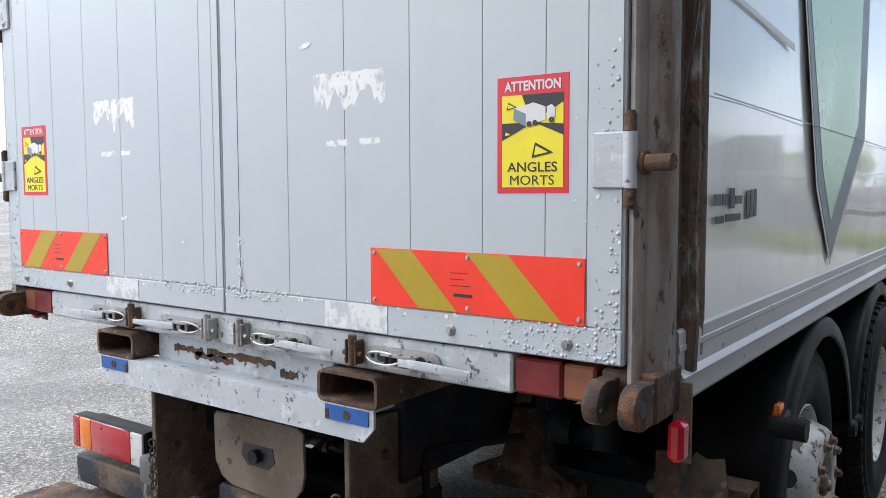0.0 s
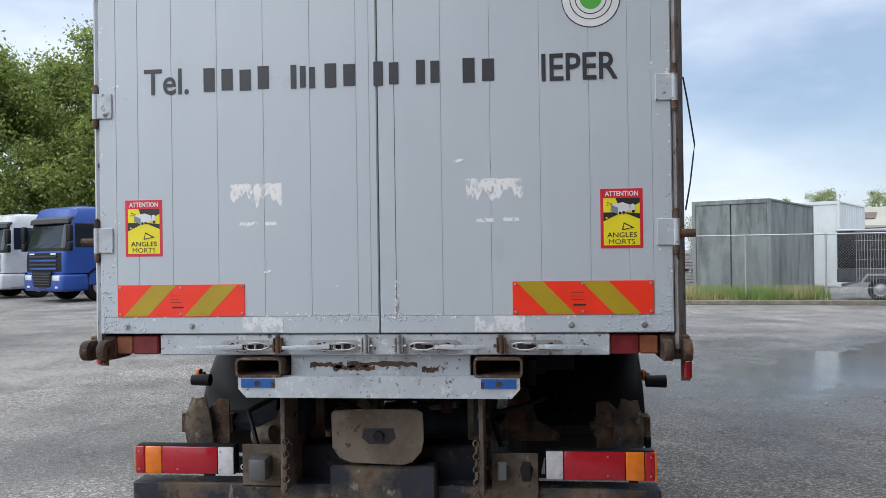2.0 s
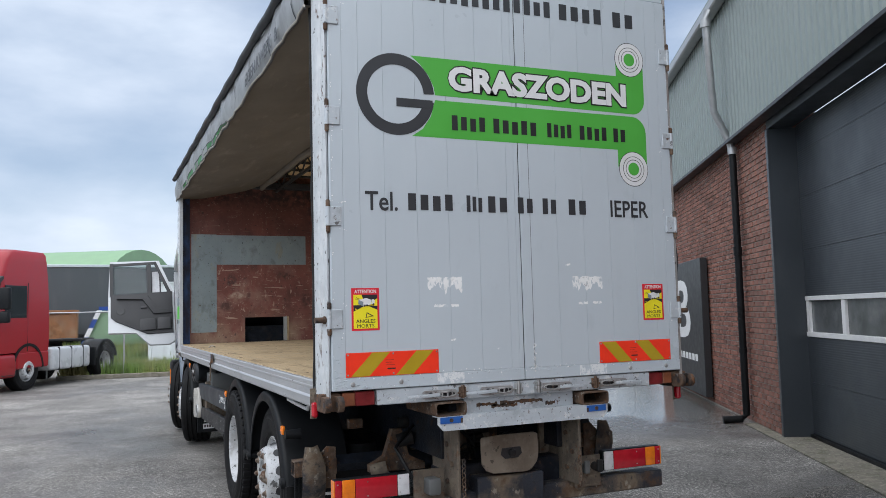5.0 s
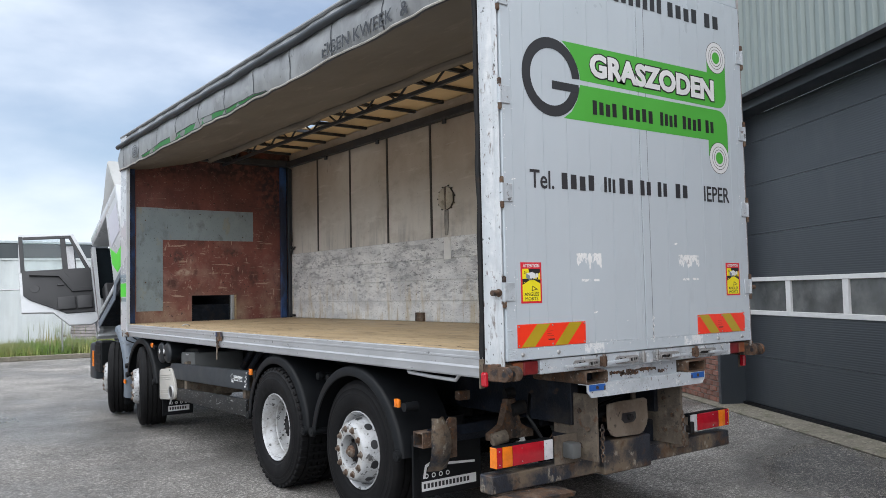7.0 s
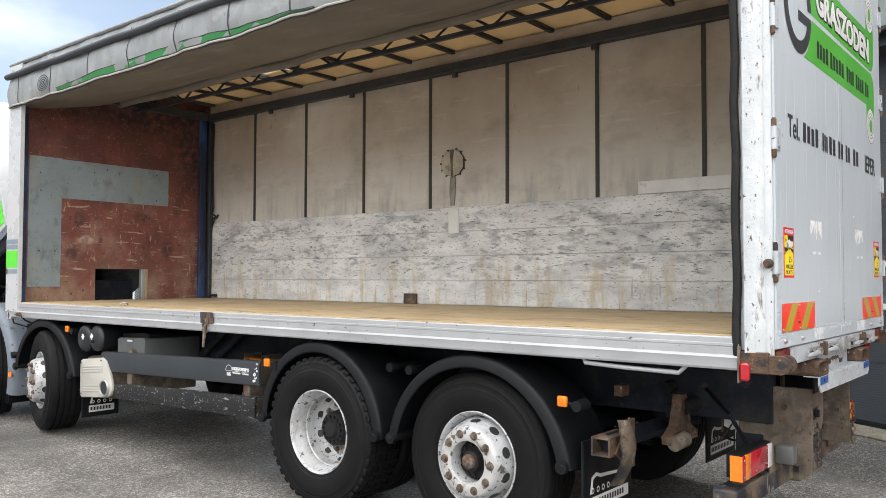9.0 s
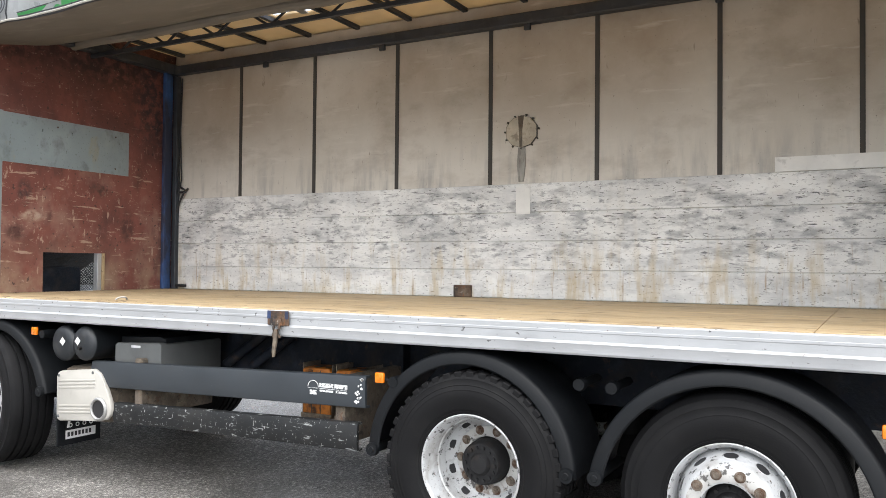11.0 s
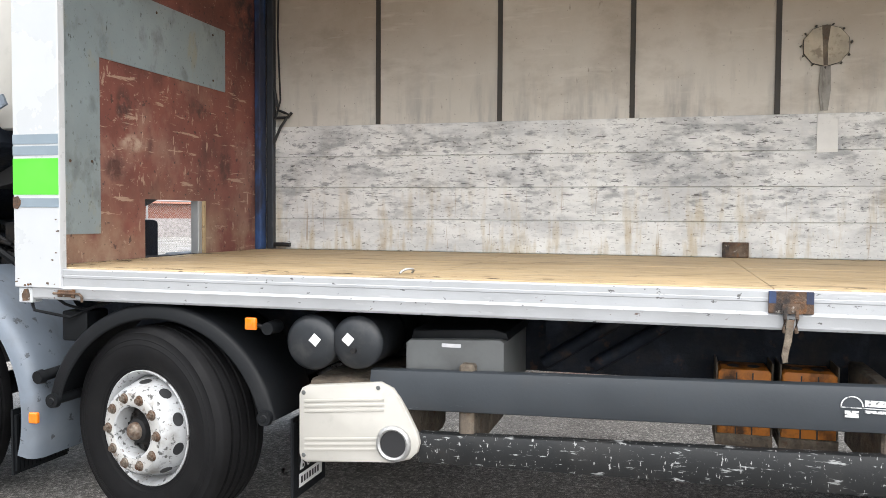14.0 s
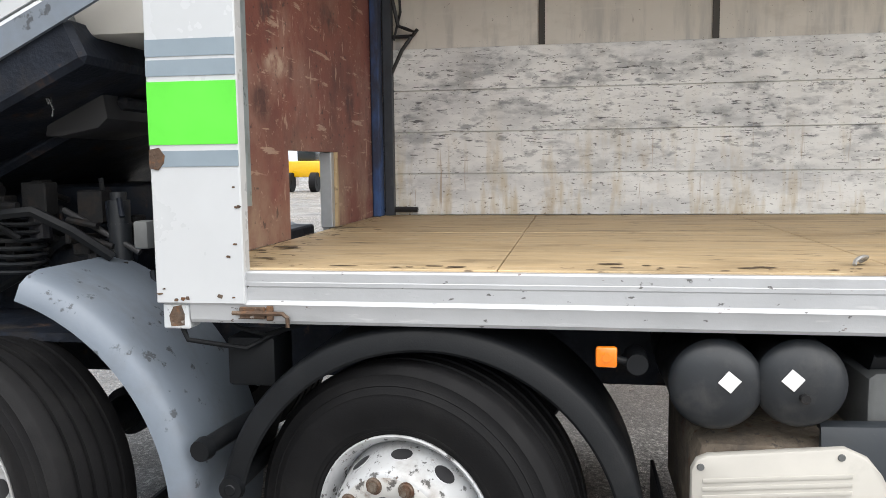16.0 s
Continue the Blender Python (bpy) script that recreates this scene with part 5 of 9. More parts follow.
# the web address becomes plain bars
def bars(groups, z0, z1, mat, parent, label):
    """Rows of plain upright bars in place of words: (start, end, count)."""
    for a, b, n in groups:
        step = (b - a) / n
        for k in range(n):
            part("bar", B((a + step * k + 0.16 * step, a + step * (k + 1) - 0.22 * step, -0.0056, -0.0045, z0 + 0.004 * (k % 2), z1 - 0.006 * (k % 3))), mat, parent, label, smooth=0)


bars(((-0.448, -0.20, 4), (-0.165, 0.165, 5), (0.225, 0.425, 4), (0.47, 0.70, 4), (0.735, 0.85, 2)), 2.785, 2.878, M_BLACK, logo, "black lettering bar")
phone = thing("phone_lettering", (0, -0.004, 2.33), "dark phone number and town name in vinyl on the rear doors", "lettering")
part("word", letters("Tel.", 0.108, -1.0, -0.80, REAR @ pose(0, 2.283, 0), 0.0008, 0.002), M_BLACKTAPE, phone, smooth=0)
part("word", letters("IEPER", 0.108, 0.695, 1.0, REAR @ pose(0, 2.283, 0), 0.0008, 0.002), M_BLACKTAPE, phone, smooth=0)
bars(((-0.747, -0.43, 4), (-0.36, -0.24, 3), (-0.22, -0.06, 2), (-0.01, 0.12, 2), (0.17, 0.29, 2), (0.36, 0.52, 2)), 2.287, 2.388, M_BLACKTAPE, phone, "dark number bar")
web = thing("web_lettering", (0, -0.004, 3.64), "dark lettering bars across the top of the rear doors", "lettering")
bars(((-0.95, -0.70, 4), (-0.66, 0.30, 13), (0.34, 0.70, 4), (0.76, 0.96, 2)), 3.575, 3.68, M_BLACKTAPE, web, "dark lettering bar")


def warning(x0, x1, z0, z1):
    """Blind-spot warning sticker."""
    st = thing("warning_sticker", ((x0 + x1) / 2, -0.004, z0), "red and yellow blind-spot warning sticker", "sticker", "warning stickers")
    w, h = x1 - x0, z1 - z0
    part("backing", B((x0, x1, -0.0042, -0.003, z0, z1)), M_REDV, st, "red border", smooth=0)
    part("field", B((x0 + 0.012, x1 - 0.012, -0.0048, -0.0043, z0 + 0.012, z1 - 0.038)), M_YELLOWV, st, "yellow field", smooth=0)
    part("word", letters("ATTENTION", 0.019, x0 + 0.018, x1 - 0.018, REAR @ pose(0, z1 - 0.029, 0), 0.0006, 0.0007), M_WHITEV, st, smooth=0)
    a0, a1, t1 = x0 + 0.012, x1 - 0.012, z1 - 0.038
    zm = z0 + 0.105
    cx, cz = (a0 + a1) / 2 + 0.004, zm + 0.040
    for pts in ([(cx - 0.004, cz), (a0 + 0.048, t1), (a1, t1), (a1, zm + 0.078)], [(cx, cz), (a0, zm + 0.040), (a0, zm + 0.004)], [(cx, cz), (a1, zm + 0.034), (a1, zm + 0.012)]):
        part("road", flat(pts, -0.0054, -0.0049), M_BLACK, st, "black field", smooth=0)
    part("pictogram", flat([(a0 + 0.028, zm + 0.046), (a0 + 0.058, zm + 0.032), (a0 + 0.104, zm + 0.044), (a0 + 0.104, zm + 0.070), (a0 + 0.076, zm + 0.080), (a0 + 0.030, zm + 0.070)], -0.0062, -0.0055), M_WHITEV, st, "white lorry box", smooth=0)
    part("pictogram", flat([(a0 + 0.028, zm + 0.046), (a0 + 0.058, zm + 0.032), (a0 + 0.058, zm + 0.058), (a0 + 0.030, zm + 0.070)], -0.0067, -0.0063), M_GREYV, st, "grey lorry rear", smooth=0)
    part("pictogram", flat([(a0 + 0.107, zm + 0.044), (a0 + 0.126, zm + 0.050), (a0 + 0.126, zm + 0.066), (a0 + 0.118, zm + 0.074), (a0 + 0.107, zm + 0.070)], -0.0062, -0.0055), M_WHITEV, st, "white lorry cab", smooth=0)
    for q in (0.066, 0.080, 0.118):
        part("pictogram", disc(a0 + q, zm + 0.036 + 0.12 * (q - 0.06), 0, 0.006, -0.0069, 12), M_BLACK, st, "black wheel", smooth=0)
    for tx, tz, k in ((a1 - 0.072, z0 + 0.072, 1.0), (a0 + 0.012, t1 - 0.030, 0.5), (a0 + 0.006, zm + 0.012, 0.4)):
        part("triangle", flat([(tx, tz), (tx + 0.050 * k, tz + 0.010 * k), (tx + 0.008 * k, tz + 0.032 * k)], -0.0060, -0.0055), M_BLACK, st, smooth=0)
        part("triangle", flat([(tx + 0.006 * k, tz + 0.005 * k), (tx + 0.038 * k, tz + 0.011 * k), (tx + 0.010 * k, tz + 0.025 * k)], -0.0066, -0.0061), M_YELLOWV, st, smooth=0)
    part("word", letters("ANGLES", 0.0195, x0 + 0.025, x1 - 0.025, REAR @ pose(0, z0 + 0.044, 0), 0.0006, 0.0003), M_BLACK, st, smooth=0)
    part("word", letters("MORTS", 0.0195, x0 + 0.032, x1 - 0.032, REAR @ pose(0, z0 + 0.017, 0), 0.0006, 0.0), M_BLACK, st, smooth=0)


warning(-1.092, -0.926, 1.590, 1.832)
warning(0.923, 1.091, 1.597, 1.837)


def chevron(x0, side):
    """Red and gold marker plate with its rivets."""
    x1, z0, z1 = x0 + 0.565, 1.331, 1.467
    pl = thing("marker_plate", (x0 + 0.28, -0.006, z0), "red and gold striped rear marker plate riveted to the door", "marker plate", "rear marker plates")
    part("plate", B((x0, x1, -0.0066, -0.0046, z0, z1), bevel=0.0006), M_CHEVRED, pl, "fluorescent red plate", smooth=0)
    for k in range(2):
        a = x0 + (0.017 + 0.262 * k if side > 0 else 0.028 + 0.27 * k)
        w = 0.108
        if side > 0:
            bm = flat([(a, z1 - 0.002), (a + w, z1 - 0.002), (a + w + 0.128, z0 + 0.002), (a + 0.128, z0 + 0.002)], -0.0072, -0.0067)
        else:
            bm = flat([(a + 0.128, z1 - 0.002), (a + w + 0.128, z1 - 0.002), (a + w, z0 + 0.002), (a, z0 + 0.002)], -0.0072, -0.0067)
        part("stripe", bm, M_CHEVYEL, pl, "olive gold reflective stripe", smooth=0)
    bm = bmesh.new()
    for k, w in ((0, 0.05), (1, 0.04), (2, 0.055)):
        box(bm, x0 + 0.235, x0 + 0.235 + w, -0.0072, -0.0067, z0 + 0.088 - 0.014 * k, z0 + 0.0895 - 0.014 * k)
    box(bm, x0 + 0.245, x0 + 0.295, -0.0076, -0.0067, z0 + 0.036, z0 + 0.043)
    part("writing", bm, M_BLACK, pl, "small dark print bars", smooth=0)
    for rx in (0.012, 0.282, 0.553):
        for rz in (0.012, 0.124):
            bm = bmesh.new()
            rod(bm, (x0 + rx, -0.006, z0 + rz), (x0 + rx, -0.010, z0 + rz), 0.006, 0.004, 10)
            part("rivet", bm, M_CHROME, pl)


chevron(-1.130, -1)
chevron(0.565, 1)
# torn sticker residue
def residue(x0, x1, z0, z1, seed, drips):
    r = random.Random(seed)
    bm = bmesh.new()
    n = 26
    pts = [(x0 + (x1 - x0) * i / n, z1 - 0.006 * r.random()) for i in range(n + 1)]
    low = []
    for i in range(n + 1):
        f = i / n
        d = drips * (0.35 + 0.65 * abs(math.sin(f * 7.3 + seed))) * (0.45 + 0.55 * r.random())
        low.append((x0 + (x1 - x0) * f, z1 - 0.014 - (z1 - z0) * d))
    a = [bm.verts.new((p[0], -0.0036, p[1])) for p in pts]
    b = [bm.verts.new((p[0] + 0.004 * r.random(), -0.0036, p[1])) for p in low]
    for i in range(n):
        bm.faces.new((a[i], a[i + 1], b[i + 1], b[i]))
    return bm


M_RESIDUE = surface("sticker_residue", (0.84, 0.84, 0.83), 0.7, 0, 0.05, 20, layers=(((0.49, 0.54, 0.58), 45, 0.52, 0.60, (1, 1, 0.45), 0.95, 0.4), ((0.33, 0.33, 0.33), 70, 0.60, 0.66, (1, 1, 0.6), 0.7, 0.6)))
M_WORNPATCH = surface("worn_white_patch", (0.49, 0.54, 0.58), 0.4, 0, 0.04, 4, layers=(((0.78, 0.79, 0.79), 24, 0.42, 0.52, (1, 1, 0.7), 0.85, 0.6), ((0.49, 0.54, 0.58), 60, 0.54, 0.60, (1, 1, 1), 0.9, 0.4)))
for x0, x1, z0, z1, sd, dr in ((-0.625, -0.40, 1.77, 1.894, 1, 0.75), (0.378, 0.612, 1.77, 1.893, 4, 0.8), (-0.585, -0.50, 1.715, 1.732, 2, 0.4), (-0.475, -0.425, 1.718, 1.732, 3, 0.4), (0.42, 0.49, 1.712, 1.730, 5, 0.4), (0.53, 0.595, 1.714, 1.732, 6, 0.4)):
    tagged(part("sticker_residue", residue(x0, x1, z0, z1, sd, dr), M_RESIDUE, None, "torn whitish remains of a sticker on the door", smooth=0), "", "sticker residue")
for x0, x1 in ((-0.575, -0.40), (0.41, 0.615)):
    tagged(part("paint_patch", B((x0, x1, -0.0056, -0.0045, 1.262, 1.327)), M_WORNPATCH, None, "worn whitish paint patch on the door frame", smooth=0), "", "paint patch")

# flaked paint along joints and hinges
r = random.Random(33)
verts, faces = [], []
for k in range(300):
    q = r.random()
    if q < 0.2:
        x, z = 0.086 + r.gauss(0, 0.006), 1.30 + abs(r.gauss(0, 0.12))
    elif q < 0.55:
        x, z = r.uniform(-1.18, 1.18), 1.33 + r.gauss(0, 0.008)
    elif q < 0.8:
        x, z = r.choice((-1, 1)) * (1.13 + r.gauss(0, 0.012)), r.choice((1.66, 2.24, 2.82, 3.41)) + r.choice((-1, 1)) * (0.07 + abs(r.gauss(0, 0.02)))
    else:
        x, z = r.choice((-1, 1)) * (1.195 + r.gauss(0, 0.004)), r.uniform(1.27, 3.7)
    s = 0.0018 + 0.004 * r.random() ** 2
    i = len(verts)
    verts += [(x + s * (0.6 + 0.8 * r.random()) * math.cos(a), -0.0049, z + s * (0.6 + 0.8 * r.random()) * math.sin(a)) for a in (0.2, 1.3, 2.7, 3.9, 5.2)]
    faces.append((i + 4, i + 3, i + 2, i + 1, i))
me = bpy.data.meshes.new("paint_flakes")
me.from_pydata(verts, [], faces)
me.materials.append(M_RESIDUE)
tagged(new("paint_flakes", me), "white flakes of chipped paint on the doors", "paint flakes", "", "stuff")
for x, z, q in ((-0.164, 1.456, 0.009), (0.351, 1.966, 0.014), (-0.465, 1.519, 0.012)):
    bm = bmesh.new()
    prism(bm, [(x + q * math.cos(a) * (1.5 if q > 0.01 else 1), z + q * 0.6 * math.sin(a + 0.5)) for a in (0, 0.8, 1.9, 2.8, 3.9, 5.1)], "y", -0.0048, -0.0036)
    tagged(part("paint_chip", bm, M_RESIDUE, None, "small whitish chip in the door paint", smooth=0), "", "paint chip")

for sx in (-1, 1):
    bm = bmesh.new()
    rb = random.Random(40 + sx)
    for k in range(400):
        if k < 220:
            x, z = 1.195 - 0.30 * rb.random() ** 2.2, 1.262 + 0.07 * rb.random() ** 1.3
        elif k < 300:
            x, z = 1.198 - 0.05 * rb.random() ** 2, 1.33 + 0.55 * rb.random() ** 1.6
        else:
            x, z = 0.03 + 0.24 * rb.random() ** 1.5, 1.318 + 0.030 * (rb.random() - 0.35)
        r = 0.0018 + 0.0036 * rb.random() ** 2
        ring(bm, [(0.0, r), (0.45 * r, 0.72 * r), (0.62 * r, 0.02 * r)], 7, Matrix(((1, 0, 0, sx * x), (0, 0, -1, -0.0036), (0, 1, 0, z), (0, 0, 0, 1))))
    tagged(part("blistered_paint", bm, M_DOOR, truck, "blistered paint at the door's lower corner", 60), "blistered paint at the door's lower corner", "", "", "stuff")

# ---- wheels ----
def spin(x, y, z, out):
    """Pose whose local z points outwards along x."""
    return Matrix(((0, 0, out, x), (1, 0, 0, y), (0, 1, 0, z), (0, 0, 0, 1)))


def wheel(parent, y, out, dish, x_face, r=0.512, z=None, lugs=False, nuts=10, width=0.30, steer=0):
    """A lorry wheel. dish > 0: the disc stands proud of the tyre (front); dish < 0: it lies deep inside (drive axle)."""
    pivot = Matrix.Translation((out * (x_face - 0.15), y, 0))
    m = pivot @ pose(0, 0, 0, 0, 0, steer) @ pivot.inverted() @ spin(out * x_face, y, r if z is None else z, out)
    w = part("wheel", bmesh_tyre(m, r, width), M_RUBBER, parent, "black lorry tyre", 40)
    if lugs:
        tagged(part("tread", bmesh_lugs(m, r, width), M_RUBBER, w, "", 0), kind="stuff")
    rim = bmesh.new()
    rr = 0.289
    if dish > 0:
        prof = [(-0.20, 0.232), (-0.13, 0.244), (-0.09, 0.252), (-0.05, 0.262), (-0.022, 0.270), (-0.010, 0.279), (-0.010, rr), (0.004, rr + 0.001), (0.007, rr - 0.004), (0.003, rr - 0.009), (-0.006, 0.272), (-0.030, 0.262), (-0.075, 0.256)]
        disc_prof = [(-0.075, 0.2555), (-0.060, 0.250), (-0.036, 0.243), (0.040, 0.222), (0.068, 0.212), (0.082, 0.202), (0.087, 0.192), (0.087, 0.132), (0.083, 0.124), (0.070, 0.121), (0.0, 0.118)]
    else:
        prof = [(-0.05, 0.272), (-0.012, 0.280), (-0.010, rr), (0.004, rr + 0.001), (0.007, rr - 0.004), (0.003, rr - 0.010), (-0.012, 0.272), (-0.060, 0.266), (-0.068, 0.259), (-0.115, 0.255), (-0.122, 0.248), (-0.185, 0.243)]
        disc_prof = [(-0.185, 0.2425), (-0.205, 0.236), (-0.232, 0.216), (-0.242, 0.198), (-0.240, 0.190), (-0.236, 0.186), (-0.236, 0.136), (-0.240, 0.130), (-0.26, 0.127)]
    ring(rim, prof, 56, m)
    part("rim", rim, M_RIM, w, "dirty white painted steel rim", 40)
    face = bmesh.new()
    ring(face, disc_prof, 56, m)
    part("wheel_disc", face, M_RIM, w, "white painted wheel disc with worn edges", 40)
    if nuts:
        nr = bmesh.new()
        h = 0.0886 if dish > 0 else -0.2345
        ring(nr, [(h - 0.001, 0.190), (h, 0.188), (h, 0.134), (h - 0.001, 0.132)], 48, m)
        part("nut_ring", nr, M_NUTRING, w, "scuffed rust-spotted ring under the wheel nuts", 40)
    count = 10
    for k in range(count if nuts else 0):
        a = 2 * math.pi * (k + 0.5) / count
        rad, h = (0.232, 0.003) if dish > 0 else (0.224, -0.221)
        e = Vector((math.cos(a), math.sin(a), 0))
        t = Vector((-math.sin(a), math.cos(a), 0))
        d = (e * 0.265 - Vector((0, 0, 0.964))) if dish > 0 else (e * 0.60 + Vector((0, 0, 0.80)))
        out_n = (e * 0.964 + Vector((0, 0, 0.265))) if dish > 0 else (Vector((0, 0, 0.60)) - e * 0.80)
        c = e * rad + Vector((0, 0, h))
        hb = bmesh.new()
        hole = [(0.034 if dish > 0 else 0.030) * math.cos(q) * t + (0.028 if dish > 0 else 0.022) * math.sin(q) * d for q in [2 * math.pi * i / 16 for i in range(16)]]
        low = [hb.verts.new(m @ (c + v + out_n * 0.0012)) for v in hole]
        rim_v = [hb.verts.new(m @ (c + v * 1.03 + out_n * 0.0018)) for v in hole]
        edge = [hb.verts.new(m @ (c + v * 1.08 + out_n * 0.0002)) for v in hole]
        hb.faces.new(low)
        for i in range(16):
            j = (i + 1) % 16
            hb.faces.new((low[i], low[j], rim_v[j], rim_v[i])).material_index = 1
            hb.faces.new((rim_v[i], rim_v[j], edge[j], edge[i])).material_index = 1
        part("vent_hole", hb, [M_BLACK, M_RIM], w, "", 0)
    hub = bmesh.new()
    if dish > 0:
        ring(hub, [(-0.02, 0.119), (0.0, 0.112), (0.012, 0.098), (0.020, 0.072), (0.034, 0.066), (0.058, 0.060), (0.066, 0.046), (0.070, 0.0005)], 32, m)
        for k in range(10):
            a = 2 * math.pi * (k + 0.3) / 10
            rod(hub, m @ Vector((0.09 * math.cos(a), 0.09 * math.sin(a), 0.008)), m @ Vector((0.09 * math.cos(a), 0.09 * math.sin(a), 0.030)), 0.010, seg=6)
        boss = bmesh.new()
        ring(boss, [(0.060, 0.046), (0.084, 0.042), (0.092, 0.034), (0.094, 0.022), (0.106, 0.018), (0.108, 0.0005)], 24, m)
        part("boss", boss, M_NUT, w, "rust-brown hub boss", 40)
    else:
        ring(hub, [(-0.262, 0.128), (-0.20, 0.124), (-0.150, 0.118), (-0.135, 0.106), (-0.132, 0.062), (-0.118, 0.056), (-0.108, 0.046), (-0.104, 0.0005)], 36, m)
        for k in range(14):
            a = 2 * math.pi * k / 14
            rod(hub, m @ Vector((0.088 * math.cos(a), 0.088 * math.sin(a), -0.135)), m @ Vector((0.088 * math.cos(a), 0.088 * math.sin(a), -0.120)), 0.010, seg=6)
    part("hub", hub, M_HUB, w, "greasy dark hub", 40)
    for k in range(nuts):
        a = 2 * math.pi * k / nuts
        h = 0.0875 if dish > 0 else -0.2355
        nb = bmesh.new()
        c = Vector((0.1675 * math.cos(a), 0.1675 * math.sin(a), h - 0.02))
        rod(nb, m @ c, m @ (c + Vector((0, 0, 0.0225))), 0.0265, 0.0260, seg=18)
        rod(nb, m @ (c + Vector((0, 0, 0.0225))), m @ (c + Vector((0, 0, 0.028))), 0.0225, 0.0200, seg=16)
        rod(nb, m @ (c + Vector((0, 0, 0.028))), m @ (c + Vector((0, 0, 0.040))), 0.0160, seg=6)
        rod(nb, m @ (c + Vector((0, 0, 0.040))), m @ (c + Vector((0, 0, 0.045))), 0.0090, seg=10)
        part("wheel_nut", nb, M_NUT, w, "", 30)
    return w


def bmesh_tyre(m, r, width):
    """A tyre's outline: bead, fitting lines, ribs on the wall, shoulder and grooved tread."""
    bm = bmesh.new()
    w = width
    prof = [(-0.015, 0.283), (-0.002, 0.290), (0.004, 0.298), (0.005, 0.304), (0.009, 0.306), (0.014, 0.318), (0.0155, 0.319), (0.0165, 0.323), (0.026, 0.35), (0.031, 0.382), (0.0305, 0.412), (0.0285, 0.418), (0.0295, 0.421), (0.0275, 0.425), (0.021, r - 0.066), (0.0225, r - 0.063), (0.0195, r - 0.058), (0.014, r - 0.034), (0.0145, r - 0.031), (0.010, r - 0.028), (-0.001, r - 0.010), (-0.016, r - 0.003)]
    inner = [(-w + 0.02, r - 0.004), (-w + 0.004, r - 0.012), (-w - 0.02, 0.40), (-w, 0.30), (-w + 0.02, 0.283)]
    groove = []
    n = 4
    for k in range(n):
        a = -0.035 - (w - 0.075) * (k + 0.5) / n
        groove += [(a + 0.010, r), (a + 0.007, r - 0.014), (a - 0.007, r - 0.014), (a - 0.010, r)]
    ring(bm, prof + groove + inner, 72, m)
    return bm


def bmesh_lugs(m, r, width):
    bm = bmesh.new()
    for k in range(44):
        a = 2 * math.pi * k / 44
        c = m @ pose(0, 0, 0, 0, 0, math.degrees(a))
        box(bm, r - 0.034, r + 0.006, -0.022, 0.022, -0.055, 0.006, 0.004, m=c)
        box(bm, r - 0.02, r + 0.008, -0.012 + 0.03, 0.012 + 0.03, -width + 0.02, -0.075, m=c)
    return bm


for yy, dd, lg, turn, xf, zz, rad in ((8.77, 1, False, -17, 1.215, 0.525, 0.512), (7.255, 1, False, -12.5, 1.232, 0.528, 0.508), (3.056, -1, True, 0, 1.258, 0.518, 0.508), (1.752, 1, False, 0, 1.178, 0.498, 0.522)):
    for out in (-1, 1):
        wheel(truck, yy, out, dd, xf, rad, zz, lugs=lg, steer=turn)
        if dd < 0:
            bm = bmesh_tyre(spin(out * 0.90, yy, zz, out), rad, 0.28)
            part("inner_tyre", bm, M_RUBBER, truck, "black inner twin tyre", 40)
    bm = bmesh.new()
    rod(bm, (-1.05, yy, 0.53), (1.05, yy, 0.53), 0.075)
    rod(bm, (-0.25, yy, 0.53), (0.25, yy, 0.53), 0.19 if dd < 0 else 0.11, seg=20)
    part("axle", bm, M_CHASSIS, truck, "dirty black axle")

# ---- chassis ----
for sx in (-1, 1):
    bm = bmesh.new()
    box(bm, sx * 0.38, sx * 0.455, 0.25, 9.7, 0.78, 1.06, 0.004)
    part("chassis_rail", bm, M_CHASSIS, truck, "dirty black chassis rail")
for y in (0.9, 2.3, 3.8, 5.4, 6.9):
    part("cross_member", B((-0.4, 0.4, y - 0.06, y + 0.06, 0.82, 1.02)), M_CHASSIS, truck)
for k in range(12):
    y = 0.5 + k * 0.62
    part("deck_beam", B((-1.2, 1.2, y - 0.03, y + 0.03, 1.165, 1.232)), M_CHASSIS, truck)
for sx in (-1, 1):
    for y in (1.68, 3.06):
        bm = bmesh.new()
        rod(bm, (sx * 0.62, y - 0.3, 0.42), (sx * 0.62, y - 0.3, 0.75), 0.12, seg=18)
        part("air_spring", bm, M_PLASTIC, truck, "black air spring")
    part("sub_frame", B((sx * 0.34, sx * 0.46, 0.1, 7.9, 1.062, 1.164)), M_CHASSIS, truck)


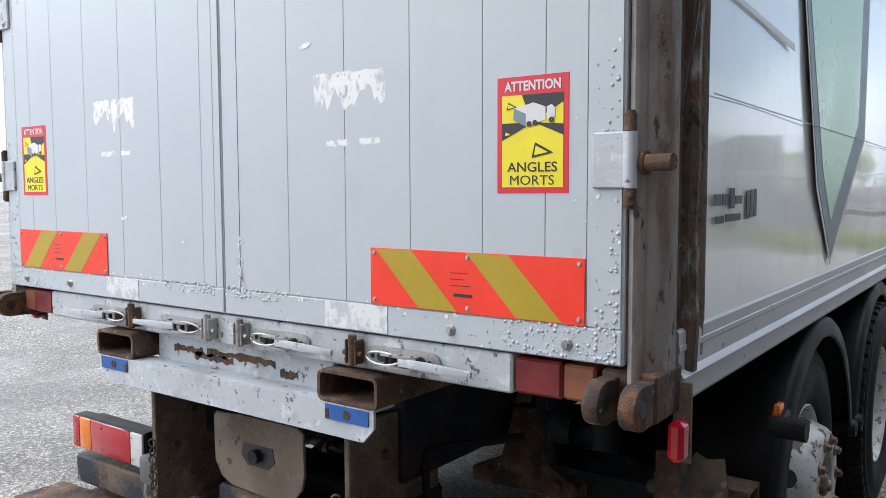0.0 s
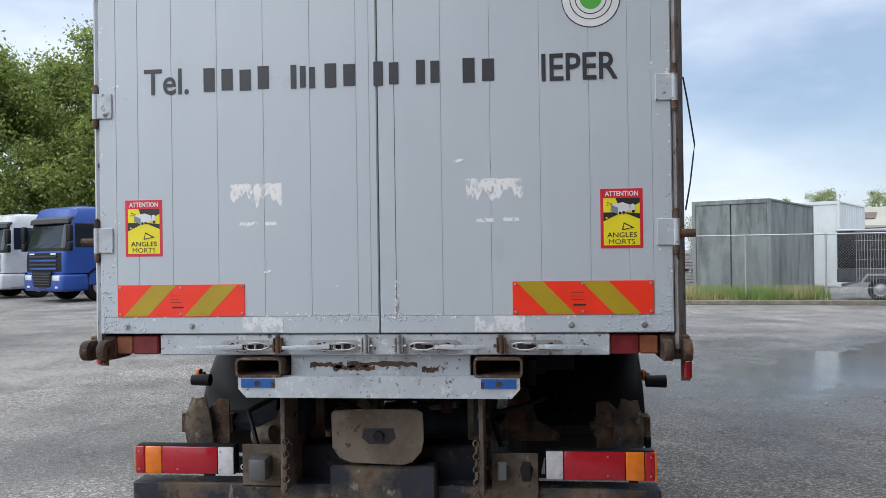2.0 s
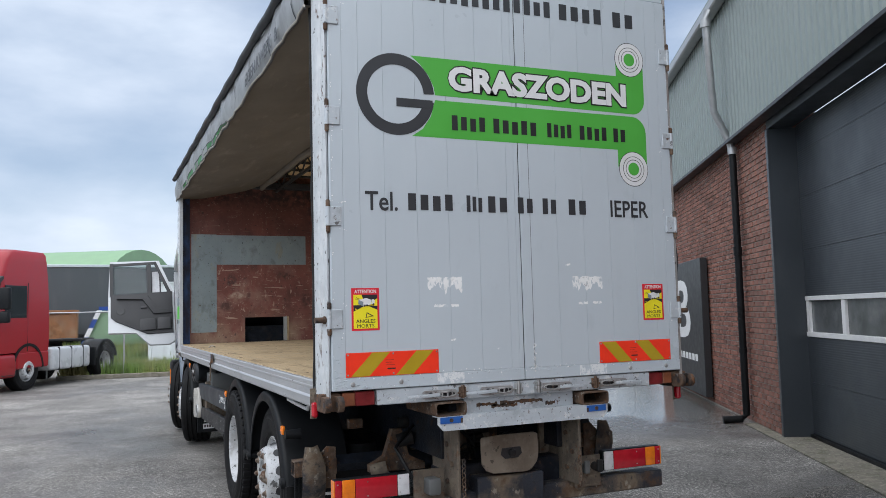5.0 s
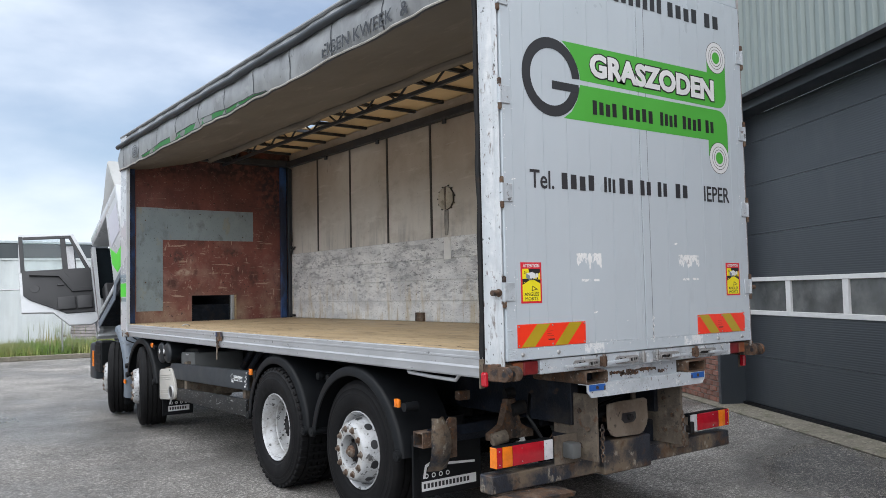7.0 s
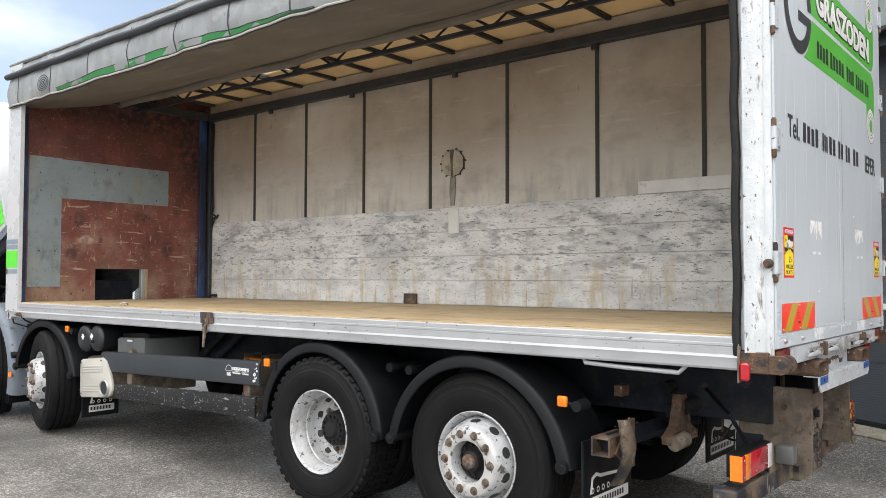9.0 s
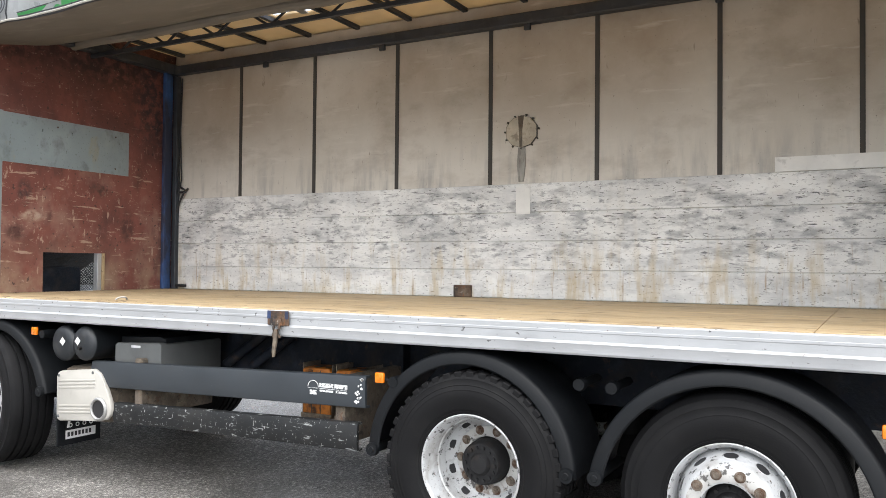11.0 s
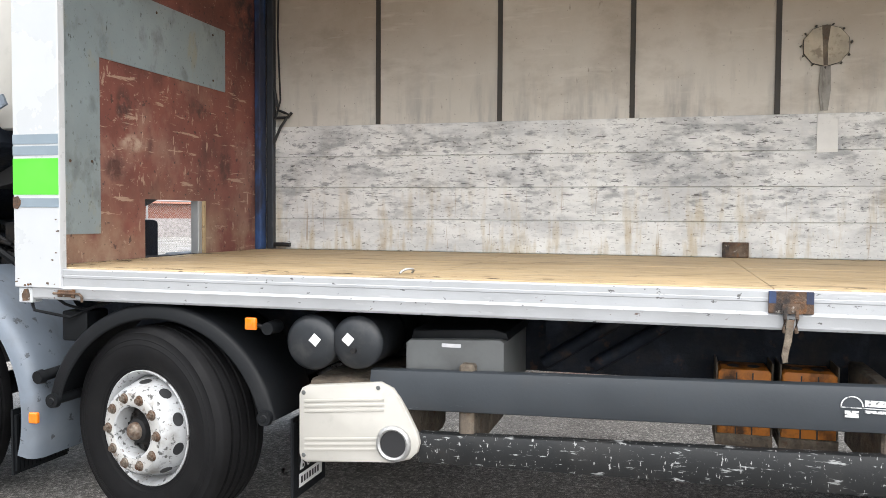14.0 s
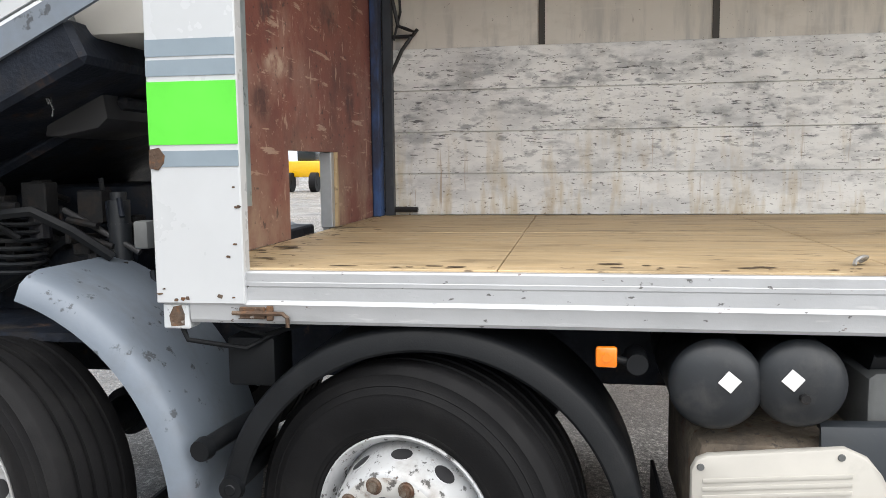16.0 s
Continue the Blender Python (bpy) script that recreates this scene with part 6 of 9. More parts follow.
# ---- mudguards ----
def mudguard(y, side, r, cz, a0, x0=0.80, x1=1.245):
    """A moulded arch with a rolled outer lip and a round stay cap near each end."""
    bm = bmesh.new()
    m = spin(0, y, cz, side)
    ring(bm, [(x0, r), (x1 - 0.03, r), (x1 - 0.012, r - 0.004), (x1, r - 0.018), (x1 + 0.004, r - 0.070), (x1 - 0.002, r - 0.078), (x1 - 0.010, r - 0.072), (x1 - 0.018, r - 0.024), (x0, r - 0.012), (x0, r)], 48, m, a0, 180 - a0)
    guard_ob = part("mudguard", bm, M_PLASTIC, truck, "black plastic mudguard arch", 40)
    for a in (a0 + 2, 178 - a0):
        c = m @ Vector(((r - 0.042) * math.cos(radians(a)), (r - 0.042) * math.sin(radians(a)), 0))
        bm = bmesh.new()
        rod(bm, (side * 0.82, c.y, c.z), (side * (x1 - 0.005), c.y, c.z), 0.026)
        rod(bm, (side * (x1 - 0.004), c.y, c.z), (side * (x1 + 0.022), c.y, c.z), 0.040, 0.036, 18)
        rod(bm, (side * (x1 + 0.0221), c.y, c.z), (side * (x1 + 0.026), c.y, c.z), 0.018, 0.015, 14)
        part("stay_cap", bm, M_PLASTIC, guard_ob, "black stay tube with a round cap")


for yy, rr, cz, a0 in ((1.745, 0.680, 0.450, 8), (3.095, 0.618, 0.522, 1), (7.222, 0.658, 0.495, 11)):
    for side in (-1, 1):
        mudguard(yy, side, rr, cz, a0)
for y, z in ((2.50, 0.99), (2.33, 0.985)):
    bm = bmesh.new()
    rod(bm, (-0.82, y, z), (-1.10, y, z), 0.024)
    rod(bm, (-1.10, y, z), (-1.135, y, z), 0.036, 0.030, 16)
    part("mudguard_bracket", bm, M_PLASTIC, truck, "black tube with plastic cap")


def side_marker(x, y, z):
    mk = part("side_marker", B((x - 0.012, x + 0.01, y - 0.03, y + 0.03, z - 0.03, z + 0.03), bevel=0.008, seg=2), M_LAMPORANGE, truck, "orange side marker lamp")
    bm = bmesh.new()
    rod(bm, (x - 0.012, y, z), (x - 0.016, y, z), 0.012)
    part("lens", bm, M_LAMPORANGE, mk)
    bm = bmesh.new()
    rod(bm, (x + 0.10, y - 0.085, z - 0.02), (x - 0.004, y - 0.085, z - 0.02), 0.034, 0.030, 18)
    rod(bm, (x + 0.02, y + 0.02, z), (x + 0.02, y - 0.07, z - 0.02), 0.012)
    part("bracket_cap", bm, M_PLASTIC, truck, "black plastic bracket cap")


for x, y, z in ((-1.250, 6.693, 1.078), (-1.246, 3.629, 0.956), (-1.246, 1.114, 0.916), (1.240, 1.114, 0.916)):
    side_marker(x, y, z)


# ---- side guard, tanks, silencer ----
def guard(a, b, mat, label):
    """A rolled side rail between two ends of (y, x, bottom, top)."""
    bm = bmesh.new()
    ends = []
    for y, x, z0, z1 in (a, b):
        h = z1 - z0
        prof = [(x + 0.05, z1), (x + 0.010, z1), (x + 0.002, z1 - 0.004), (x, z1 - 0.012), (x - 0.006, z1 - 0.22 * h), (x - 0.008, z1 - 0.5 * h), (x - 0.006, z0 + 0.22 * h), (x, z0 + 0.012), (x + 0.002, z0 + 0.004), (x + 0.010, z0), (x + 0.05, z0), (x + 0.05, z0 + 0.012), (x + 0.014, z0 + 0.016), (x + 0.014, z1 - 0.016), (x + 0.05, z1 - 0.012)]
        ends.append([bm.verts.new((px, y, pz)) for px, pz in prof])
    n = len(ends[0])
    for i in range(n):
        bm.faces.new((ends[0][i], ends[0][(i + 1) % n], ends[1][(i + 1) % n], ends[1][i]))
    bm.faces.new(ends[0]), bm.faces.new(ends[1])
    return part("side_guard", bm, mat, truck, label, 30)


upper = guard((3.738, -1.228, 0.769, 0.954), (6.107, -1.205, 0.706, 0.888), M_GUARD, "anthracite aluminium side guard rail with worn sticker")
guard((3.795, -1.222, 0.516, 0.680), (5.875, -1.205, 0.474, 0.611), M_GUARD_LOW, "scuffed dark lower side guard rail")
M_WORNSTICK = surface("worn_white_sticker", (0.62, 0.63, 0.63), 0.5, 0, 0.05, 9, layers=(((0.032, 0.038, 0.045), 60, 0.54, 0.58, (1, 1, 1), 0.9, 0.5),))
for y0, y1, z0, z1 in ((3.86, 3.95, 0.868, 0.892), (3.96, 4.06, 0.868, 0.892), (3.86, 3.94, 0.842, 0.853), (3.96, 4.06, 0.842, 0.853), (3.862, 4.145, 0.859, 0.862)):
    part("print_bar", B((-1.2375, -1.2325, y0, y1, z0, z1)), M_WORNSTICK, upper, "worn white sticker bar", 0)
bm = bmesh.new()
ring(bm, [(0, 0.036), (0, 0.041)], 24, spin(-1.2376, 4.105, 0.866, -1), 0, 180)
part("print_ring", bm, M_WORNSTICK, upper, "worn white emblem arc", 0)
part("print_bar", B((-1.2375, -1.2325, 4.08, 4.13, 0.822, 0.848)), M_WORNSTICK, upper, "worn white emblem box", 0)
r = random.Random(9)
for k in range(16):
    y, z, q = 3.755 + 0.045 * r.random(), 0.80 + 0.14 * r.random(), 0.003 + 0.008 * r.random()
    bm = bmesh.new()
    prism(bm, [(y + q * (0.5 + r.random()) * math.cos(a), z + q * (0.5 + r.random()) * math.sin(a)) for a in (0, 1.1, 2.2, 3.1, 4.2, 5.3)], "x", -1.2372, -1.2335)
    part("paint_chip", bm, M_WHITEV, upper, "", 0)
for y in (3.95, 5.66):
    part("guard_bracket", B((-1.185, -0.5, y - 0.035, y + 0.035, 0.53, 0.93), bevel=0.01), M_MUDSTEEL, truck, "dusty guard bracket")
for y, tr, tz in ((6.392, 0.128, 1.000), (6.168, 0.122, 1.010)):
    bm = bmesh.new()
    ring(bm, [(-0.62, 0.0005), (-0.60, 0.09), (-0.57, tr - 0.002), (-0.012, tr), (-0.009, tr + 0.002), (-0.004, tr + 0.001), (0.008, tr - 0.006), (0.020, tr - 0.022), (0.030, 0.07), (0.034, 0.03), (0.035, 0.0005)], 40, spin(-1.222, y, tz, -1))
    tank = part("air_tank", bm, M_TANK, truck, "dark grey compressed air tank", 50)
    part("label", moved(B((-0.022, 0.022, -0.022, 0.022, -0.0005, 0.0015)), spin(-1.2545, y - 0.03 + 0.06 * (y < 6.3), tz + 0.018, -1) @ pose(0, 0, 0.0045, 0, 0, 40)), M_WHITEV, tank, "white square label", 0)
    bm = bmesh.new()
    ring(bm, [(-0.3, tr + 0.003), (-0.34, tr + 0.003)], 32, spin(-1.212, y, tz, -1))
    part("tank_strap", bm, M_PLASTIC, tank)
    if y < 6.3:
        bm = bmesh.new()
        rod(bm, (-1.25, y - 0.0, tz - 0.03), (-1.276, y - 0.0, tz - 0.03), 0.013, seg=10)
        part("valve", bm, M_HUB, tank, "small drain valve")
# silencer with cream heat shield
shield_line = [(6.455, 0.475), (6.445, 0.448), (6.42, 0.434), (5.98, 0.474), (5.91, 0.492), (5.872, 0.528), (5.862, 0.57), (5.875, 0.62), (5.955, 0.765), (5.99, 0.810), (6.05, 0.836), (6.41, 0.800), (6.44, 0.786), (6.455, 0.755)]
bm = bmesh.new()
prism(bm, shield_line, "x", -1.235, -1.20, 0.010)
shield = part("silencer_shield", bm, M_CREAM, truck, "cream pressed-steel silencer heat shield", 40)
for k in range(6):
    za = (0.755 - 0.024 * k) if k < 3 else (0.575 - 0.024 * (k - 3))
    bm = bmesh.new()
    prism(bm, [(6.425, za - 0.036), (6.03, za - 0.002), (6.03, za + 0.011), (6.425, za - 0.023)], "x", -1.2395, -1.2345, 0.0025)
    part("shield_rib", bm, M_CREAM, shield)
for y, z in ((6.43, 0.765), (6.43, 0.47), (6.06, 0.81), (6.02, 0.50)):
    bm = bmesh.new()
    rod(bm, (-1.2345, y, z), (-1.239, y, z), 0.011, 0.009, 12)
    part("screw", bm, M_BATTERY, shield, "grey screw head")
part("silencer", B((-1.195, -0.5, 5.93, 6.44, 0.45, 0.83), bevel=0.05, seg=2), M_MUDSTEEL, truck, "dirty brown silencer body")
bm = bmesh.new()
ring(bm, [(-0.14, 0.060), (0.010, 0.062), (0.016, 0.070), (0.012, 0.080), (0.0, 0.084), (-0.03, 0.084)], 32, spin(-1.238, 5.985, 0.560, -1))
part("exhaust_outlet", bm, M_CHROME, truck, "bright exhaust outlet", 50)
bm = bmesh.new()
rod(bm, (-1.2340, 5.985, 0.560), (-1.2420, 5.985, 0.560), 0.0612, seg=28)
part("exhaust_inside", bm, M_BLACK, truck, "", 0)
bm = bmesh.new()
prism(bm, [(5.50, 0.76), (5.965, 0.76), (5.965, 1.005), (5.945, 1.022), (5.52, 1.040), (5.50, 1.025)], "x", -1.13, -0.55, 0.012)
battery = part("battery_box", bm, M_BATTERY, truck, "grey plastic battery cover")
bm = bmesh.new()
prism(bm, [(5.49, 1.036), (5.95, 1.020), (5.94, 1.065), (5.56, 1.078), (5.50, 1.070)], "x", -1.09, -0.54, 0.008)
part("battery_lid", bm, M_PLASTIC, battery, "dark ribbed lid")
part("battery_label", B((-1.1335, -1.1305, 5.70, 5.79, 0.995, 1.012)), M_LAMPWHITE, battery, "bright clip", 0)
for y in (4.455, 4.18):
    bm = bmesh.new()
    prism(bm, [(y - 0.115, 0.57), (y + 0.115, 0.57), (y + 0.115, 0.885), (y + 0.10, 0.90), (y - 0.10, 0.90), (y - 0.115, 0.885)], "x", -0.75, -0.52, 0.008)
    ch = part("wheel_chock", bm, M_CHOCK, truck, "grimy orange wheel chock")
    for k in (-1, 1):
        part("chock_slot", B((-0.7525, -0.7495, y + 0.035 * k - 0.003, y + 0.035 * k + 0.003, 0.60, 0.885)), M_BLACK, ch, "", 0)
        bm = bmesh.new()
        prism(bm, [(y + 0.045 * k + 0.028 * math.cos(q), -0.66 + 0.040 * math.sin(q)) for q in [i * 0.785 for i in range(8)]], "z", 0.9002, 0.9015)
        moved(bm, Matrix(((0, 1, 0, 0), (1, 0, 0, 0), (0, 0, 1, 0), (0, 0, 0, 1))))
        part("chock_hole", bm, M_BLACK, ch, "", 0)
    part("chock_rack", B((-0.756, -0.51, y - 0.124, y + 0.124, 0.545, 0.60), (-0.74, -0.51, y - 0.124, y - 0.116, 0.60, 0.93), (-0.74, -0.51, y + 0.116, y + 0.124, 0.60, 0.93), bevel=0.003), M_MUDSTEEL, truck, "dirty steel rack round a chock")
for y in (4.9, 5.15):
    bm = bmesh.new()
    rod(bm, (-0.6, y + 0.25, 0.85), (-0.62, y - 0.2, 1.14), 0.035)
    part("pipe", bm, M_CHASSIS, truck)
part("side_box", B((-0.55, -0.47, 3.9, 5.4, 0.80, 1.10)), M_CHASSIS, truck)


# ---- mud flaps ----
def mud_flap(y, x0, x1, z0, z1, ribs=True):
    fl = part("mud_flap", B((x0, x1, y - 0.006, y + 0.006, z0, z1), bevel=0.003), M_PLASTIC, truck, "black rubber mud flap with a pale dealer strip")
    strip = part("strip", B((x0 + 0.07, x1 - 0.05, y - 0.009, y - 0.0065, z0 + 0.045, z0 + 0.11)), M_WHITEV, fl, "white print strip", 0)
    for k in range(int((x1 - x0 - 0.16) / 0.031)):
        a = x0 + 0.085 + 0.031 * k
        part("bar", B((a, a + 0.020, y - 0.0095, y - 0.009, z0 + 0.062, z0 + 0.095)), M_TRIM, strip, "dark print bar", 0)
    emblem = [(x0 + 0.08, z0 + 0.13), (x0 + 0.10, z0 + 0.22), (x0 + 0.15, z0 + 0.24), (x0 + 0.20, z0 + 0.225), (x1 - 0.06, z0 + 0.20), (x1 - 0.06, z0 + 0.185), (x0 + 0.20, z0 + 0.205), (x0 + 0.15, z0 + 0.22), (x0 + 0.115, z0 + 0.205), (x0 + 0.10, z0 + 0.13)]
    bm = bmesh.new()
    prism(bm, emblem, "y", y - 0.009, y - 0.0065)
    part("print", bm, M_WHITEV, fl, "white emblem outline", 0)
    for k in range(4):
        bm = bmesh.new()
        ring(bm, [(0.0, 0.010), (0.0, 0.017)], 14, Matrix(((1, 0, 0, x0 + 0.11 + 0.06 * k), (0, 0, 1, y - 0.0085), (0, 1, 0, z0 + 0.145), (0, 0, 0, 1))))
        part("print", bm, M_WHITEV, fl, "white ring", 0)
    for k in range(6):
        part("rib", B((x0 + 0.006 + 0.009 * k, x0 + 0.011 + 0.009 * k, y - 0.010, y - 0.0062, z0 + 0.02, z1 - 0.02)), M_PLASTIC, fl, "", 0)
    return fl


mud_flap(1.03, -1.19, -0.60, 0.27, 0.70)
mud_flap(1.03, 0.60, 1.19, 0.27, 0.70)
mud_flap(6.52, -1.18, -0.80, 0.22, 0.62)
bm = bmesh.new()
box(bm, -1.2, -0.8, 8.13, 8.142, 0.2, 0.55)
ribbed = part("mud_flap", bm, M_PLASTIC, truck, "ribbed black rubber mud flap")
for k in range(14):
    part("rib", B((-1.19 + 0.028 * k, -1.172 + 0.028 * k, 8.115, 8.13, 0.22, 0.52)), M_PLASTIC, ribbed)

# ---- rear sill, latches, tubes and bar ----
part("rear_sill", B((-0.945, 0.955, 0.004, 0.09, 1.165, 1.252), bevel=0.005), M_SILL, truck, "scuffed silver-grey rear sill")
part("sill_back", B((-1.2, 1.2, 0.095, 0.14, 1.17, 1.25)), M_CHASSIS, truck)
part("sill_panel", B((-0.385, 0.385, 0.05, 0.10, 1.072, 1.163), bevel=0.004), M_SILL, truck, "flaking grey panel between the tubes")
for k, (a, b, z) in enumerate(((-0.30, -0.16, 1.118), (-0.14, 0.16, 1.122), (0.18, 0.25, 1.10), (-0.20, -0.02, 1.105))):
    bm = bmesh.new()
    r = random.Random(k + 11)
    n = 14
    up = [(a + (b - a) * i / n, z + 0.004 + 0.012 * r.random()) for i in range(n + 1)]
    dn = [(a + (b - a) * i / n, z - 0.004 - 0.012 * r.random()) for i in range(n, -1, -1)]
    prism(bm, up + dn, "y", 0.0485, 0.0499)
    part("rust_patch", bm, M_RUST, truck, "", 0)
for sx in (-1, 1):
    bm = bmesh.new()
    shell = []
    for w, h, r in ((0.100, 0.0415, 0.020), (0.0905, 0.032, 0.012)):
        loop = [(sx * 0.502 + qx * (w - r) + r * math.cos(math.radians(q + d)), 1.1165 + qz * (h - r) + r * math.sin(math.radians(q + d))) for qx, qz, q in ((1, 1, 0), (-1, 1, 90), (-1, -1, 180), (1, -1, 270)) for d in (0, 30, 60, 90)]
        shell.append([[bm.verts.new((x, y, z)) for x, z in loop] for y in (-0.03, 0.45)])
    (oa, ob), (ia, ib) = shell
    for k in range(16):
        n = (k + 1) % 16
        for f in ((oa[k], oa[n], ob[n], ob[k]), (ia[n], ia[k], ib[k], ib[n]), (oa[n], oa[k], ia[k], ia[n]), (ob[k], ob[n], ib[n], ib[k])):
            bm.faces.new(f)
    part("lift_tube", bm, M_RUST, truck, "rusty square steel tube, open at the rear")
    rf = part("reflector", B((sx * 0.432, sx * 0.575, -0.0335, -0.0305, 1.034, 1.072)), M_BLUEREF, truck, "chipped blue reflector", 0)
    bm = bmesh.new()
    prism(bm, [(sx * 0.505 + 0.014 * math.cos(a), 1.052 + 0.013 * math.sin(a)) for a in (0, 1, 2, 2.8, 3.9, 5.2)], "y", -0.0345, -0.0336)
    part("rust_spot", bm, M_RUST, rf, "rusty hole", 0)
    part("bare_edge", B((sx * 0.432, sx * 0.445, -0.0342, -0.0336, 1.034, 1.060)), M_RUST, rf, "rusted corner", 0)
bm = bmesh.new()
prism(bm, [(-0.59, 1.070), (0.59, 1.070), (0.59, 1.030), (0.555, 0.992), (-0.555, 0.992), (-0.59, 1.030)], "y", -0.030, -0.022)
prism(bm, [(-0.59, 1.0702), (0.59, 1.0702), (0.59, 1.0762), (-0.59, 1.0762)], "y", -0.030, 0.05)
part("rear_bar", bm, M_SILL, truck, "dented silver-grey bar")


for x, d in ((-0.56, 1), (-0.185, 1), (0.235, -1), (0.655, -1)):
    def oval(w, h, y0, y1):
        bm = bmesh.new()
        prism(bm, arc(x + w - h, 1.205, h, -90, 90, 8) + arc(x - w + h, 1.205, h, 90, 270, 8), "y", y0, y1)
        return bm
    lt = part("latch", oval(0.114, 0.024, -0.004, 0.0036), M_CHROME, truck, "galvanised lever latch with rust spots", 0)
    part("recess", oval(0.075, 0.013, -0.0048, -0.0041), M_TRIM, lt, "dark recess", 0)
    bm = bmesh.new()
    loop = [(x + d * (0.045 + 0.052 * math.cos(k * math.pi / 12)), -0.016 - 0.006 * math.sin(k * math.pi / 12) ** 2, 1.205 + 0.015 * math.sin(k * math.pi / 12)) for k in range(25)]
    sweep(bm, loop, 0.0035, 6)
    part("bail", bm, M_CHROME, lt, "bent wire bail")
    for z in (1.1885, 1.2155):
        bm = bmesh.new()
        prism(bm, [(x - 0.052, -0.005), (x - 0.046, -0.026), (x + 0.03, -0.032), (x + 0.055, -0.018), (x + 0.058, -0.005)], "z", z - 0.0025, z + 0.0025)
        part("cheek_plate", bm, M_CHROME, lt)
    for q in (-0.035, 0.008, 0.042):
        bm = bmesh.new()
        rod(bm, (x + q, -0.018, 1.183), (x + q, -0.018, 1.222), 0.0055, seg=8)
        part("pin", bm, M_RUST if q < 0 else M_CHROME, lt)
    for q in (-0.085, -0.068, 0.088):
        bm = bmesh.new()
        rod(bm, (x + q * d, -0.0055, 1.205), (x + q * d, -0.003, 1.205), 0.007, seg=10)
        part("hole", bm, M_BLACK, lt)
    bm = bmesh.new()
    prism(bm, [(x - d * 0.01, 1.194), (x - d * 0.01, 1.214), (x - d * 0.12, 1.211), (x - d * 0.215, 1.207), (x - d * 0.215, 1.193), (x - d * 0.12, 1.192)], "y", -0.030, -0.021, 0.002)
    part("lever", bm, M_SILL, lt, "pale painted lever")
    bm = bmesh.new()
    box(bm, x + d * 0.122, x + d * 0.128, -0.030, 0.003, 1.180, 1.240, 0.002)
    box(bm, x + d * 0.152, x + d * 0.158, -0.030, 0.003, 1.180, 1.240, 0.002)
    rod(bm, (x + d * 0.14, -0.020, 1.176), (x + d * 0.14, -0.020, 1.252), 0.011, seg=12)
    rod(bm, (x + d * 0.11, -0.018, 1.206), (x + d * 0.17, -0.018, 1.206), 0.007, seg=8)
    part("keeper", bm, M_RUST if abs(x) > 0.5 else M_CHROME, lt)
for sx in (-1, 1):
    lo, hi = (0.957, 1.147)
    bl = part("sill_lamp", B((sx * lo, sx * (lo + 0.115), 0.01, 0.07, 1.168, 1.247), bevel=0.006), M_LAMPDUST, truck, "dusty red lamp in the rear sill")
    part("lens", B((sx * (lo + 0.1155), sx * hi, 0.012, 0.07, 1.17, 1.245), bevel=0.006), M_LAMPDUST2, bl, "dusty orange lens")
    bm = bmesh.new()
    box(bm, sx * 1.155, sx * 1.272, 0.02, 0.16, 1.145, 1.245, 0.006)
    for xx in (1.176, 1.250):
        prism(bm, [(0.02, 1.147), (0.02, 1.232)] + arc(-0.036, 1.1895, 0.0425, 90, 270, 10), "x", sx * xx - 0.017, sx * xx + 0.017, 0.003)
    br = part("hinge_bracket", bm, M_RUST, truck, "heavy rusty hinge bracket with two lugs")
    for xx in (1.176, 1.250):
        bm = bmesh.new()
        rod(bm, (sx * xx - 0.0182, -0.036, 1.1895), (sx * xx + 0.0182, -0.036, 1.1895), 0.016, seg=14)
        part("bore", bm, M_BLACK, br)
    oz = 1.11 if sx < 0 else 1.05
    part("outline_lamp", B((sx * 1.262, sx * 1.296, 0.10, 0.145, oz, oz + 0.085), bevel=0.01), M_LAMPRED, truck, "small red outline lamp in a rubber arm")
    part("lamp_arm", B((sx * 1.258, sx * 1.298, 0.1455, 0.152, oz - 0.01, oz + 0.16), bevel=0.002), M_MUDSTEEL, truck)

# ---- rear underside ----
part("rear_beam", B((-1.18, 1.18, 0.20, 0.32, 0.455, 0.565), bevel=0.008), M_BEAM, truck, "scraped muddy underrun beam")
bm = bmesh.new()
prism(bm, [(-1.15, 0.05), (-0.75, 0.02), (-0.70, 0.30), (-0.95, 0.36), (-1.15, 0.30)], "z", 0.40, 0.412)
part("step_plate", bm, M_RUST, truck, "bent rusty step plate")
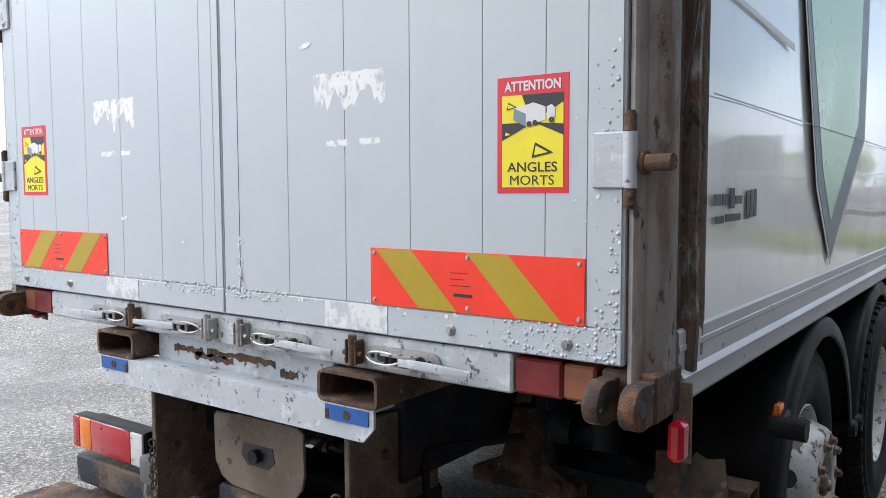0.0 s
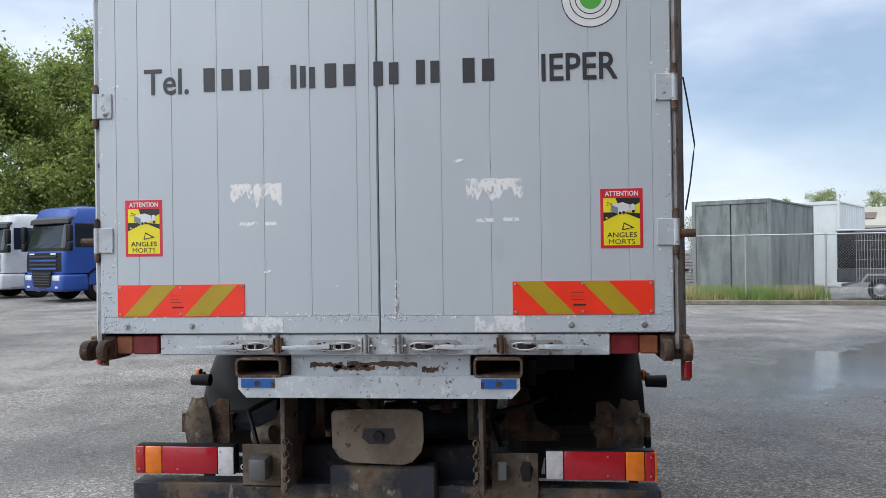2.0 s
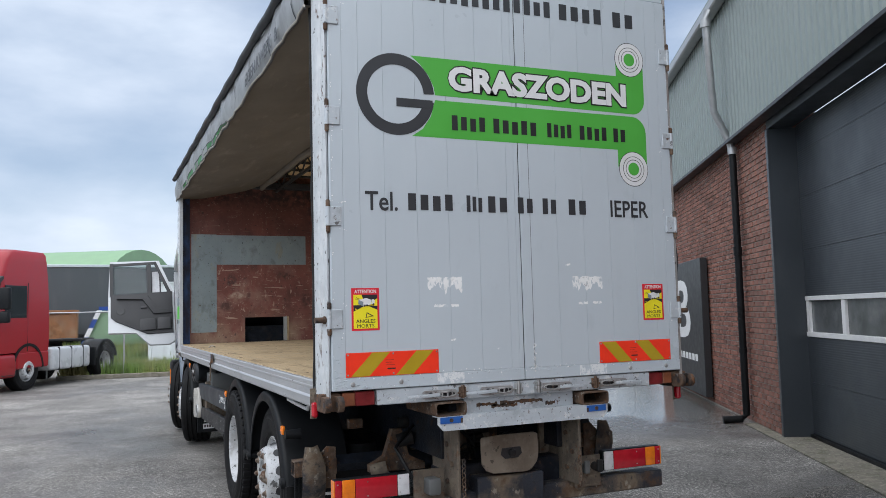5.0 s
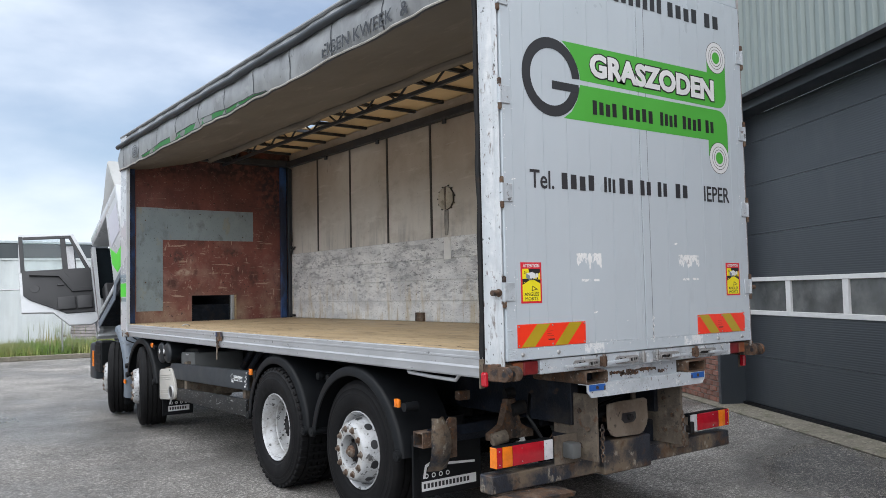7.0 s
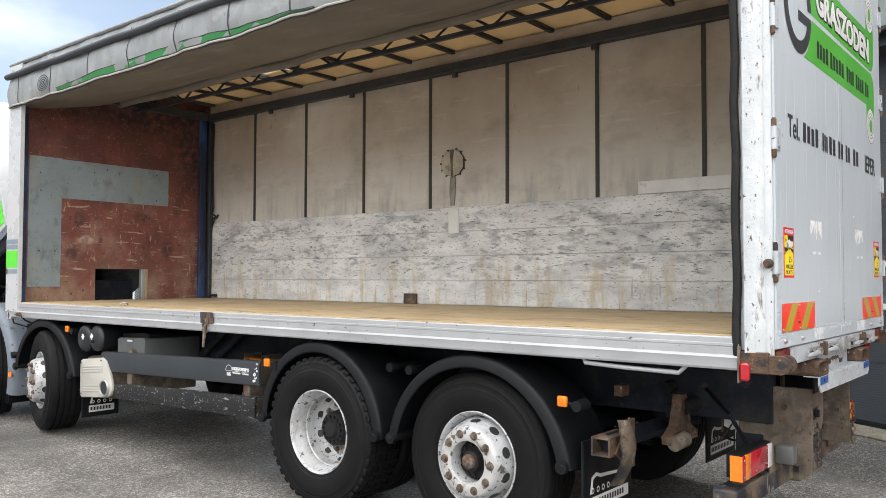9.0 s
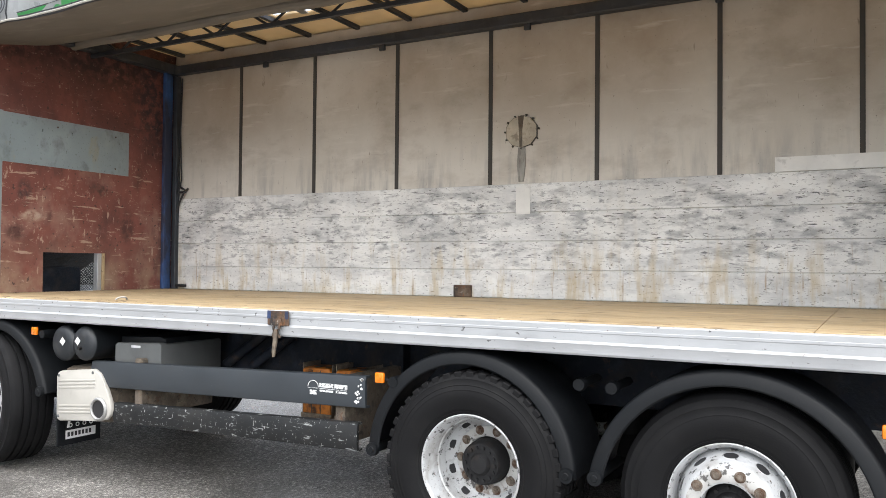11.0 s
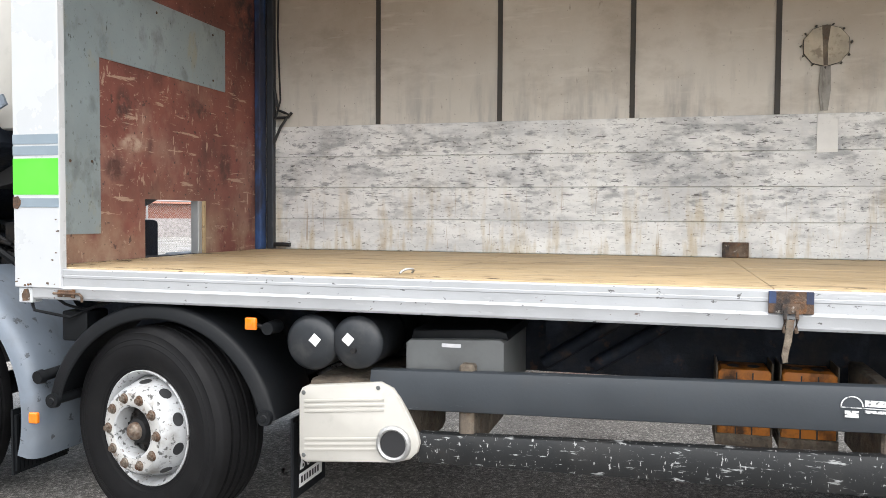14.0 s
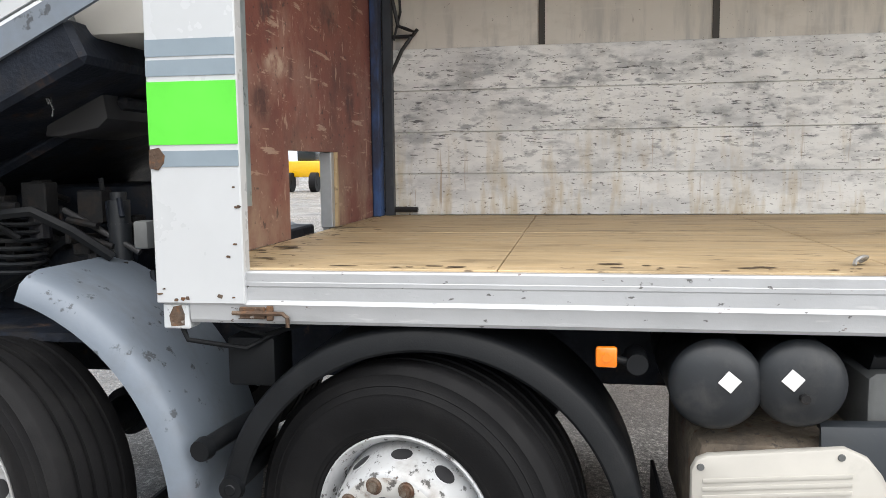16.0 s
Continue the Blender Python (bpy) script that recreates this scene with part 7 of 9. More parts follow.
for sx in (-1, 1):
    xa = 0.69 if sx > 0 else -1.155
    lamp = part("rear_lamp", B((xa, xa + 0.465, 0.19, 0.245, 0.605, 0.735), bevel=0.006), M_PLASTIC, truck, "large rectangular rear lamp cluster")
    xe = xa if sx < 0 else xa + 0.465
    part("end_lens", B((xe - 0.004, xe + 0.004, 0.180, 0.240, 0.609, 0.731), bevel=0.002), M_LAMPORANGE, lamp, "orange end lens")
    o = (lambda a, b: (xa + a, xa + b)) if sx < 0 else (lambda a, b: (xa + 0.465 - b, xa + 0.465 - a))
    for a, b, m, nm in ((0.004, 0.045, M_LAMPRED, "red lens"), (0.047, 0.125, M_LAMPORANGE, "orange lens"), (0.127, 0.385, M_LAMPRED, "red lens"), (0.388, 0.461, M_LAMPWHITE, "clear lens")):
        x0, x1 = o(a, b)
        part("lens", B((x0, x1, 0.178, 0.1895, 0.609, 0.731), bevel=0.005, seg=2), m, lamp, nm)
    for a in (0.02, 0.20, 0.40):
        for z in (0.63, 0.71):
            bm = bmesh.new()
            x0, x1 = o(a, a + 0.001)
            rod(bm, (x0, 0.178, z), (x0, 0.175, z), 0.004, seg=8)
            part("screw", bm, M_CHROME, lamp)
    part("lamp_box", B((xa + 0.05, xa + 0.42, 0.246, 0.275, 0.612, 0.725)), M_PLASTIC, truck)
    bm = bmesh.new()
    box(bm, sx * 0.415, sx * 0.435, 0.05, 0.42, 0.568, 0.99, 0.003)
    box(bm, sx * 0.34, sx * 0.435, 0.42, 0.44, 0.50, 0.99, 0.003)
    part("drop_plate", bm, M_MUDSTEEL, truck, "mud-brown steel drop plate")
    for k in range(1, 4):
        for q, w in ((0.413, 0.40), (0.437, 0.45)):
            bm = bmesh.new()
            rod(bm, (sx * q, 0.12 + 0.07 * (k % 2), 0.55 + 0.11 * k), (sx * w, 0.12 + 0.07 * (k % 2), 0.55 + 0.11 * k), 0.016, seg=6)
            part("bolt", bm, M_RUST, truck)
    # chain
    for k in range(9):
        bm = bmesh.new()
        c = (sx * 0.405, 0.03, 0.58 + 0.027 * k)
        turn = pose(*c, 90, 0, 90 * (k % 2) + 20)
        ring(bm, [(0.0, 0.010), (0.004, 0.013), (0.0, 0.017), (-0.004, 0.013), (0.0, 0.010)], 10, turn)
        part("chain_link", bm, M_RUST, truck)
    bm = bmesh.new()
    rod(bm, (sx * 0.45, 0.9, 0.70), (sx * 1.15, 0.9, 0.70), 0.055, seg=4)
    part("stay_tube", bm, M_CHASSIS, truck, "square stay tube")
# square tube stubs with bent deflector plates by the mud flaps
for sx in (-1, 1):
    bm = bmesh.new()
    for z0, z1, y0, y1 in ((0.735, 0.745, 0.84, 0.95), (0.645, 0.655, 0.84, 0.95), (0.6555, 0.7345, 0.84, 0.85), (0.6555, 0.7345, 0.94, 0.95)):
        box(bm, sx * 1.23, sx * 0.95, y0, y1, z0, z1)
    part("tube_stub", bm, M_RUST, truck, "rusty open square tube stub")
    bm = bmesh.new()
    prism(bm, [(sx * 1.19, 0.66), (sx * 1.03, 0.56), (sx * 0.96, 0.56), (sx * 0.96, 0.82), (sx * 1.02, 0.83)], "y", 0.826, 0.838, 0.003)
    part("gusset", bm, M_RUST, truck, "rust-brown gusset plate")
    bm = bmesh.new()
    rows = []
    for k in range(9):
        f = k / 8
        z = 0.835 - 0.35 * f
        y = 0.80 - 0.05 * math.sin(f * 2.6) + 0.07 * f * f
        w = 0.040 + 0.035 * min(1, 3 * f)
        xc = 1.125 - 0.02 * f
        rows.append([(sx * (xc + w), y + 0.02, z), (sx * xc, y - 0.012, z), (sx * (xc - w), y + 0.012, z + 0.008)])
    for off in (0.0, 0.009):
        vs = [[bm.verts.new((x, y + off, z)) for x, y, z in r] for r in rows]
        for p, q in zip(vs[:-1], vs[1:]):
            for j in range(2):
                bm.faces.new((p[j], p[j + 1], q[j + 1], q[j]))
    part("deflector_plate", bm, M_BEAM, truck, "bent rust-brown steel plate", 60)
bm = bmesh.new()
prism(bm, [(-1.235, 0.43), (-0.72, 0.42), (-0.70, 0.445), (-1.0, 0.455), (-1.235, 0.448)], "y", -0.02, 0.18, 0.003)
part("step_plate", bm, M_RUST, truck, "flat rusty plate under the beam")
bm = bmesh.new()
prism(bm, [(-0.225, 0.905), (-0.12, 0.912), (0.14, 0.915), (0.168, 0.90), (0.172, 0.78), (0.16, 0.73), (0.12, 0.685), (0.08, 0.672), (-0.15, 0.680), (-0.20, 0.70), (-0.232, 0.745), (-0.236, 0.89)], "y", 0.14, 0.152, 0.004)
M_DUSTY = surface("dusty_tan_steel", (0.19, 0.155, 0.12), 0.85, 0, 0.2, 3, layers=(((0.09, 0.065, 0.045), 5, 0.48, 0.68, (1, 1, 0.6), 0.7, 0.9), ((0.28, 0.25, 0.21), 9, 0.55, 0.7, (1, 1, 1), 0.5, 0.9), ((0.03, 0.025, 0.02), 26, 0.61, 0.67, (1, 1, 1), 0.7, 0.9)), bump=0.5, bump_scale=30)
cp = part("coupling_plate", bm, M_DUSTY, truck, "dented dusty coupling cover plate")
bm = bmesh.new()
prism(bm, [(-0.09, 0.83), (0.04, 0.832), (0.05, 0.79), (0.02, 0.765), (-0.07, 0.763), (-0.10, 0.79)], "y", 0.1375, 0.1395)
part("coupling_opening", bm, M_BLACK, cp, "dark opening of the coupling", 0)
bm = bmesh.new()
rod(bm, (-0.025, 0.115, 0.80), (-0.025, 0.137, 0.80), 0.022)
part("coupling_jaw", bm, M_HUB, cp, "dark coupling jaw")
for sx in (-1, 1):
    bm = bmesh.new()
    prism(bm, [(sx * 0.77, 0.70), (sx * 0.66, 0.745), (sx * 0.61, 0.92), (sx * 0.54, 0.92), (sx * 0.50, 0.74), (sx * 0.38, 0.69), (sx * 0.38, 0.645), (sx * 0.77, 0.655)], "y", 0.70, 0.76, 0.006)
    hanger = part("spring_hanger", bm, M_RUST, truck, "rust-brown spring hanger bracket")
    for x in (0.70, 0.45):
        bm = bmesh.new()
        rod(bm, (sx * x, 0.685, 0.69), (sx * x, 0.70, 0.69), 0.018, seg=6)
        part("bolt", bm, M_RUST, hanger)
bm = bmesh.new()
box(bm, -0.245, -0.115, 0.60, 0.612, 0.664, 0.90, 0.003)
valve = part("valve_plate", bm, M_MUDSTEEL, truck, "dusty plate with a brake valve")
bm = bmesh.new()
rod(bm, (-0.185, 0.575, 0.845), (-0.185, 0.60, 0.845), 0.034, 0.03, 14)
part("cap", bm, M_DUSTY, valve, "round dusty cap")
bm = bmesh.new()
rod(bm, (-0.255, 0.545, 0.735), (-0.235, 0.55, 0.735), 0.05, seg=6)
part("flange", bm, M_WHITEV, valve, "pale hexagonal flange")
bm = bmesh.new()
rod(bm, (-0.235, 0.55, 0.735), (-0.11, 0.57, 0.735), 0.03, seg=14)
rod(bm, (-0.13, 0.565, 0.735), (-0.10, 0.57, 0.735), 0.04, seg=8)
part("fitting", bm, M_HUB, valve)
rh = random.Random(8)
for k in range(9):
    p = Vector((-0.10 - 0.06 * rh.random(), 0.54, 0.70 + 0.05 * rh.random()))
    q = Vector((-0.42 + 0.5 * rh.random(), 0.40 + 0.25 * rh.random(), 0.60 + 0.36 * rh.random()))
    bm = bmesh.new()
    sweep(bm, [p.lerp(q, t / 8) + Vector((0, -0.05, 0.09 - 0.15 * (k % 2))) * math.sin(math.pi * t / 8) for t in range(9)], 0.004 + 0.004 * rh.random(), 5)
    part("air_line", bm, M_HUB if k % 3 else M_RUST, truck)
for k in range(22):
    x, y, z = -0.95 + 1.9 * rh.random(), 0.66 + 0.35 * rh.random(), 0.62 + 0.42 * rh.random()
    a, b, c = (0.02 + 0.06 * rh.random() for _ in range(3))
    bm = bmesh.new()
    if k % 2:
        box(bm, x - a, x + a, y - b * 0.4, y + b * 0.4, z - c, z + c, 0.004)
    else:
        rod(bm, (x, y, z), (x + 2 * a, y - 0.03, z + 0.02), 0.5 * c + 0.01, seg=12)
    part("underside_fitting", bm, (M_HUB, M_CHASSIS, M_MUDSTEEL, M_RUST)[k % 4], truck)
part("rear_cross_beam", B((-0.44, 0.44, 0.30, 0.46, 0.46, 0.72), bevel=0.01), M_CHASSIS, truck)
part("rear_cross_beam", B((-0.25, 0.22, 0.16, 0.3, 0.44, 0.66), bevel=0.01), M_BEAM, truck)
part("socket_plate", B((0.46, 0.66, 0.18, 0.19, 0.52, 0.72), bevel=0.002), M_MUDSTEEL, truck, "dusty plate with air couplings")
for x, m in ((0.51, M_BATTERY), (0.61, M_HUB)):
    bm = bmesh.new()
    rod(bm, (x, 0.18, 0.65), (x, 0.12, 0.64), 0.028, 0.022, 14)
    box(bm, x - 0.02, x + 0.02, 0.10, 0.125, 0.62, 0.70, 0.006)
    part("air_coupling", bm, m, truck, "dusty grey air coupling head")
part("trailer_socket", B((-0.60, -0.52, 0.10, 0.20, 0.60, 0.70), bevel=0.015, seg=2), M_BATTERY, truck, "grey trailer socket")
part("socket_plate", B((-0.66, -0.46, 0.20, 0.212, 0.55, 0.74), bevel=0.002), M_MUDSTEEL, truck)
bm = bmesh.new()
sweep(bm, [(-1.235, 0.42, 1.16), (-1.235, 0.46, 1.12), (-1.235, 0.75, 1.125), (-1.235, 0.98, 1.135), (-1.225, 1.0, 1.17)], 0.012, 8)
part("grab_rod", bm, M_ALU, truck, "bent bare steel rod under the rail")
for k, pts in enumerate((((-0.3, 0.3, 0.95), (-0.1, 0.5, 0.80), (0.2, 0.4, 0.9), (0.3, 0.7, 0.95)), ((0.5, 0.3, 0.72), (0.45, 0.35, 0.85), (0.7, 0.5, 0.9)), ((-0.6, 0.3, 0.62), (-0.7, 0.4, 0.85), (-0.5, 0.6, 0.95)))):
    bm = bmesh.new()
    P = [Vector(p) for p in pts]
    fine = [P[i].lerp(P[i + 1], t / 5) for i in range(len(P) - 1) for t in range(5)] + [P[-1]]
    sweep(bm, fine, 0.012, 6)
    part("hose", bm, M_PLASTIC, truck)
# clasp with hanging hook on the side rail
cl = part("clasp", B((-1.286, -1.279, 4.257, 4.422, 1.222, 1.310), bevel=0.003), M_RUST, truck, "rusty clasp with a hanging hook")
for y0, y1 in ((4.258, 4.285), (4.394, 4.421)):
    part("blue_paint", B((-1.2875, -1.2862, y0, y1, 1.262, 1.309)), M_BLUE, cl, "blue paint remains", 0)
bm = bmesh.new()
prism(bm, [(4.30, 1.222), (4.38, 1.222), (4.37, 1.262), (4.31, 1.262)], "x", -1.296, -1.2865, 0.002)
for q in (4.318, 4.362):
    sweep(bm, [(-1.292, q, 1.235), (-1.299, q, 1.205), (-1.297, q + 0.004, 1.165), (-1.292, q, 1.15)], 0.008, 6)
part("yoke", bm, M_RUST, cl, "rusty yoke")
bm = bmesh.new()
prism(bm, [(4.328, 1.20), (4.358, 1.20), (4.362, 1.13), (4.372, 1.06), (4.366, 1.03), (4.348, 1.035), (4.350, 1.07), (4.336, 1.12)], "x", -1.303, -1.292, 0.003)
part("hook", bm, M_MUDSTEEL, cl, "worn steel hook")
bm = bmesh.new()
box(bm, -1.288, -1.277, 7.68, 7.76, 1.172, 1.208, 0.003)
box(bm, -1.292, -1.279, 7.655, 7.675, 1.168, 1.212, 0.003)
sweep(bm, [(-1.29, 7.61, 1.150), (-1.29, 7.61, 1.178), (-1.29, 7.625, 1.19), (-1.29, 7.78, 1.19)], 0.007, 6)
part("bolt_latch", bm, M_RUST, truck, "rusty bolt latch")

# ---- tilted cab and front end ----
CAB = Matrix.Translation((0, 10.15, 1.05)) @ pose(0, 0, 0, -25, 0, 0)


def cpart(name, bm, mat, parent, label="", smooth=35):
    return part(name, moved(bm, CAB), mat, parent, label, smooth)


cab = part("cab", moved(B((-1.12, 1.12, -2.04, -2.0, 0.28, 1.62), (-1.12, 1.12, -2.0, -0.36, 1.45, 1.62), (-1.12, 1.12, -2.0, -0.3, 0.22, 0.30), (1.08, 1.12, -2.0, -0.3, 0.3, 0.80), (1.08, 1.12, -2.0, -1.36, 0.80, 1.45), (-1.12, 1.12, -0.16, -0.02, -0.05, 0.62), bevel=0.02, seg=2), CAB), M_WHITE, truck, "white cab tilted forward with its door open")
bm = bmesh.new()
prism(bm, [(-2.0, 0.30), (-1.36, 0.30), (-1.36, 1.45), (-2.0, 1.45)], "x", -1.12, -1.08)
cpart("side_wall", bm, M_WHITE, cab, "white cab side wall behind the door")
bm = bmesh.new()
prism(bm, [(-0.36, 1.45), (-0.27, 1.45), (-0.10, 0.62), (-0.10, 0.0), (-0.30, 0.0), (-0.30, 0.62)], "x", -1.12, -1.06)
cpart("door_pillar", bm, M_WHITE, cab)
bm = bmesh.new()
prism(bm, [(-2.0, 0.35), (-1.62, 0.35), (-1.40, 0.60), (-1.40, 0.86), (-1.68, 0.62), (-2.0, 0.62)], "x", -1.1245, -1.1205)
cpart("stripe", bm, M_LIME, cab, "bright green stripe")
# windscreen
bm = bmesh.new()
prism(bm, [(-0.34, 1.44), (-0.33, 1.44), (-0.09, 0.64), (-0.10, 0.64)], "x", -1.12, 1.12)
cpart("windscreen", bm, M_DARKGLASS, cab, "dark windscreen")
cpart("interior", B((-1.07, 1.07, -1.98, -1.5, 0.31, 0.9), (-0.95, -0.40, -1.48, -1.34, 0.31, 1.12), (-0.95, -0.40, -1.34, -0.85, 0.31, 0.62), (0.40, 0.95, -1.48, -1.34, 0.31, 1.12), (-1.0, 1.0, -0.42, -0.18, 0.31, 0.78), bevel=0.03), M_TRIM, cab, "dark cab interior")
# roof deflector
M_DEFLECT = surface("pale_grey_deflector", (0.36, 0.365, 0.36), 0.5, 0, 0.08, 3, layers=((GRIME, 6, 0.55, 0.8, (1, 1, 0.6), 0.3, 0.6),))
M_LILAC = plain("pale_lilac_panel", (0.52, 0.52, 0.58), 0.35)
bm = bmesh.new()
prism(bm, [(-0.55, 1.63), (-0.78, 1.72), (-1.10, 1.92), (-1.40, 2.18), (-1.52, 2.36), (-1.56, 2.35), (-1.60, 2.10), (-1.85, 1.63)], "x", -1.05, 1.05, 0.03)
cpart("roof_deflector", bm, M_DEFLECT, cab, "pale grey roof air deflector")
cpart("vent_window", B((-1.126, -1.1205, -1.98, -1.46, 0.85, 1.32), bevel=0.002), M_LILAC, cab, "pale lilac side panel")
# underside
cpart("cab_floor", B((-1.12, 1.12, -2.05, -0.3, 0.05, 0.21), (-0.7, 0.7, -1.9, -0.4, 0.0, 0.05), bevel=0.02), M_CHASSIS, cab, "grimy cab underside")
bm = bmesh.new()
prism(bm, [(-2.24, 0.25), (-2.1, 0.27), (-1.45, 0.27), (-1.3, 0.12), (-0.32, 0.12), (-0.32, 0.02), (-1.38, 0.02), (-1.55, 0.18), (-2.24, 0.19)], "x", -1.125, -1.14)
cpart("sill_panel", bm, M_FENDER, cab, "grey lower sill of the cab")
# open door, swung square to the cab
DOORM = CAB @ Matrix.Translation((-1.13, -0.28, 0.0)) @ pose(0, 0, 0, 0, 0, -8)
bm = bmesh.new()
T = 0.05
prism(bm, [(-1.06, 0.38), (-0.62, 0.36), (-0.42, 0.12), (-0.10, 0.10), (0.0, 0.16), (0.0, 1.06), (-1.06, 1.06)], "y", -T, 0.0, 0.008)
door = part("cab_door", moved(bm, DOORM), M_WHITE, cab, "open white cab door showing its dark trim")
bm = bmesh.new()
prism(bm, [(-1.06, 1.06), (-1.0, 1.06), (-1.0, 1.69), (-1.03, 1.74)], "y", -T, 0.0)
prism(bm, [(-1.03, 1.74), (-1.0, 1.69), (-0.27, 1.66), (-0.23, 1.71)], "y", -T, 0.0)
prism(bm, [(-0.23, 1.71), (-0.28, 1.66), (-0.06, 1.06), (0.0, 1.06)], "y", -T, 0.0)
box(bm, -0.42, -0.38, -T, 0.0, 1.06, 1.665)
part("window_frame", moved(bm, DOORM), M_WHITE, door, "white window frame")
bm = bmesh.new()
for a, b, c, d in ((-1.035, -0.975, 1.06, 1.70), (-0.974, -0.28, 1.635, 1.69), (-0.44, -0.36, 1.06, 1.634)):
    box(bm, a, b, -T - 0.012, -T - 0.001, c, d, 0.006)
prism(bm, [(-0.28, 1.69), (-0.31, 1.64), (-0.10, 1.06), (-0.04, 1.06)], "y", -T - 0.012, -T - 0.001)
part("window_seal", moved(bm, DOORM), M_TRIM, door, "black window seal")
part("pane", moved(B((-1.0, -0.4, -0.028, -0.024, 1.06, 1.68)), DOORM), M_GLASS, door, "clear side window", 0)
bm = bmesh.new()
prism(bm, [(-1.02, 0.66), (-0.94, 0.58), (-0.44, 0.31), (-0.03, 0.30), (-0.03, 1.08), (-1.02, 1.08)], "y", -T - 0.03, -T - 0.001, 0.012)
trim = part("door_trim", moved(bm, DOORM), M_TRIM, door, "dark grey moulded door trim")
part("pocket", moved(B((-0.56, -0.30, -T - 0.07, -T - 0.031, 0.36, 0.58), bevel=0.02, seg=2), DOORM), M_TRIM, trim)
part("pocket", moved(B((-0.28, -0.06, -T - 0.07, -T - 0.031, 0.36, 0.58), bevel=0.02, seg=2), DOORM), M_TRIM, trim)
bm = bmesh.new()
prism(bm, [(-0.92, 1.03), (-0.92, 0.98), (-0.50, 0.95), (-0.34, 0.66), (-0.05, 0.66), (-0.05, 0.72), (-0.28, 0.74), (-0.42, 1.02)], "y", -T - 0.06, -T - 0.031, 0.008)
part("armrest", moved(bm, DOORM), M_TRIM, trim)
part("handle", moved(B((-0.54, -0.44, -T - 0.05, -T - 0.031, 0.78, 0.82), bevel=0.008), DOORM), M_BLACK, trim)
bm = bmesh.new()
ring(bm, [(0.0, 0.0005), (0.004, 0.065), (0.0, 0.07)], 20, DOORM @ Matrix(((1, 0, 0, -0.86), (0, 0, -1, -T - 0.031), (0, 1, 0, 0.76), (0, 0, 0, 1))))
part("speaker", bm, M_BLACK, trim)
mirror = part("mirror", moved(B((-0.38, -0.22, 0.10, 0.18, 1.08, 1.60), bevel=0.03, seg=2), DOORM), M_TRIM, door, "black wing mirror")
part("mirror_glass", moved(B((-0.36, -0.24, 0.094, 0.0995, 1.11, 1.57)), DOORM), M_LAMPWHITE, mirror, "", 0)

# front bumper, fenders and engine
part("front_bumper", B((-1.22, 1.22, 9.75, 10.10, 0.42, 0.98), bevel=0.04, seg=2), M_GUARD, truck, "dark grey front bumper")
bm = bmesh.new()
box(bm, -1.225, -1.0, 9.38, 9.74, 0.55, 1.02, 0.02)
part("step_box", bm, M_PLASTIC, truck, "dark cab step box")
for k in range(3):
    part("step_slat", B((-1.235, -1.226, 9.40, 9.72, 0.60 + 0.14 * k, 0.68 + 0.14 * k), bevel=0.004), M_PLASTIC, truck)
part("bumper_lamp", B((-1.235, -1.222, 9.80, 9.90, 0.62, 0.86), bevel=0.004), M_LAMPORANGE, truck, "orange corner lamp")
for side in (-1, 1):
    bm = bmesh.new()
    m = spin(0, 8.76, 0.52, side)
    ring(bm, [(0.70, 0.815), (1.15, 0.815), (1.20, 0.80), (1.228, 0.775), (1.236, 0.72), (1.224, 0.72), (1.20, 0.775), (1.15, 0.795), (0.70, 0.80), (0.70, 0.815)], 30, m, 108, 196)
    part("front_fender", bm, M_FENDER, truck, "grey-blue front wheel fender", 45)
bm = bmesh.new()
rod(bm, (-0.9, 7.80, 0.80), (-1.215, 7.92, 0.746), 0.03)
rod(bm, (-1.215, 7.92, 0.746), (-1.25, 7.925, 0.744), 0.038, 0.034)
part("fender_bracket", bm, M_PLASTIC, truck, "black fender tube")
part("side_marker", B((-1.262, -1.235, 7.92, 7.975, 0.505, 0.562), bevel=0.006), M_LAMPORANGE, truck, "orange side marker lamp")
engine = part("engine", B((-0.40, 0.40, 8.35, 9.6, 0.75, 1.55), (-0.55, -0.40, 8.5, 9.3, 1.0, 1.35), bevel=0.03, seg=2), M_CHASSIS, truck, "dark oily engine block")
rng = random.Random(3)
for k in range(60):
    y, z, x = 8.25 + 0.95 * rng.random(), 1.20 + 0.34 * rng.random(), -0.50 - 0.32 * rng.random()
    a, b = 0.012 + 0.045 * rng.random() ** 2, 0.02 + 0.05 * rng.random()
    bm = bmesh.new()
    if k % 3 == 0:
        box(bm, x - 0.03, x + 0.05, y - a, y + a, z - b, z + b, 0.005)
    elif k % 3 == 1:
        rod(bm, (x, y, z - b), (x + 0.02, y + 0.02, z + b), a * 0.8, seg=10)
    else:
        rod(bm, (x, y - b, z), (x, y + b, z + 0.04 * rng.random()), 0.008 + 0.3 * a, seg=8)
    part("engine_fitting", bm, (M_HUB, M_CHASSIS, M_HUB)[k % 3], engine)
bm = bmesh.new()
rod(bm, (-0.70, 8.484, 1.27), (-0.70, 8.484, 1.50), 0.042, seg=18)
rod(bm, (-0.70, 8.484, 1.40), (-0.70, 8.484, 1.412), 0.046, seg=18)
rod(bm, (-0.70, 8.484, 1.50), (-0.70, 8.484, 1.53), 0.030, seg=14)
part("filter", bm, M_TANK, engine, "shiny black filter")
bm = bmesh.new()
rod(bm, (-0.72, 8.70, 1.465), (-0.72, 8.395, 1.303), 0.012, seg=10)
part("tilt_rod", bm, M_TRIM, engine, "dark steel rod")
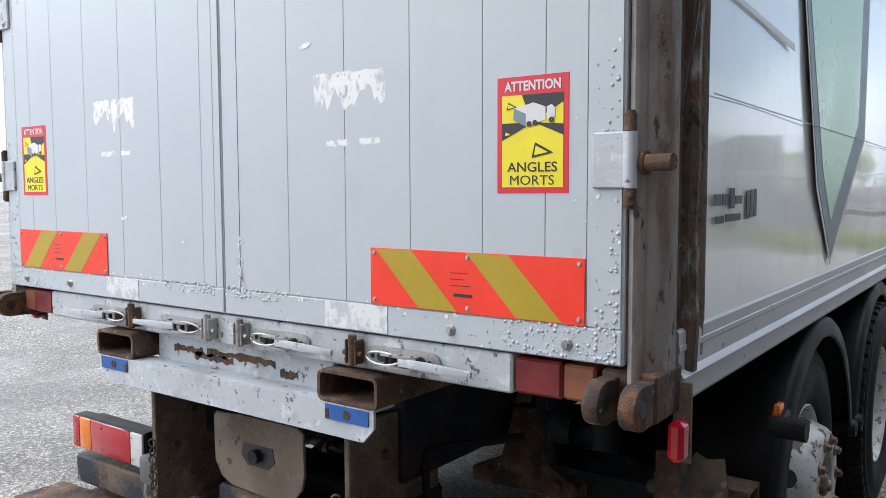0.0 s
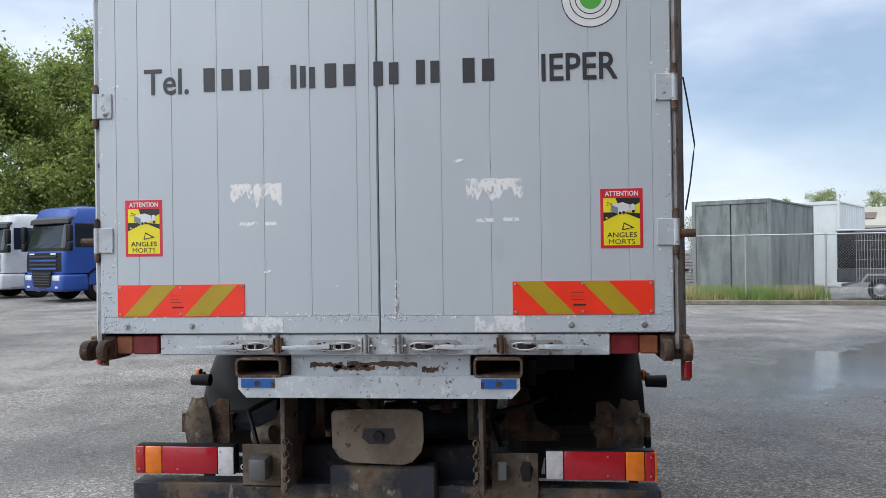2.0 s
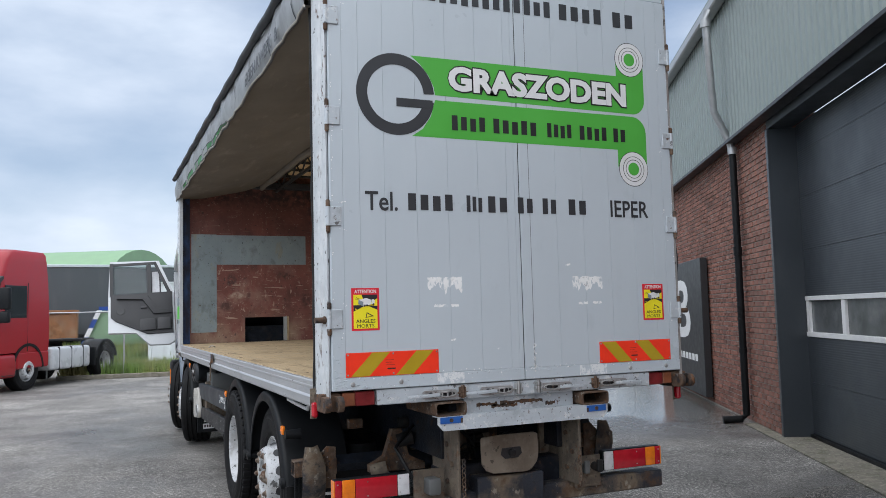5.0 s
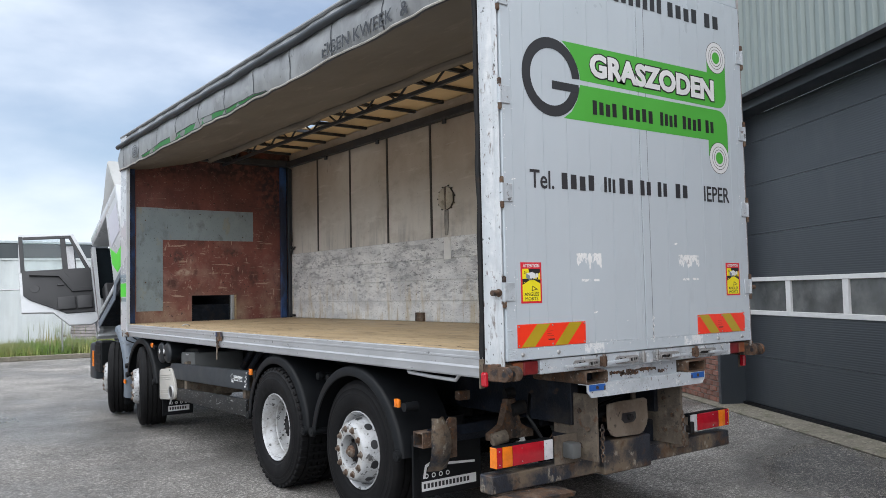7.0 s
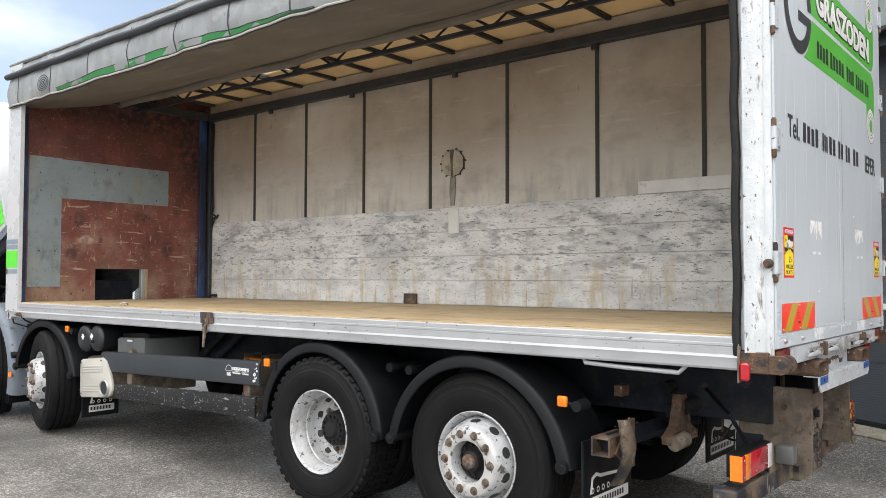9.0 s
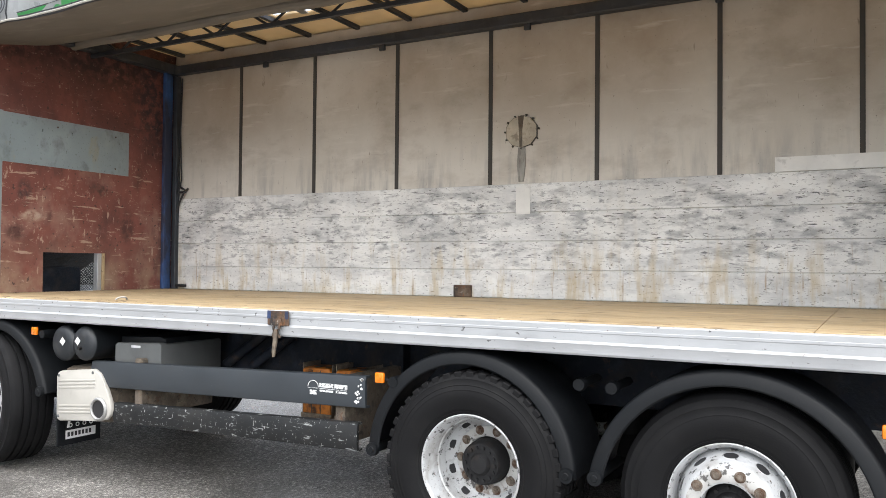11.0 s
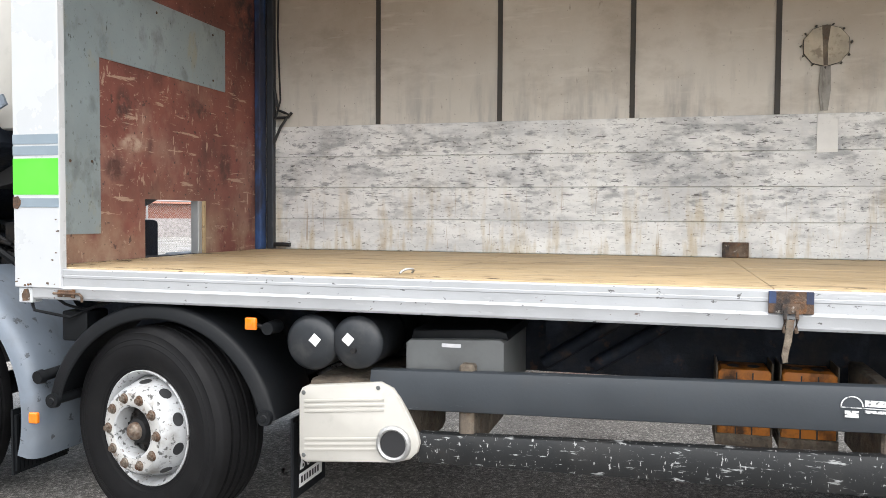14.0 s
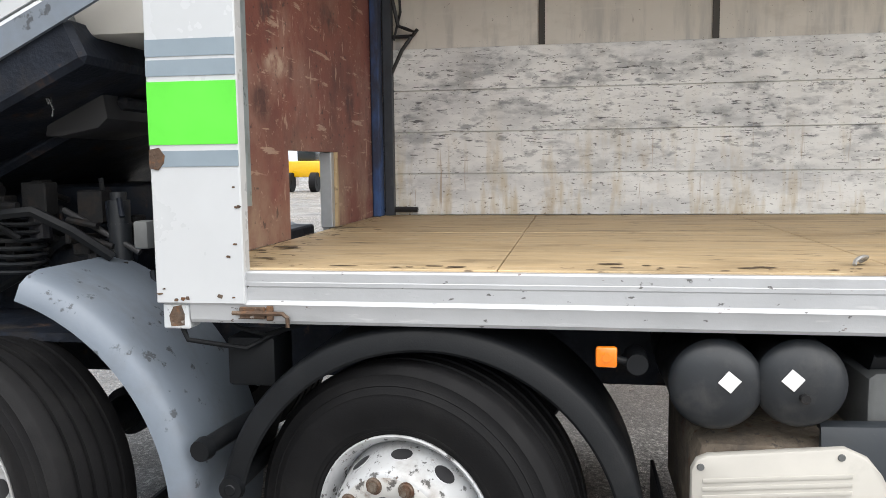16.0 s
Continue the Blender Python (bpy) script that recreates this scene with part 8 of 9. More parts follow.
part("cab_lock", B((-1.12, -1.06, 8.135, 8.185, 1.36, 1.45), bevel=0.008, seg=2), M_BATTERY, truck, "grey cab locking plate")
bm = bmesh.new()
prism(bm, [(8.46, 1.80), (8.50, 1.765), (8.66, 1.735), (8.72, 1.74), (8.66, 2.02), (8.50, 2.06)], "x", -0.78, -0.35, 0.015)
part("hanging_box", bm, M_TRIM, cab, "black box hung under the cab")
bm = bmesh.new()
for y in (8.40, 8.48):
    rod(bm, (-0.78, y, 2.05), (-0.30, y, 2.05), 0.05, seg=16)
part("duct", bm, M_TRIM, cab, "black round ducts under the cab")
for k in range(3):
    bm = bmesh.new()
    sweep(bm, [(-1.0 - 0.004 * k, 8.52 + 0.012 * k + 0.012 * math.sin(t * 1.1 + k), 2.02 - 0.022 * t - 0.004 * k) for t in range(9 + 2 * (k == 1))], 0.0035, 5)
    part("loose_wire", bm, M_BATTERY, cab, "loose grey wire")
for k in range(7):
    bm = bmesh.new()
    p0 = Vector((-0.6 - 0.3 * rng.random(), 8.3 + 1.0 * rng.random(), 1.15 + 0.3 * rng.random()))
    pts = [p0 + Vector((-0.1 * math.sin(t * 0.6 + k), 0.12 * t, 0.12 * math.sin(t * 0.9 + 2 * k))) for t in range(8)]
    sweep(bm, pts, 0.012 + 0.012 * rng.random(), 6)
    part("engine_hose", bm, M_PLASTIC, engine)
bm = bmesh.new()
for k in range(7):
    ring(bm, [(0.0, 0.115), (-0.008, 0.123), (0.0, 0.131), (0.008, 0.123), (0.0, 0.115)], 24, pose(-0.72, 8.93, 1.24 + 0.030 * k, 4, 0, 0))
part("coil_spring", bm, M_TANK, truck, "bright coil of a cab spring")
part("cab_mount", B((-0.75, 0.75, 8.20, 8.32, 1.06, 1.30), bevel=0.01), M_CHASSIS, truck)
part("heat_shield", B((-1.0, 0.9, 8.36, 9.5, 1.02, 1.05)), M_CHASSIS, truck)
for pts in (((-1.22, 8.0, 1.19), (-1.22, 7.96, 1.09), (-1.15, 7.8, 1.05), (-1.10, 7.7, 1.10), (-1.1, 7.5, 1.16)), ((-1.2, 7.9, 1.19), (-1.16, 7.82, 1.12), (-1.12, 7.75, 1.09), (-1.1, 7.55, 1.15))):
    bm = bmesh.new()
    P = [Vector(p) for p in pts]
    sweep(bm, [P[i].lerp(P[i + 1], t / 4) for i in range(len(P) - 1) for t in range(4)] + [P[-1]], 0.008, 6)
    part("cable", bm, M_PLASTIC, truck)
part("valve_box", B((-1.12, -0.95, 7.72, 7.88, 0.92, 1.08), bevel=0.012, seg=2), M_PLASTIC, truck, "black valve box")
bm = bmesh.new()
prism(bm, [(8.12, 2.05), (8.40, 2.05), (8.46, 2.2), (8.46, 3.0), (8.12, 3.0)], "x", -1.02, -0.45, 0.03)
part("air_intake", bm, M_CREAM, truck, "beige ribbed air intake behind the cab")

# ---- yard edge: kerb, verge, fence ----
KERB = Matrix(((0.888, 0.46, 0, 8.5), (-0.46, 0.888, 0, 20.4), (0, 0, 1, 0), (0, 0, 0, 1)))
KERB2 = Matrix(((0.989, 0.148, 0, 7.5), (-0.148, 0.989, 0, 19.9), (0, 0, 1, 0), (0, 0, 0, 1)))
KERB3 = Matrix(((0.966, 0.26, 0, 0.0), (-0.26, 0.966, 0, 27.0), (0, 0, 1, 0), (0, 0, 0, 1)))
setting("kerb_far", moved(B((-9, 6, 0, 0.14, 0, 0.13), bevel=0.012), KERB3), M_CONCRETE, "weathered concrete kerb along the grass", "kerb")
setting("kerb_near", moved(B((-11, 12, 0, 0.14, 0, 0.13), bevel=0.012), KERB2), M_CONCRETE, "weathered concrete kerb along the yard", "kerb")
M_GRASS = surface("rough_grass_ground", (0.10, 0.12, 0.04), 0.95, 0, 0.3, 6, layers=(((0.2, 0.17, 0.09), 3, 0.5, 0.7, (1, 1, 1), 0.5, 0.9),), bump=0.4)
M_BLADE = surface("grass_blade", (0.15, 0.24, 0.05), 0.7, 0, 0.3, 1.5, layers=(((0.42, 0.35, 0.16), 0.9, 0.44, 0.60, (1, 1, 1), 0.8, 0.8),))
setting("verge_far", moved(B((-9, 6, 0.142, 3.5, 0, 0.11)), KERB3), M_GRASS, "weedy dry grass verge", "verge")
setting("verge_near", moved(B((-11, 1.5, 0.142, 2.0, 0, 0.10)), KERB2), M_GRASS, "weedy grass verge", "verge")
rng = random.Random(8)
verts, faces = [], []
for k in range(42000):
    far = k % 3 > 0
    a, b = (rng.uniform(-9, 5.5), rng.uniform(0.16, 3.2)) if far else (rng.uniform(-11, 1.4), rng.uniform(0.16, 1.8))
    tall = (0.20 + 0.75 * rng.random() ** 1.5) if far else (0.14 + 0.36 * rng.random())
    p = (KERB3 if far else KERB2) @ Vector((a, b, 0.1))
    ang, lean = rng.uniform(0, 6.28), rng.uniform(0.02, 0.16)
    dx, dy = 0.018 * math.cos(ang), 0.018 * math.sin(ang)
    tip = (p.x + lean * math.cos(ang + 1.3), p.y + lean * math.sin(ang + 1.3), p.z + tall)
    i = len(verts)
    verts += [(p.x - dx, p.y - dy, p.z), (p.x + dx, p.y + dy, p.z), tip]
    faces.append((i, i + 1, i + 2))
me = bpy.data.meshes.new("grass")
me.from_pydata(verts, [], faces)
me.materials.append(M_BLADE)
tagged(new("grass", me), "tufts of dry and green grass on the verge", "grass", "", "stuff")

fence = thing("chainlink_fence", tuple(KERB2 @ Vector((-2, 0.5, 0))), "galvanised chain-link fence on the kerb", "fence")
for k in range(12):
    a = -11.3 + 2.1 * k
    bm = bmesh.new()
    rod(bm, (a, 0.3, 0.05), (a, 0.3, 2.0), 0.026, seg=10)
    part("post", moved(bm, KERB2), M_GALV, fence)
bm = bmesh.new()
rod(bm, (-11.3, 0.3, 1.96), (11.8, 0.3, 1.96), 0.02, seg=8)
part("top_rail", moved(bm, KERB2), M_GALV, fence)
bm = bmesh.new()
a = -13.0
while a < 11.7:
    for d in (1, -1):
        x0, x1 = (a, a + 1.8) if d > 0 else (a + 1.8, a)
        if min(x0, x1) < -11.3 or max(x0, x1) > 11.8:
            continue
        vs = [bm.verts.new(p) for p in ((x0 - 0.002, 0.3 + 0.002 * d, 0.14), (x0 + 0.002, 0.3 + 0.002 * d, 0.14), (x1 + 0.002, 0.3 + 0.002 * d, 1.94), (x1 - 0.002, 0.3 + 0.002 * d, 1.94))]
        bm.faces.new(vs)
    a += 0.075
tagged(part("mesh", moved(bm, KERB2), M_GALV, fence, "", 0), kind="stuff")

# ---- containers ----
M_CONTGREY = surface("streaked_grey_container", (0.20, 0.225, 0.22), 0.6, 0.1, 0.15, 1.5, layers=(((0.05, 0.06, 0.055), 2.5, 0.46, 0.66, (1, 1, 0.2), 0.75, 0.7), ((0.36, 0.37, 0.36), 5, 0.56, 0.70, (1, 1, 0.15), 0.5, 0.7), (RUST, 9, 0.64, 0.72, (1, 1, 0.4), 0.6, 0.8)))
M_CONTPALE = surface("pale_blue_grey_container", (0.46, 0.50, 0.53), 0.5, 0.1, 0.1, 1.5, layers=(((0.2, 0.2, 0.2), 4, 0.55, 0.75, (1, 1, 0.3), 0.4, 0.7),))


def container(at, yaw, length, mat, label, width=2.44, height=2.6, rods=True):
    m = pose(*at, 0, 0, yaw)
    ct = thing("shipping_container", (0, 0, 0), label, "container")
    part("frame", B((-width / 2, -width / 2 + 0.12, 0, 0.12, 0, height), (width / 2 - 0.12, width / 2, 0, 0.12, 0, height), (-width / 2, -width / 2 + 0.12, length - 0.12, length, 0, height), (width / 2 - 0.12, width / 2, length - 0.12, length, 0, height), (-width / 2 + 0.12, width / 2 - 0.12, 0, 0.12, height - 0.14, height), (-width / 2 + 0.12, width / 2 - 0.12, 0, 0.12, 0, 0.14), bevel=0.01), mat, ct)
    bm = bmesh.new()
    n = int(length / 0.14)
    for sx in (-1, 1):
        a = [(sx * (width / 2 - (0.03 if (k // 2) % 2 else 0.065)), 0.125 + (length - 0.25) * k / n) for k in range(n + 1)]
        lo = [bm.verts.new((x, y, 0.1)) for x, y in a]
        hi = [bm.verts.new((x, y, height - 0.06)) for x, y in a]
        for k in range(n):
            bm.faces.new((lo[k], lo[k + 1], hi[k + 1], hi[k]))
    part("side_wall", bm, mat, ct, "", 0)
    part("roof", B((-width / 2, width / 2, 0.121, length - 0.121, height - 0.06, height - 0.01)), mat, ct)
    bm = bmesh.new()
    for sx in (-1, 1):
        box(bm, sx * 0.02, sx * (width / 2 - 0.125), 0.03, 0.07, 0.145, height - 0.145, 0.01)
    part("door_leaf", bm, mat, ct)
    for x in (-0.75, -0.3, 0.3, 0.75) if rods else ():
        bm = bmesh.new()
        rod(bm, (x, 0.01, 0.1), (x, 0.01, height - 0.1), 0.02, seg=8)
        part("lock_rod", bm, M_GALV, ct)
    ct.matrix_basis = m
    return ct


M_CONTWHITE = surface("chalky_white_container", (0.60, 0.645, 0.645), 0.55, 0, 0.06, 1.5, layers=(((0.40, 0.43, 0.42), 3, 0.52, 0.72, (1, 1, 0.3), 0.4, 0.7), ((0.30, 0.27, 0.22), 14, 0.66, 0.72, (1, 1, 0.5), 0.5, 0.8)))
container((6.95, 22.8, 0.1), -30, 6.06, M_CONTGREY, "streaked weathered grey shipping container", height=3.02, rods=False)
container((11.8, 30.5, 0.02), -30, 6.06, M_CONTWHITE, "white site container behind the fence", height=3.4, rods=False)


# ---- parked tractor units ----
def tractor(at, yaw, paint, label, roof_h=3.75, visor=True, white_bumper=False, w=1.24, rear=4.9, tank=False, size=1.0):
    """A parked tractor unit; local -y is its front, origin under the middle of the front."""
    tr = thing("tractor_unit", (0, 0, 0), label, "truck", "parked tractor units")
    top = roof_h
    # cross-sections: height, front, half width, corner radius
    levels = [(0.96, 0.0, w - 0.02, 0.16), (1.30, -0.015, w, 0.18), (1.70, 0.01, w, 0.20), (2.10, 0.085, w - 0.01, 0.22), (2.72, 0.22, w - 0.04, 0.24)]
    if top > 3.3:
        levels += [(2.80, 0.235, w - 0.05, 0.24), (top - 0.30, 0.44, w - 0.09, 0.26), (top - 0.10, 0.60, w - 0.13, 0.28), (top - 0.02, 0.78, w - 0.20, 0.30), (top, 1.02, w - 0.34, 0.30)]
    else:
        levels += [(top - 0.10, 0.36, w - 0.10, 0.26), (top - 0.02, 0.55, w - 0.17, 0.28), (top, 0.80, w - 0.34, 0.30)]

    def section(z, yf, hw, rc, grow=0.0):
        """Half-round front outline from the left rear corner to the right one."""
        pts = [(-hw - grow, 2.2, z)]
        for k in range(7):
            a = math.pi / 2 * k / 6
            pts.append((-hw + rc - (rc + grow) * math.cos(a), yf + rc - (rc + grow) * math.sin(a), z))
        for k in range(7):
            a = math.pi / 2 * (1 - k / 6)
            pts.append((hw - rc + (rc + grow) * math.cos(a), yf + rc - (rc + grow) * math.sin(a), z))
        pts.append((hw + grow, 2.2, z))
        return pts

    bm = bmesh.new()
    rows = [[bm.verts.new(p) for p in section(*lv)] for lv in levels]
    for p, q in zip(rows[:-1], rows[1:]):
        for k in range(len(p)):
            n = (k + 1) % len(p)
            bm.faces.new((p[k], p[n], q[n], q[k]))
    bm.faces.new(rows[0]), bm.faces.new(rows[-1])
    body = part("cab", bm, paint, tr, "", 40)

    def patch(z0, z1, k0, k1, grow, name, mat, label):
        """A sheet that follows the rounded front between two heights."""
        def at(z):
            for a, b in zip(levels[:-1], levels[1:]):
                if a[0] <= z <= b[0]:
                    f = (z - a[0]) / (b[0] - a[0])
                    return [x + (y - x) * f for x, y in zip(a, b)]
        bm = bmesh.new()
        lines = [[bm.verts.new(p) for p in section(*at(z0 + (z1 - z0) * j / 4), grow)[k0:k1]] for j in range(5)]
        for p, q in zip(lines[:-1], lines[1:]):
            for k in range(len(p) - 1):
                bm.faces.new((p[k], p[k + 1], q[k + 1], q[k]))
        part(name, bm, mat, tr, label, 40)

    patch(1.70, 2.70, 3, 13, 0.006, "screen_surround", M_PLASTIC, "black screen surround")
    patch(1.80, 2.64, 4, 12, 0.010, "windscreen", M_DARKGLASS, "dark reflecting windscreen")
    bm = bmesh.new()
    box(bm, -w - 0.01, w + 0.01, -0.07, 0.9, 0.36, 0.94, 0.10, 3)
    part("bumper", bm, M_WHITE if white_bumper else paint, tr, "", 40)
    part("rear_skirt", B((-w, w, 0.9, 2.2, 0.55, 0.96), bevel=0.03), paint, tr)

    def slope(z):
        return 0.22 * (z - 1.55) / 1.2
    for k in range(2):
        bm = bmesh.new()
        x = -0.5 + 0.9 * k
        rod(bm, (x, slope(1.8) - 0.03, 1.80), (x + 0.45, slope(1.95) - 0.03, 1.93), 0.012, seg=6)
        part("wiper", bm, M_BLACK, tr)
    if visor:
        bm = bmesh.new()
        rows = []
        for k in range(13):
            x = -w + 0.02 + (2 * w - 0.04) * k / 12
            back = 0.16 * abs(x / w) ** 4
            rows.append([bm.verts.new((x, y + back, z)) for y, z in ((0.06, 2.60), (0.02, 2.62), (0.05, 2.76), (0.22, 2.84), (0.24, 2.78), (0.10, 2.66))])
        for p, q in zip(rows[:-1], rows[1:]):
            for k in range(6):
                bm.faces.new((p[k], p[(k + 1) % 6], q[(k + 1) % 6], q[k]))
        bm.faces.new(rows[0]), bm.faces.new(rows[-1])
        part("sun_visor", bm, M_TRIM, tr, "dark sun visor", 40)
    patch(1.02, 1.64, 6, 10, 0.010, "grille_panel", M_PLASTIC, "black grille panel")
    for k in range(4):
        part("grille_slat", B((-0.86, 0.86, -0.050, -0.022, 1.08 + 0.135 * k, 1.15 + 0.135 * k), bevel=0.012, seg=2), paint if k % 2 == 0 else M_TRIM, tr)
    bm = bmesh.new()
    prism(bm, [(-0.62, 1.02), (0.62, 1.02), (0.56, 0.56), (0.46, 0.50), (-0.46, 0.50), (-0.56, 0.56)], "y", -0.092, -0.04, 0.01)
    part("lower_grille", bm, M_PLASTIC, tr, "black lower grille")
    for k in range(5):
        part("grille_slat", B((-0.54, 0.54, -0.112, -0.088, 0.575 + 0.085 * k, 0.615 + 0.085 * k), bevel=0.008), M_TRIM, tr)
    for sx in (-1, 1):
        part("headlight", B((sx * 0.68, sx * 1.12, -0.085, -0.03, 0.72, 0.90), bevel=0.03, seg=2), M_LAMPWHITE, tr, "clear headlight")
        part("fog_lamp", B((sx * 0.80, sx * 1.0, -0.072, -0.04, 0.46, 0.55), bevel=0.02), M_LAMPWHITE, tr)
        part("brand_bar", B((sx * 0.52, sx * 0.86, -0.05, -0.046, 1.585, 1.63)), M_WHITEV, tr, "plain bar for a badge", 0)
        part("side_window", B((sx * (w + 0.004), sx * (w - 0.02), 0.42, 1.25, 1.82, 2.62), bevel=0.004), M_DARKGLASS, tr, "dark side window")
        bm = bmesh.new()
        box(bm, sx * (w + 0.10), sx * (w + 0.36), 0.02, 0.16, 2.02, 2.55, 0.04, 2)
        box(bm, sx * (w + 0.10), sx * (w + 0.34), 0.02, 0.16, 1.70, 1.98, 0.04, 2)
        rod(bm, (sx * w, 0.25, 2.4), (sx * (w + 0.15), 0.1, 2.45), 0.02)
        rod(bm, (sx * w, 0.25, 1.8), (sx * (w + 0.15), 0.1, 1.75), 0.02)
        part("mirror", bm, M_PLASTIC, tr, "black mirror pair")
        part("door_line", B((sx * (w + 0.002), sx * (w - 0.01), 1.30, 1.312, 0.98, 2.7)), M_BLACK, tr, "", 0)
        part("step", B((sx * (w + 0.004), sx * (w - 0.02), 0.3, 0.85, 0.42, 0.52)), M_BLACK, tr)
        for y in (1.35, rear):
            wheel(tr, y, sx, 1 if y < 3 else -1, w - 0.06, nuts=0)
        bm = bmesh.new()
        ring(bm, [(w - 0.36, 0.63), (w + 0.005, 0.63), (w + 0.005, 0.56), (w - 0.01, 0.56)], 24, spin(0, 1.35, 0.55, sx), 0, 180)
        part("wheel_arch", bm, M_PLASTIC, tr)
    part("number_plate", B((-0.26, 0.26, -0.088, -0.08, 0.46, 0.57)), M_TRIM, tr, "number plate as a plain bar")
    part("chassis", B((-0.45, 0.45, 0.9, rear + 1.1, 0.65, 0.95)), M_CHASSIS, tr)
    part("coupling_plate", B((-0.45, 0.45, rear - 0.5, rear + 0.5, 1.12, 1.20), bevel=0.02), M_HUB, tr, "greasy black fifth-wheel plate")
    for sx in (-1, 1):
        bm = bmesh.new()
        ring(bm, [(0.55, 0.62), (w - 0.02, 0.62), (w, 0.60), (w, 0.55), (w - 0.03, 0.56)], 24, spin(0, rear, 0.55, sx), 8, 172)
        box(bm, sx * 0.6, sx * (w - 0.01), rear - 0.66, rear - 0.60, 0.42, 0.95, 0.01)
        part("rear_mudguard", bm, M_PLASTIC, tr, "black plastic rear mudguard")
        if tank:
            tk = part("fuel_tank", B((sx * 0.5, sx * (w - 0.02), 2.35, rear - 0.85, 0.42, 1.02), bevel=0.08, seg=3), M_WHITE, tr, "white fuel tank with dark straps")
            for q in (0.2, 0.5, 0.8):
                yq = 2.35 + (rear - 3.2) * q
                part("strap", B((sx * 0.5, sx * (w - 0.014), yq - 0.025, yq + 0.025, 0.414, 1.026), bevel=0.08, seg=3), M_TRIM, tk)
    tr.matrix_basis = pose(*at, 0, 0, yaw) @ Matrix.Scale(size, 4)
    return tr


tractor((-5.55, 17.9, 0), -30, M_RED_CAB, "red tractor unit with a dark visor and white tank", 3.55, w=1.13, rear=5.1, tank=True)
tractor((-9.6, 22.9, 0), -30, M_YEL_CAB, "yellow tractor unit with a dark visor", 3.55, size=1.04)
tractor((-12.85, 23.8, 0), -30, M_YEL_CAB, "orange-yellow tractor unit with a white bumper", 3.5, True, True, size=1.03)
tractor((-16.8, 24.0, 0), -30, M_BLUE_CAB, "blue tractor unit with a low roof", 3.2, True, size=1.08)
tractor((-20.9, 26.6, 0), -30, M_WHITE, "white tractor unit beside a blue one", 3.15, True, size=1.07)
tractor((-24.0, 28.0, 0), -30, M_BLUE_CAB, "blue tractor unit under the trees", 3.15)
tractor((-10.3, 11.1, 0), 126, M_WHITE, "white lorry cab parked side on with dark windows", 3.0)


# ---- trees ----
M_BARK = surface("grey_brown_bark", (0.10, 0.08, 0.06), 0.9, 0, 0.3, 12, bump=0.4)
def leaf_mat(name, c):
    mat, nt, bsdf = nodes_of(name)
    gm = nt.nodes.new("ShaderNodeNewGeometry")
    rp = ramp_node(nt, gm.outputs["Random Per Island"], [(0.0, tuple(v * 0.6 for v in c)), (0.6, c), (1.0, tuple(min(1, v * 1.45) for v in c))])
    nt.links.new(rp.outputs["Color"], bsdf.inputs["Base Color"])
    bsdf.inputs["Roughness"].default_value = 0.6
    tr = nt.nodes.new("ShaderNodeBsdfTranslucent")
    nt.links.new(rp.outputs["Color"], tr.inputs["Color"])
    mx = nt.nodes.new("ShaderNodeMixShader")
    mx.inputs[0].default_value = 0.4
    nt.links.new(bsdf.outputs[0], mx.inputs[1])
    nt.links.new(tr.outputs[0], mx.inputs[2])
    nt.links.new(mx.outputs[0], nt.nodes["Material Output"].inputs["Surface"])
    return mat


M_LEAF = leaf_mat("spring_leaves", (0.24, 0.30, 0.075))
M_LEAF2 = leaf_mat("pale_spring_leaves", (0.28, 0.32, 0.115))
M_LEAF3 = leaf_mat("dark_conifer_leaves", (0.02, 0.04, 0.025))


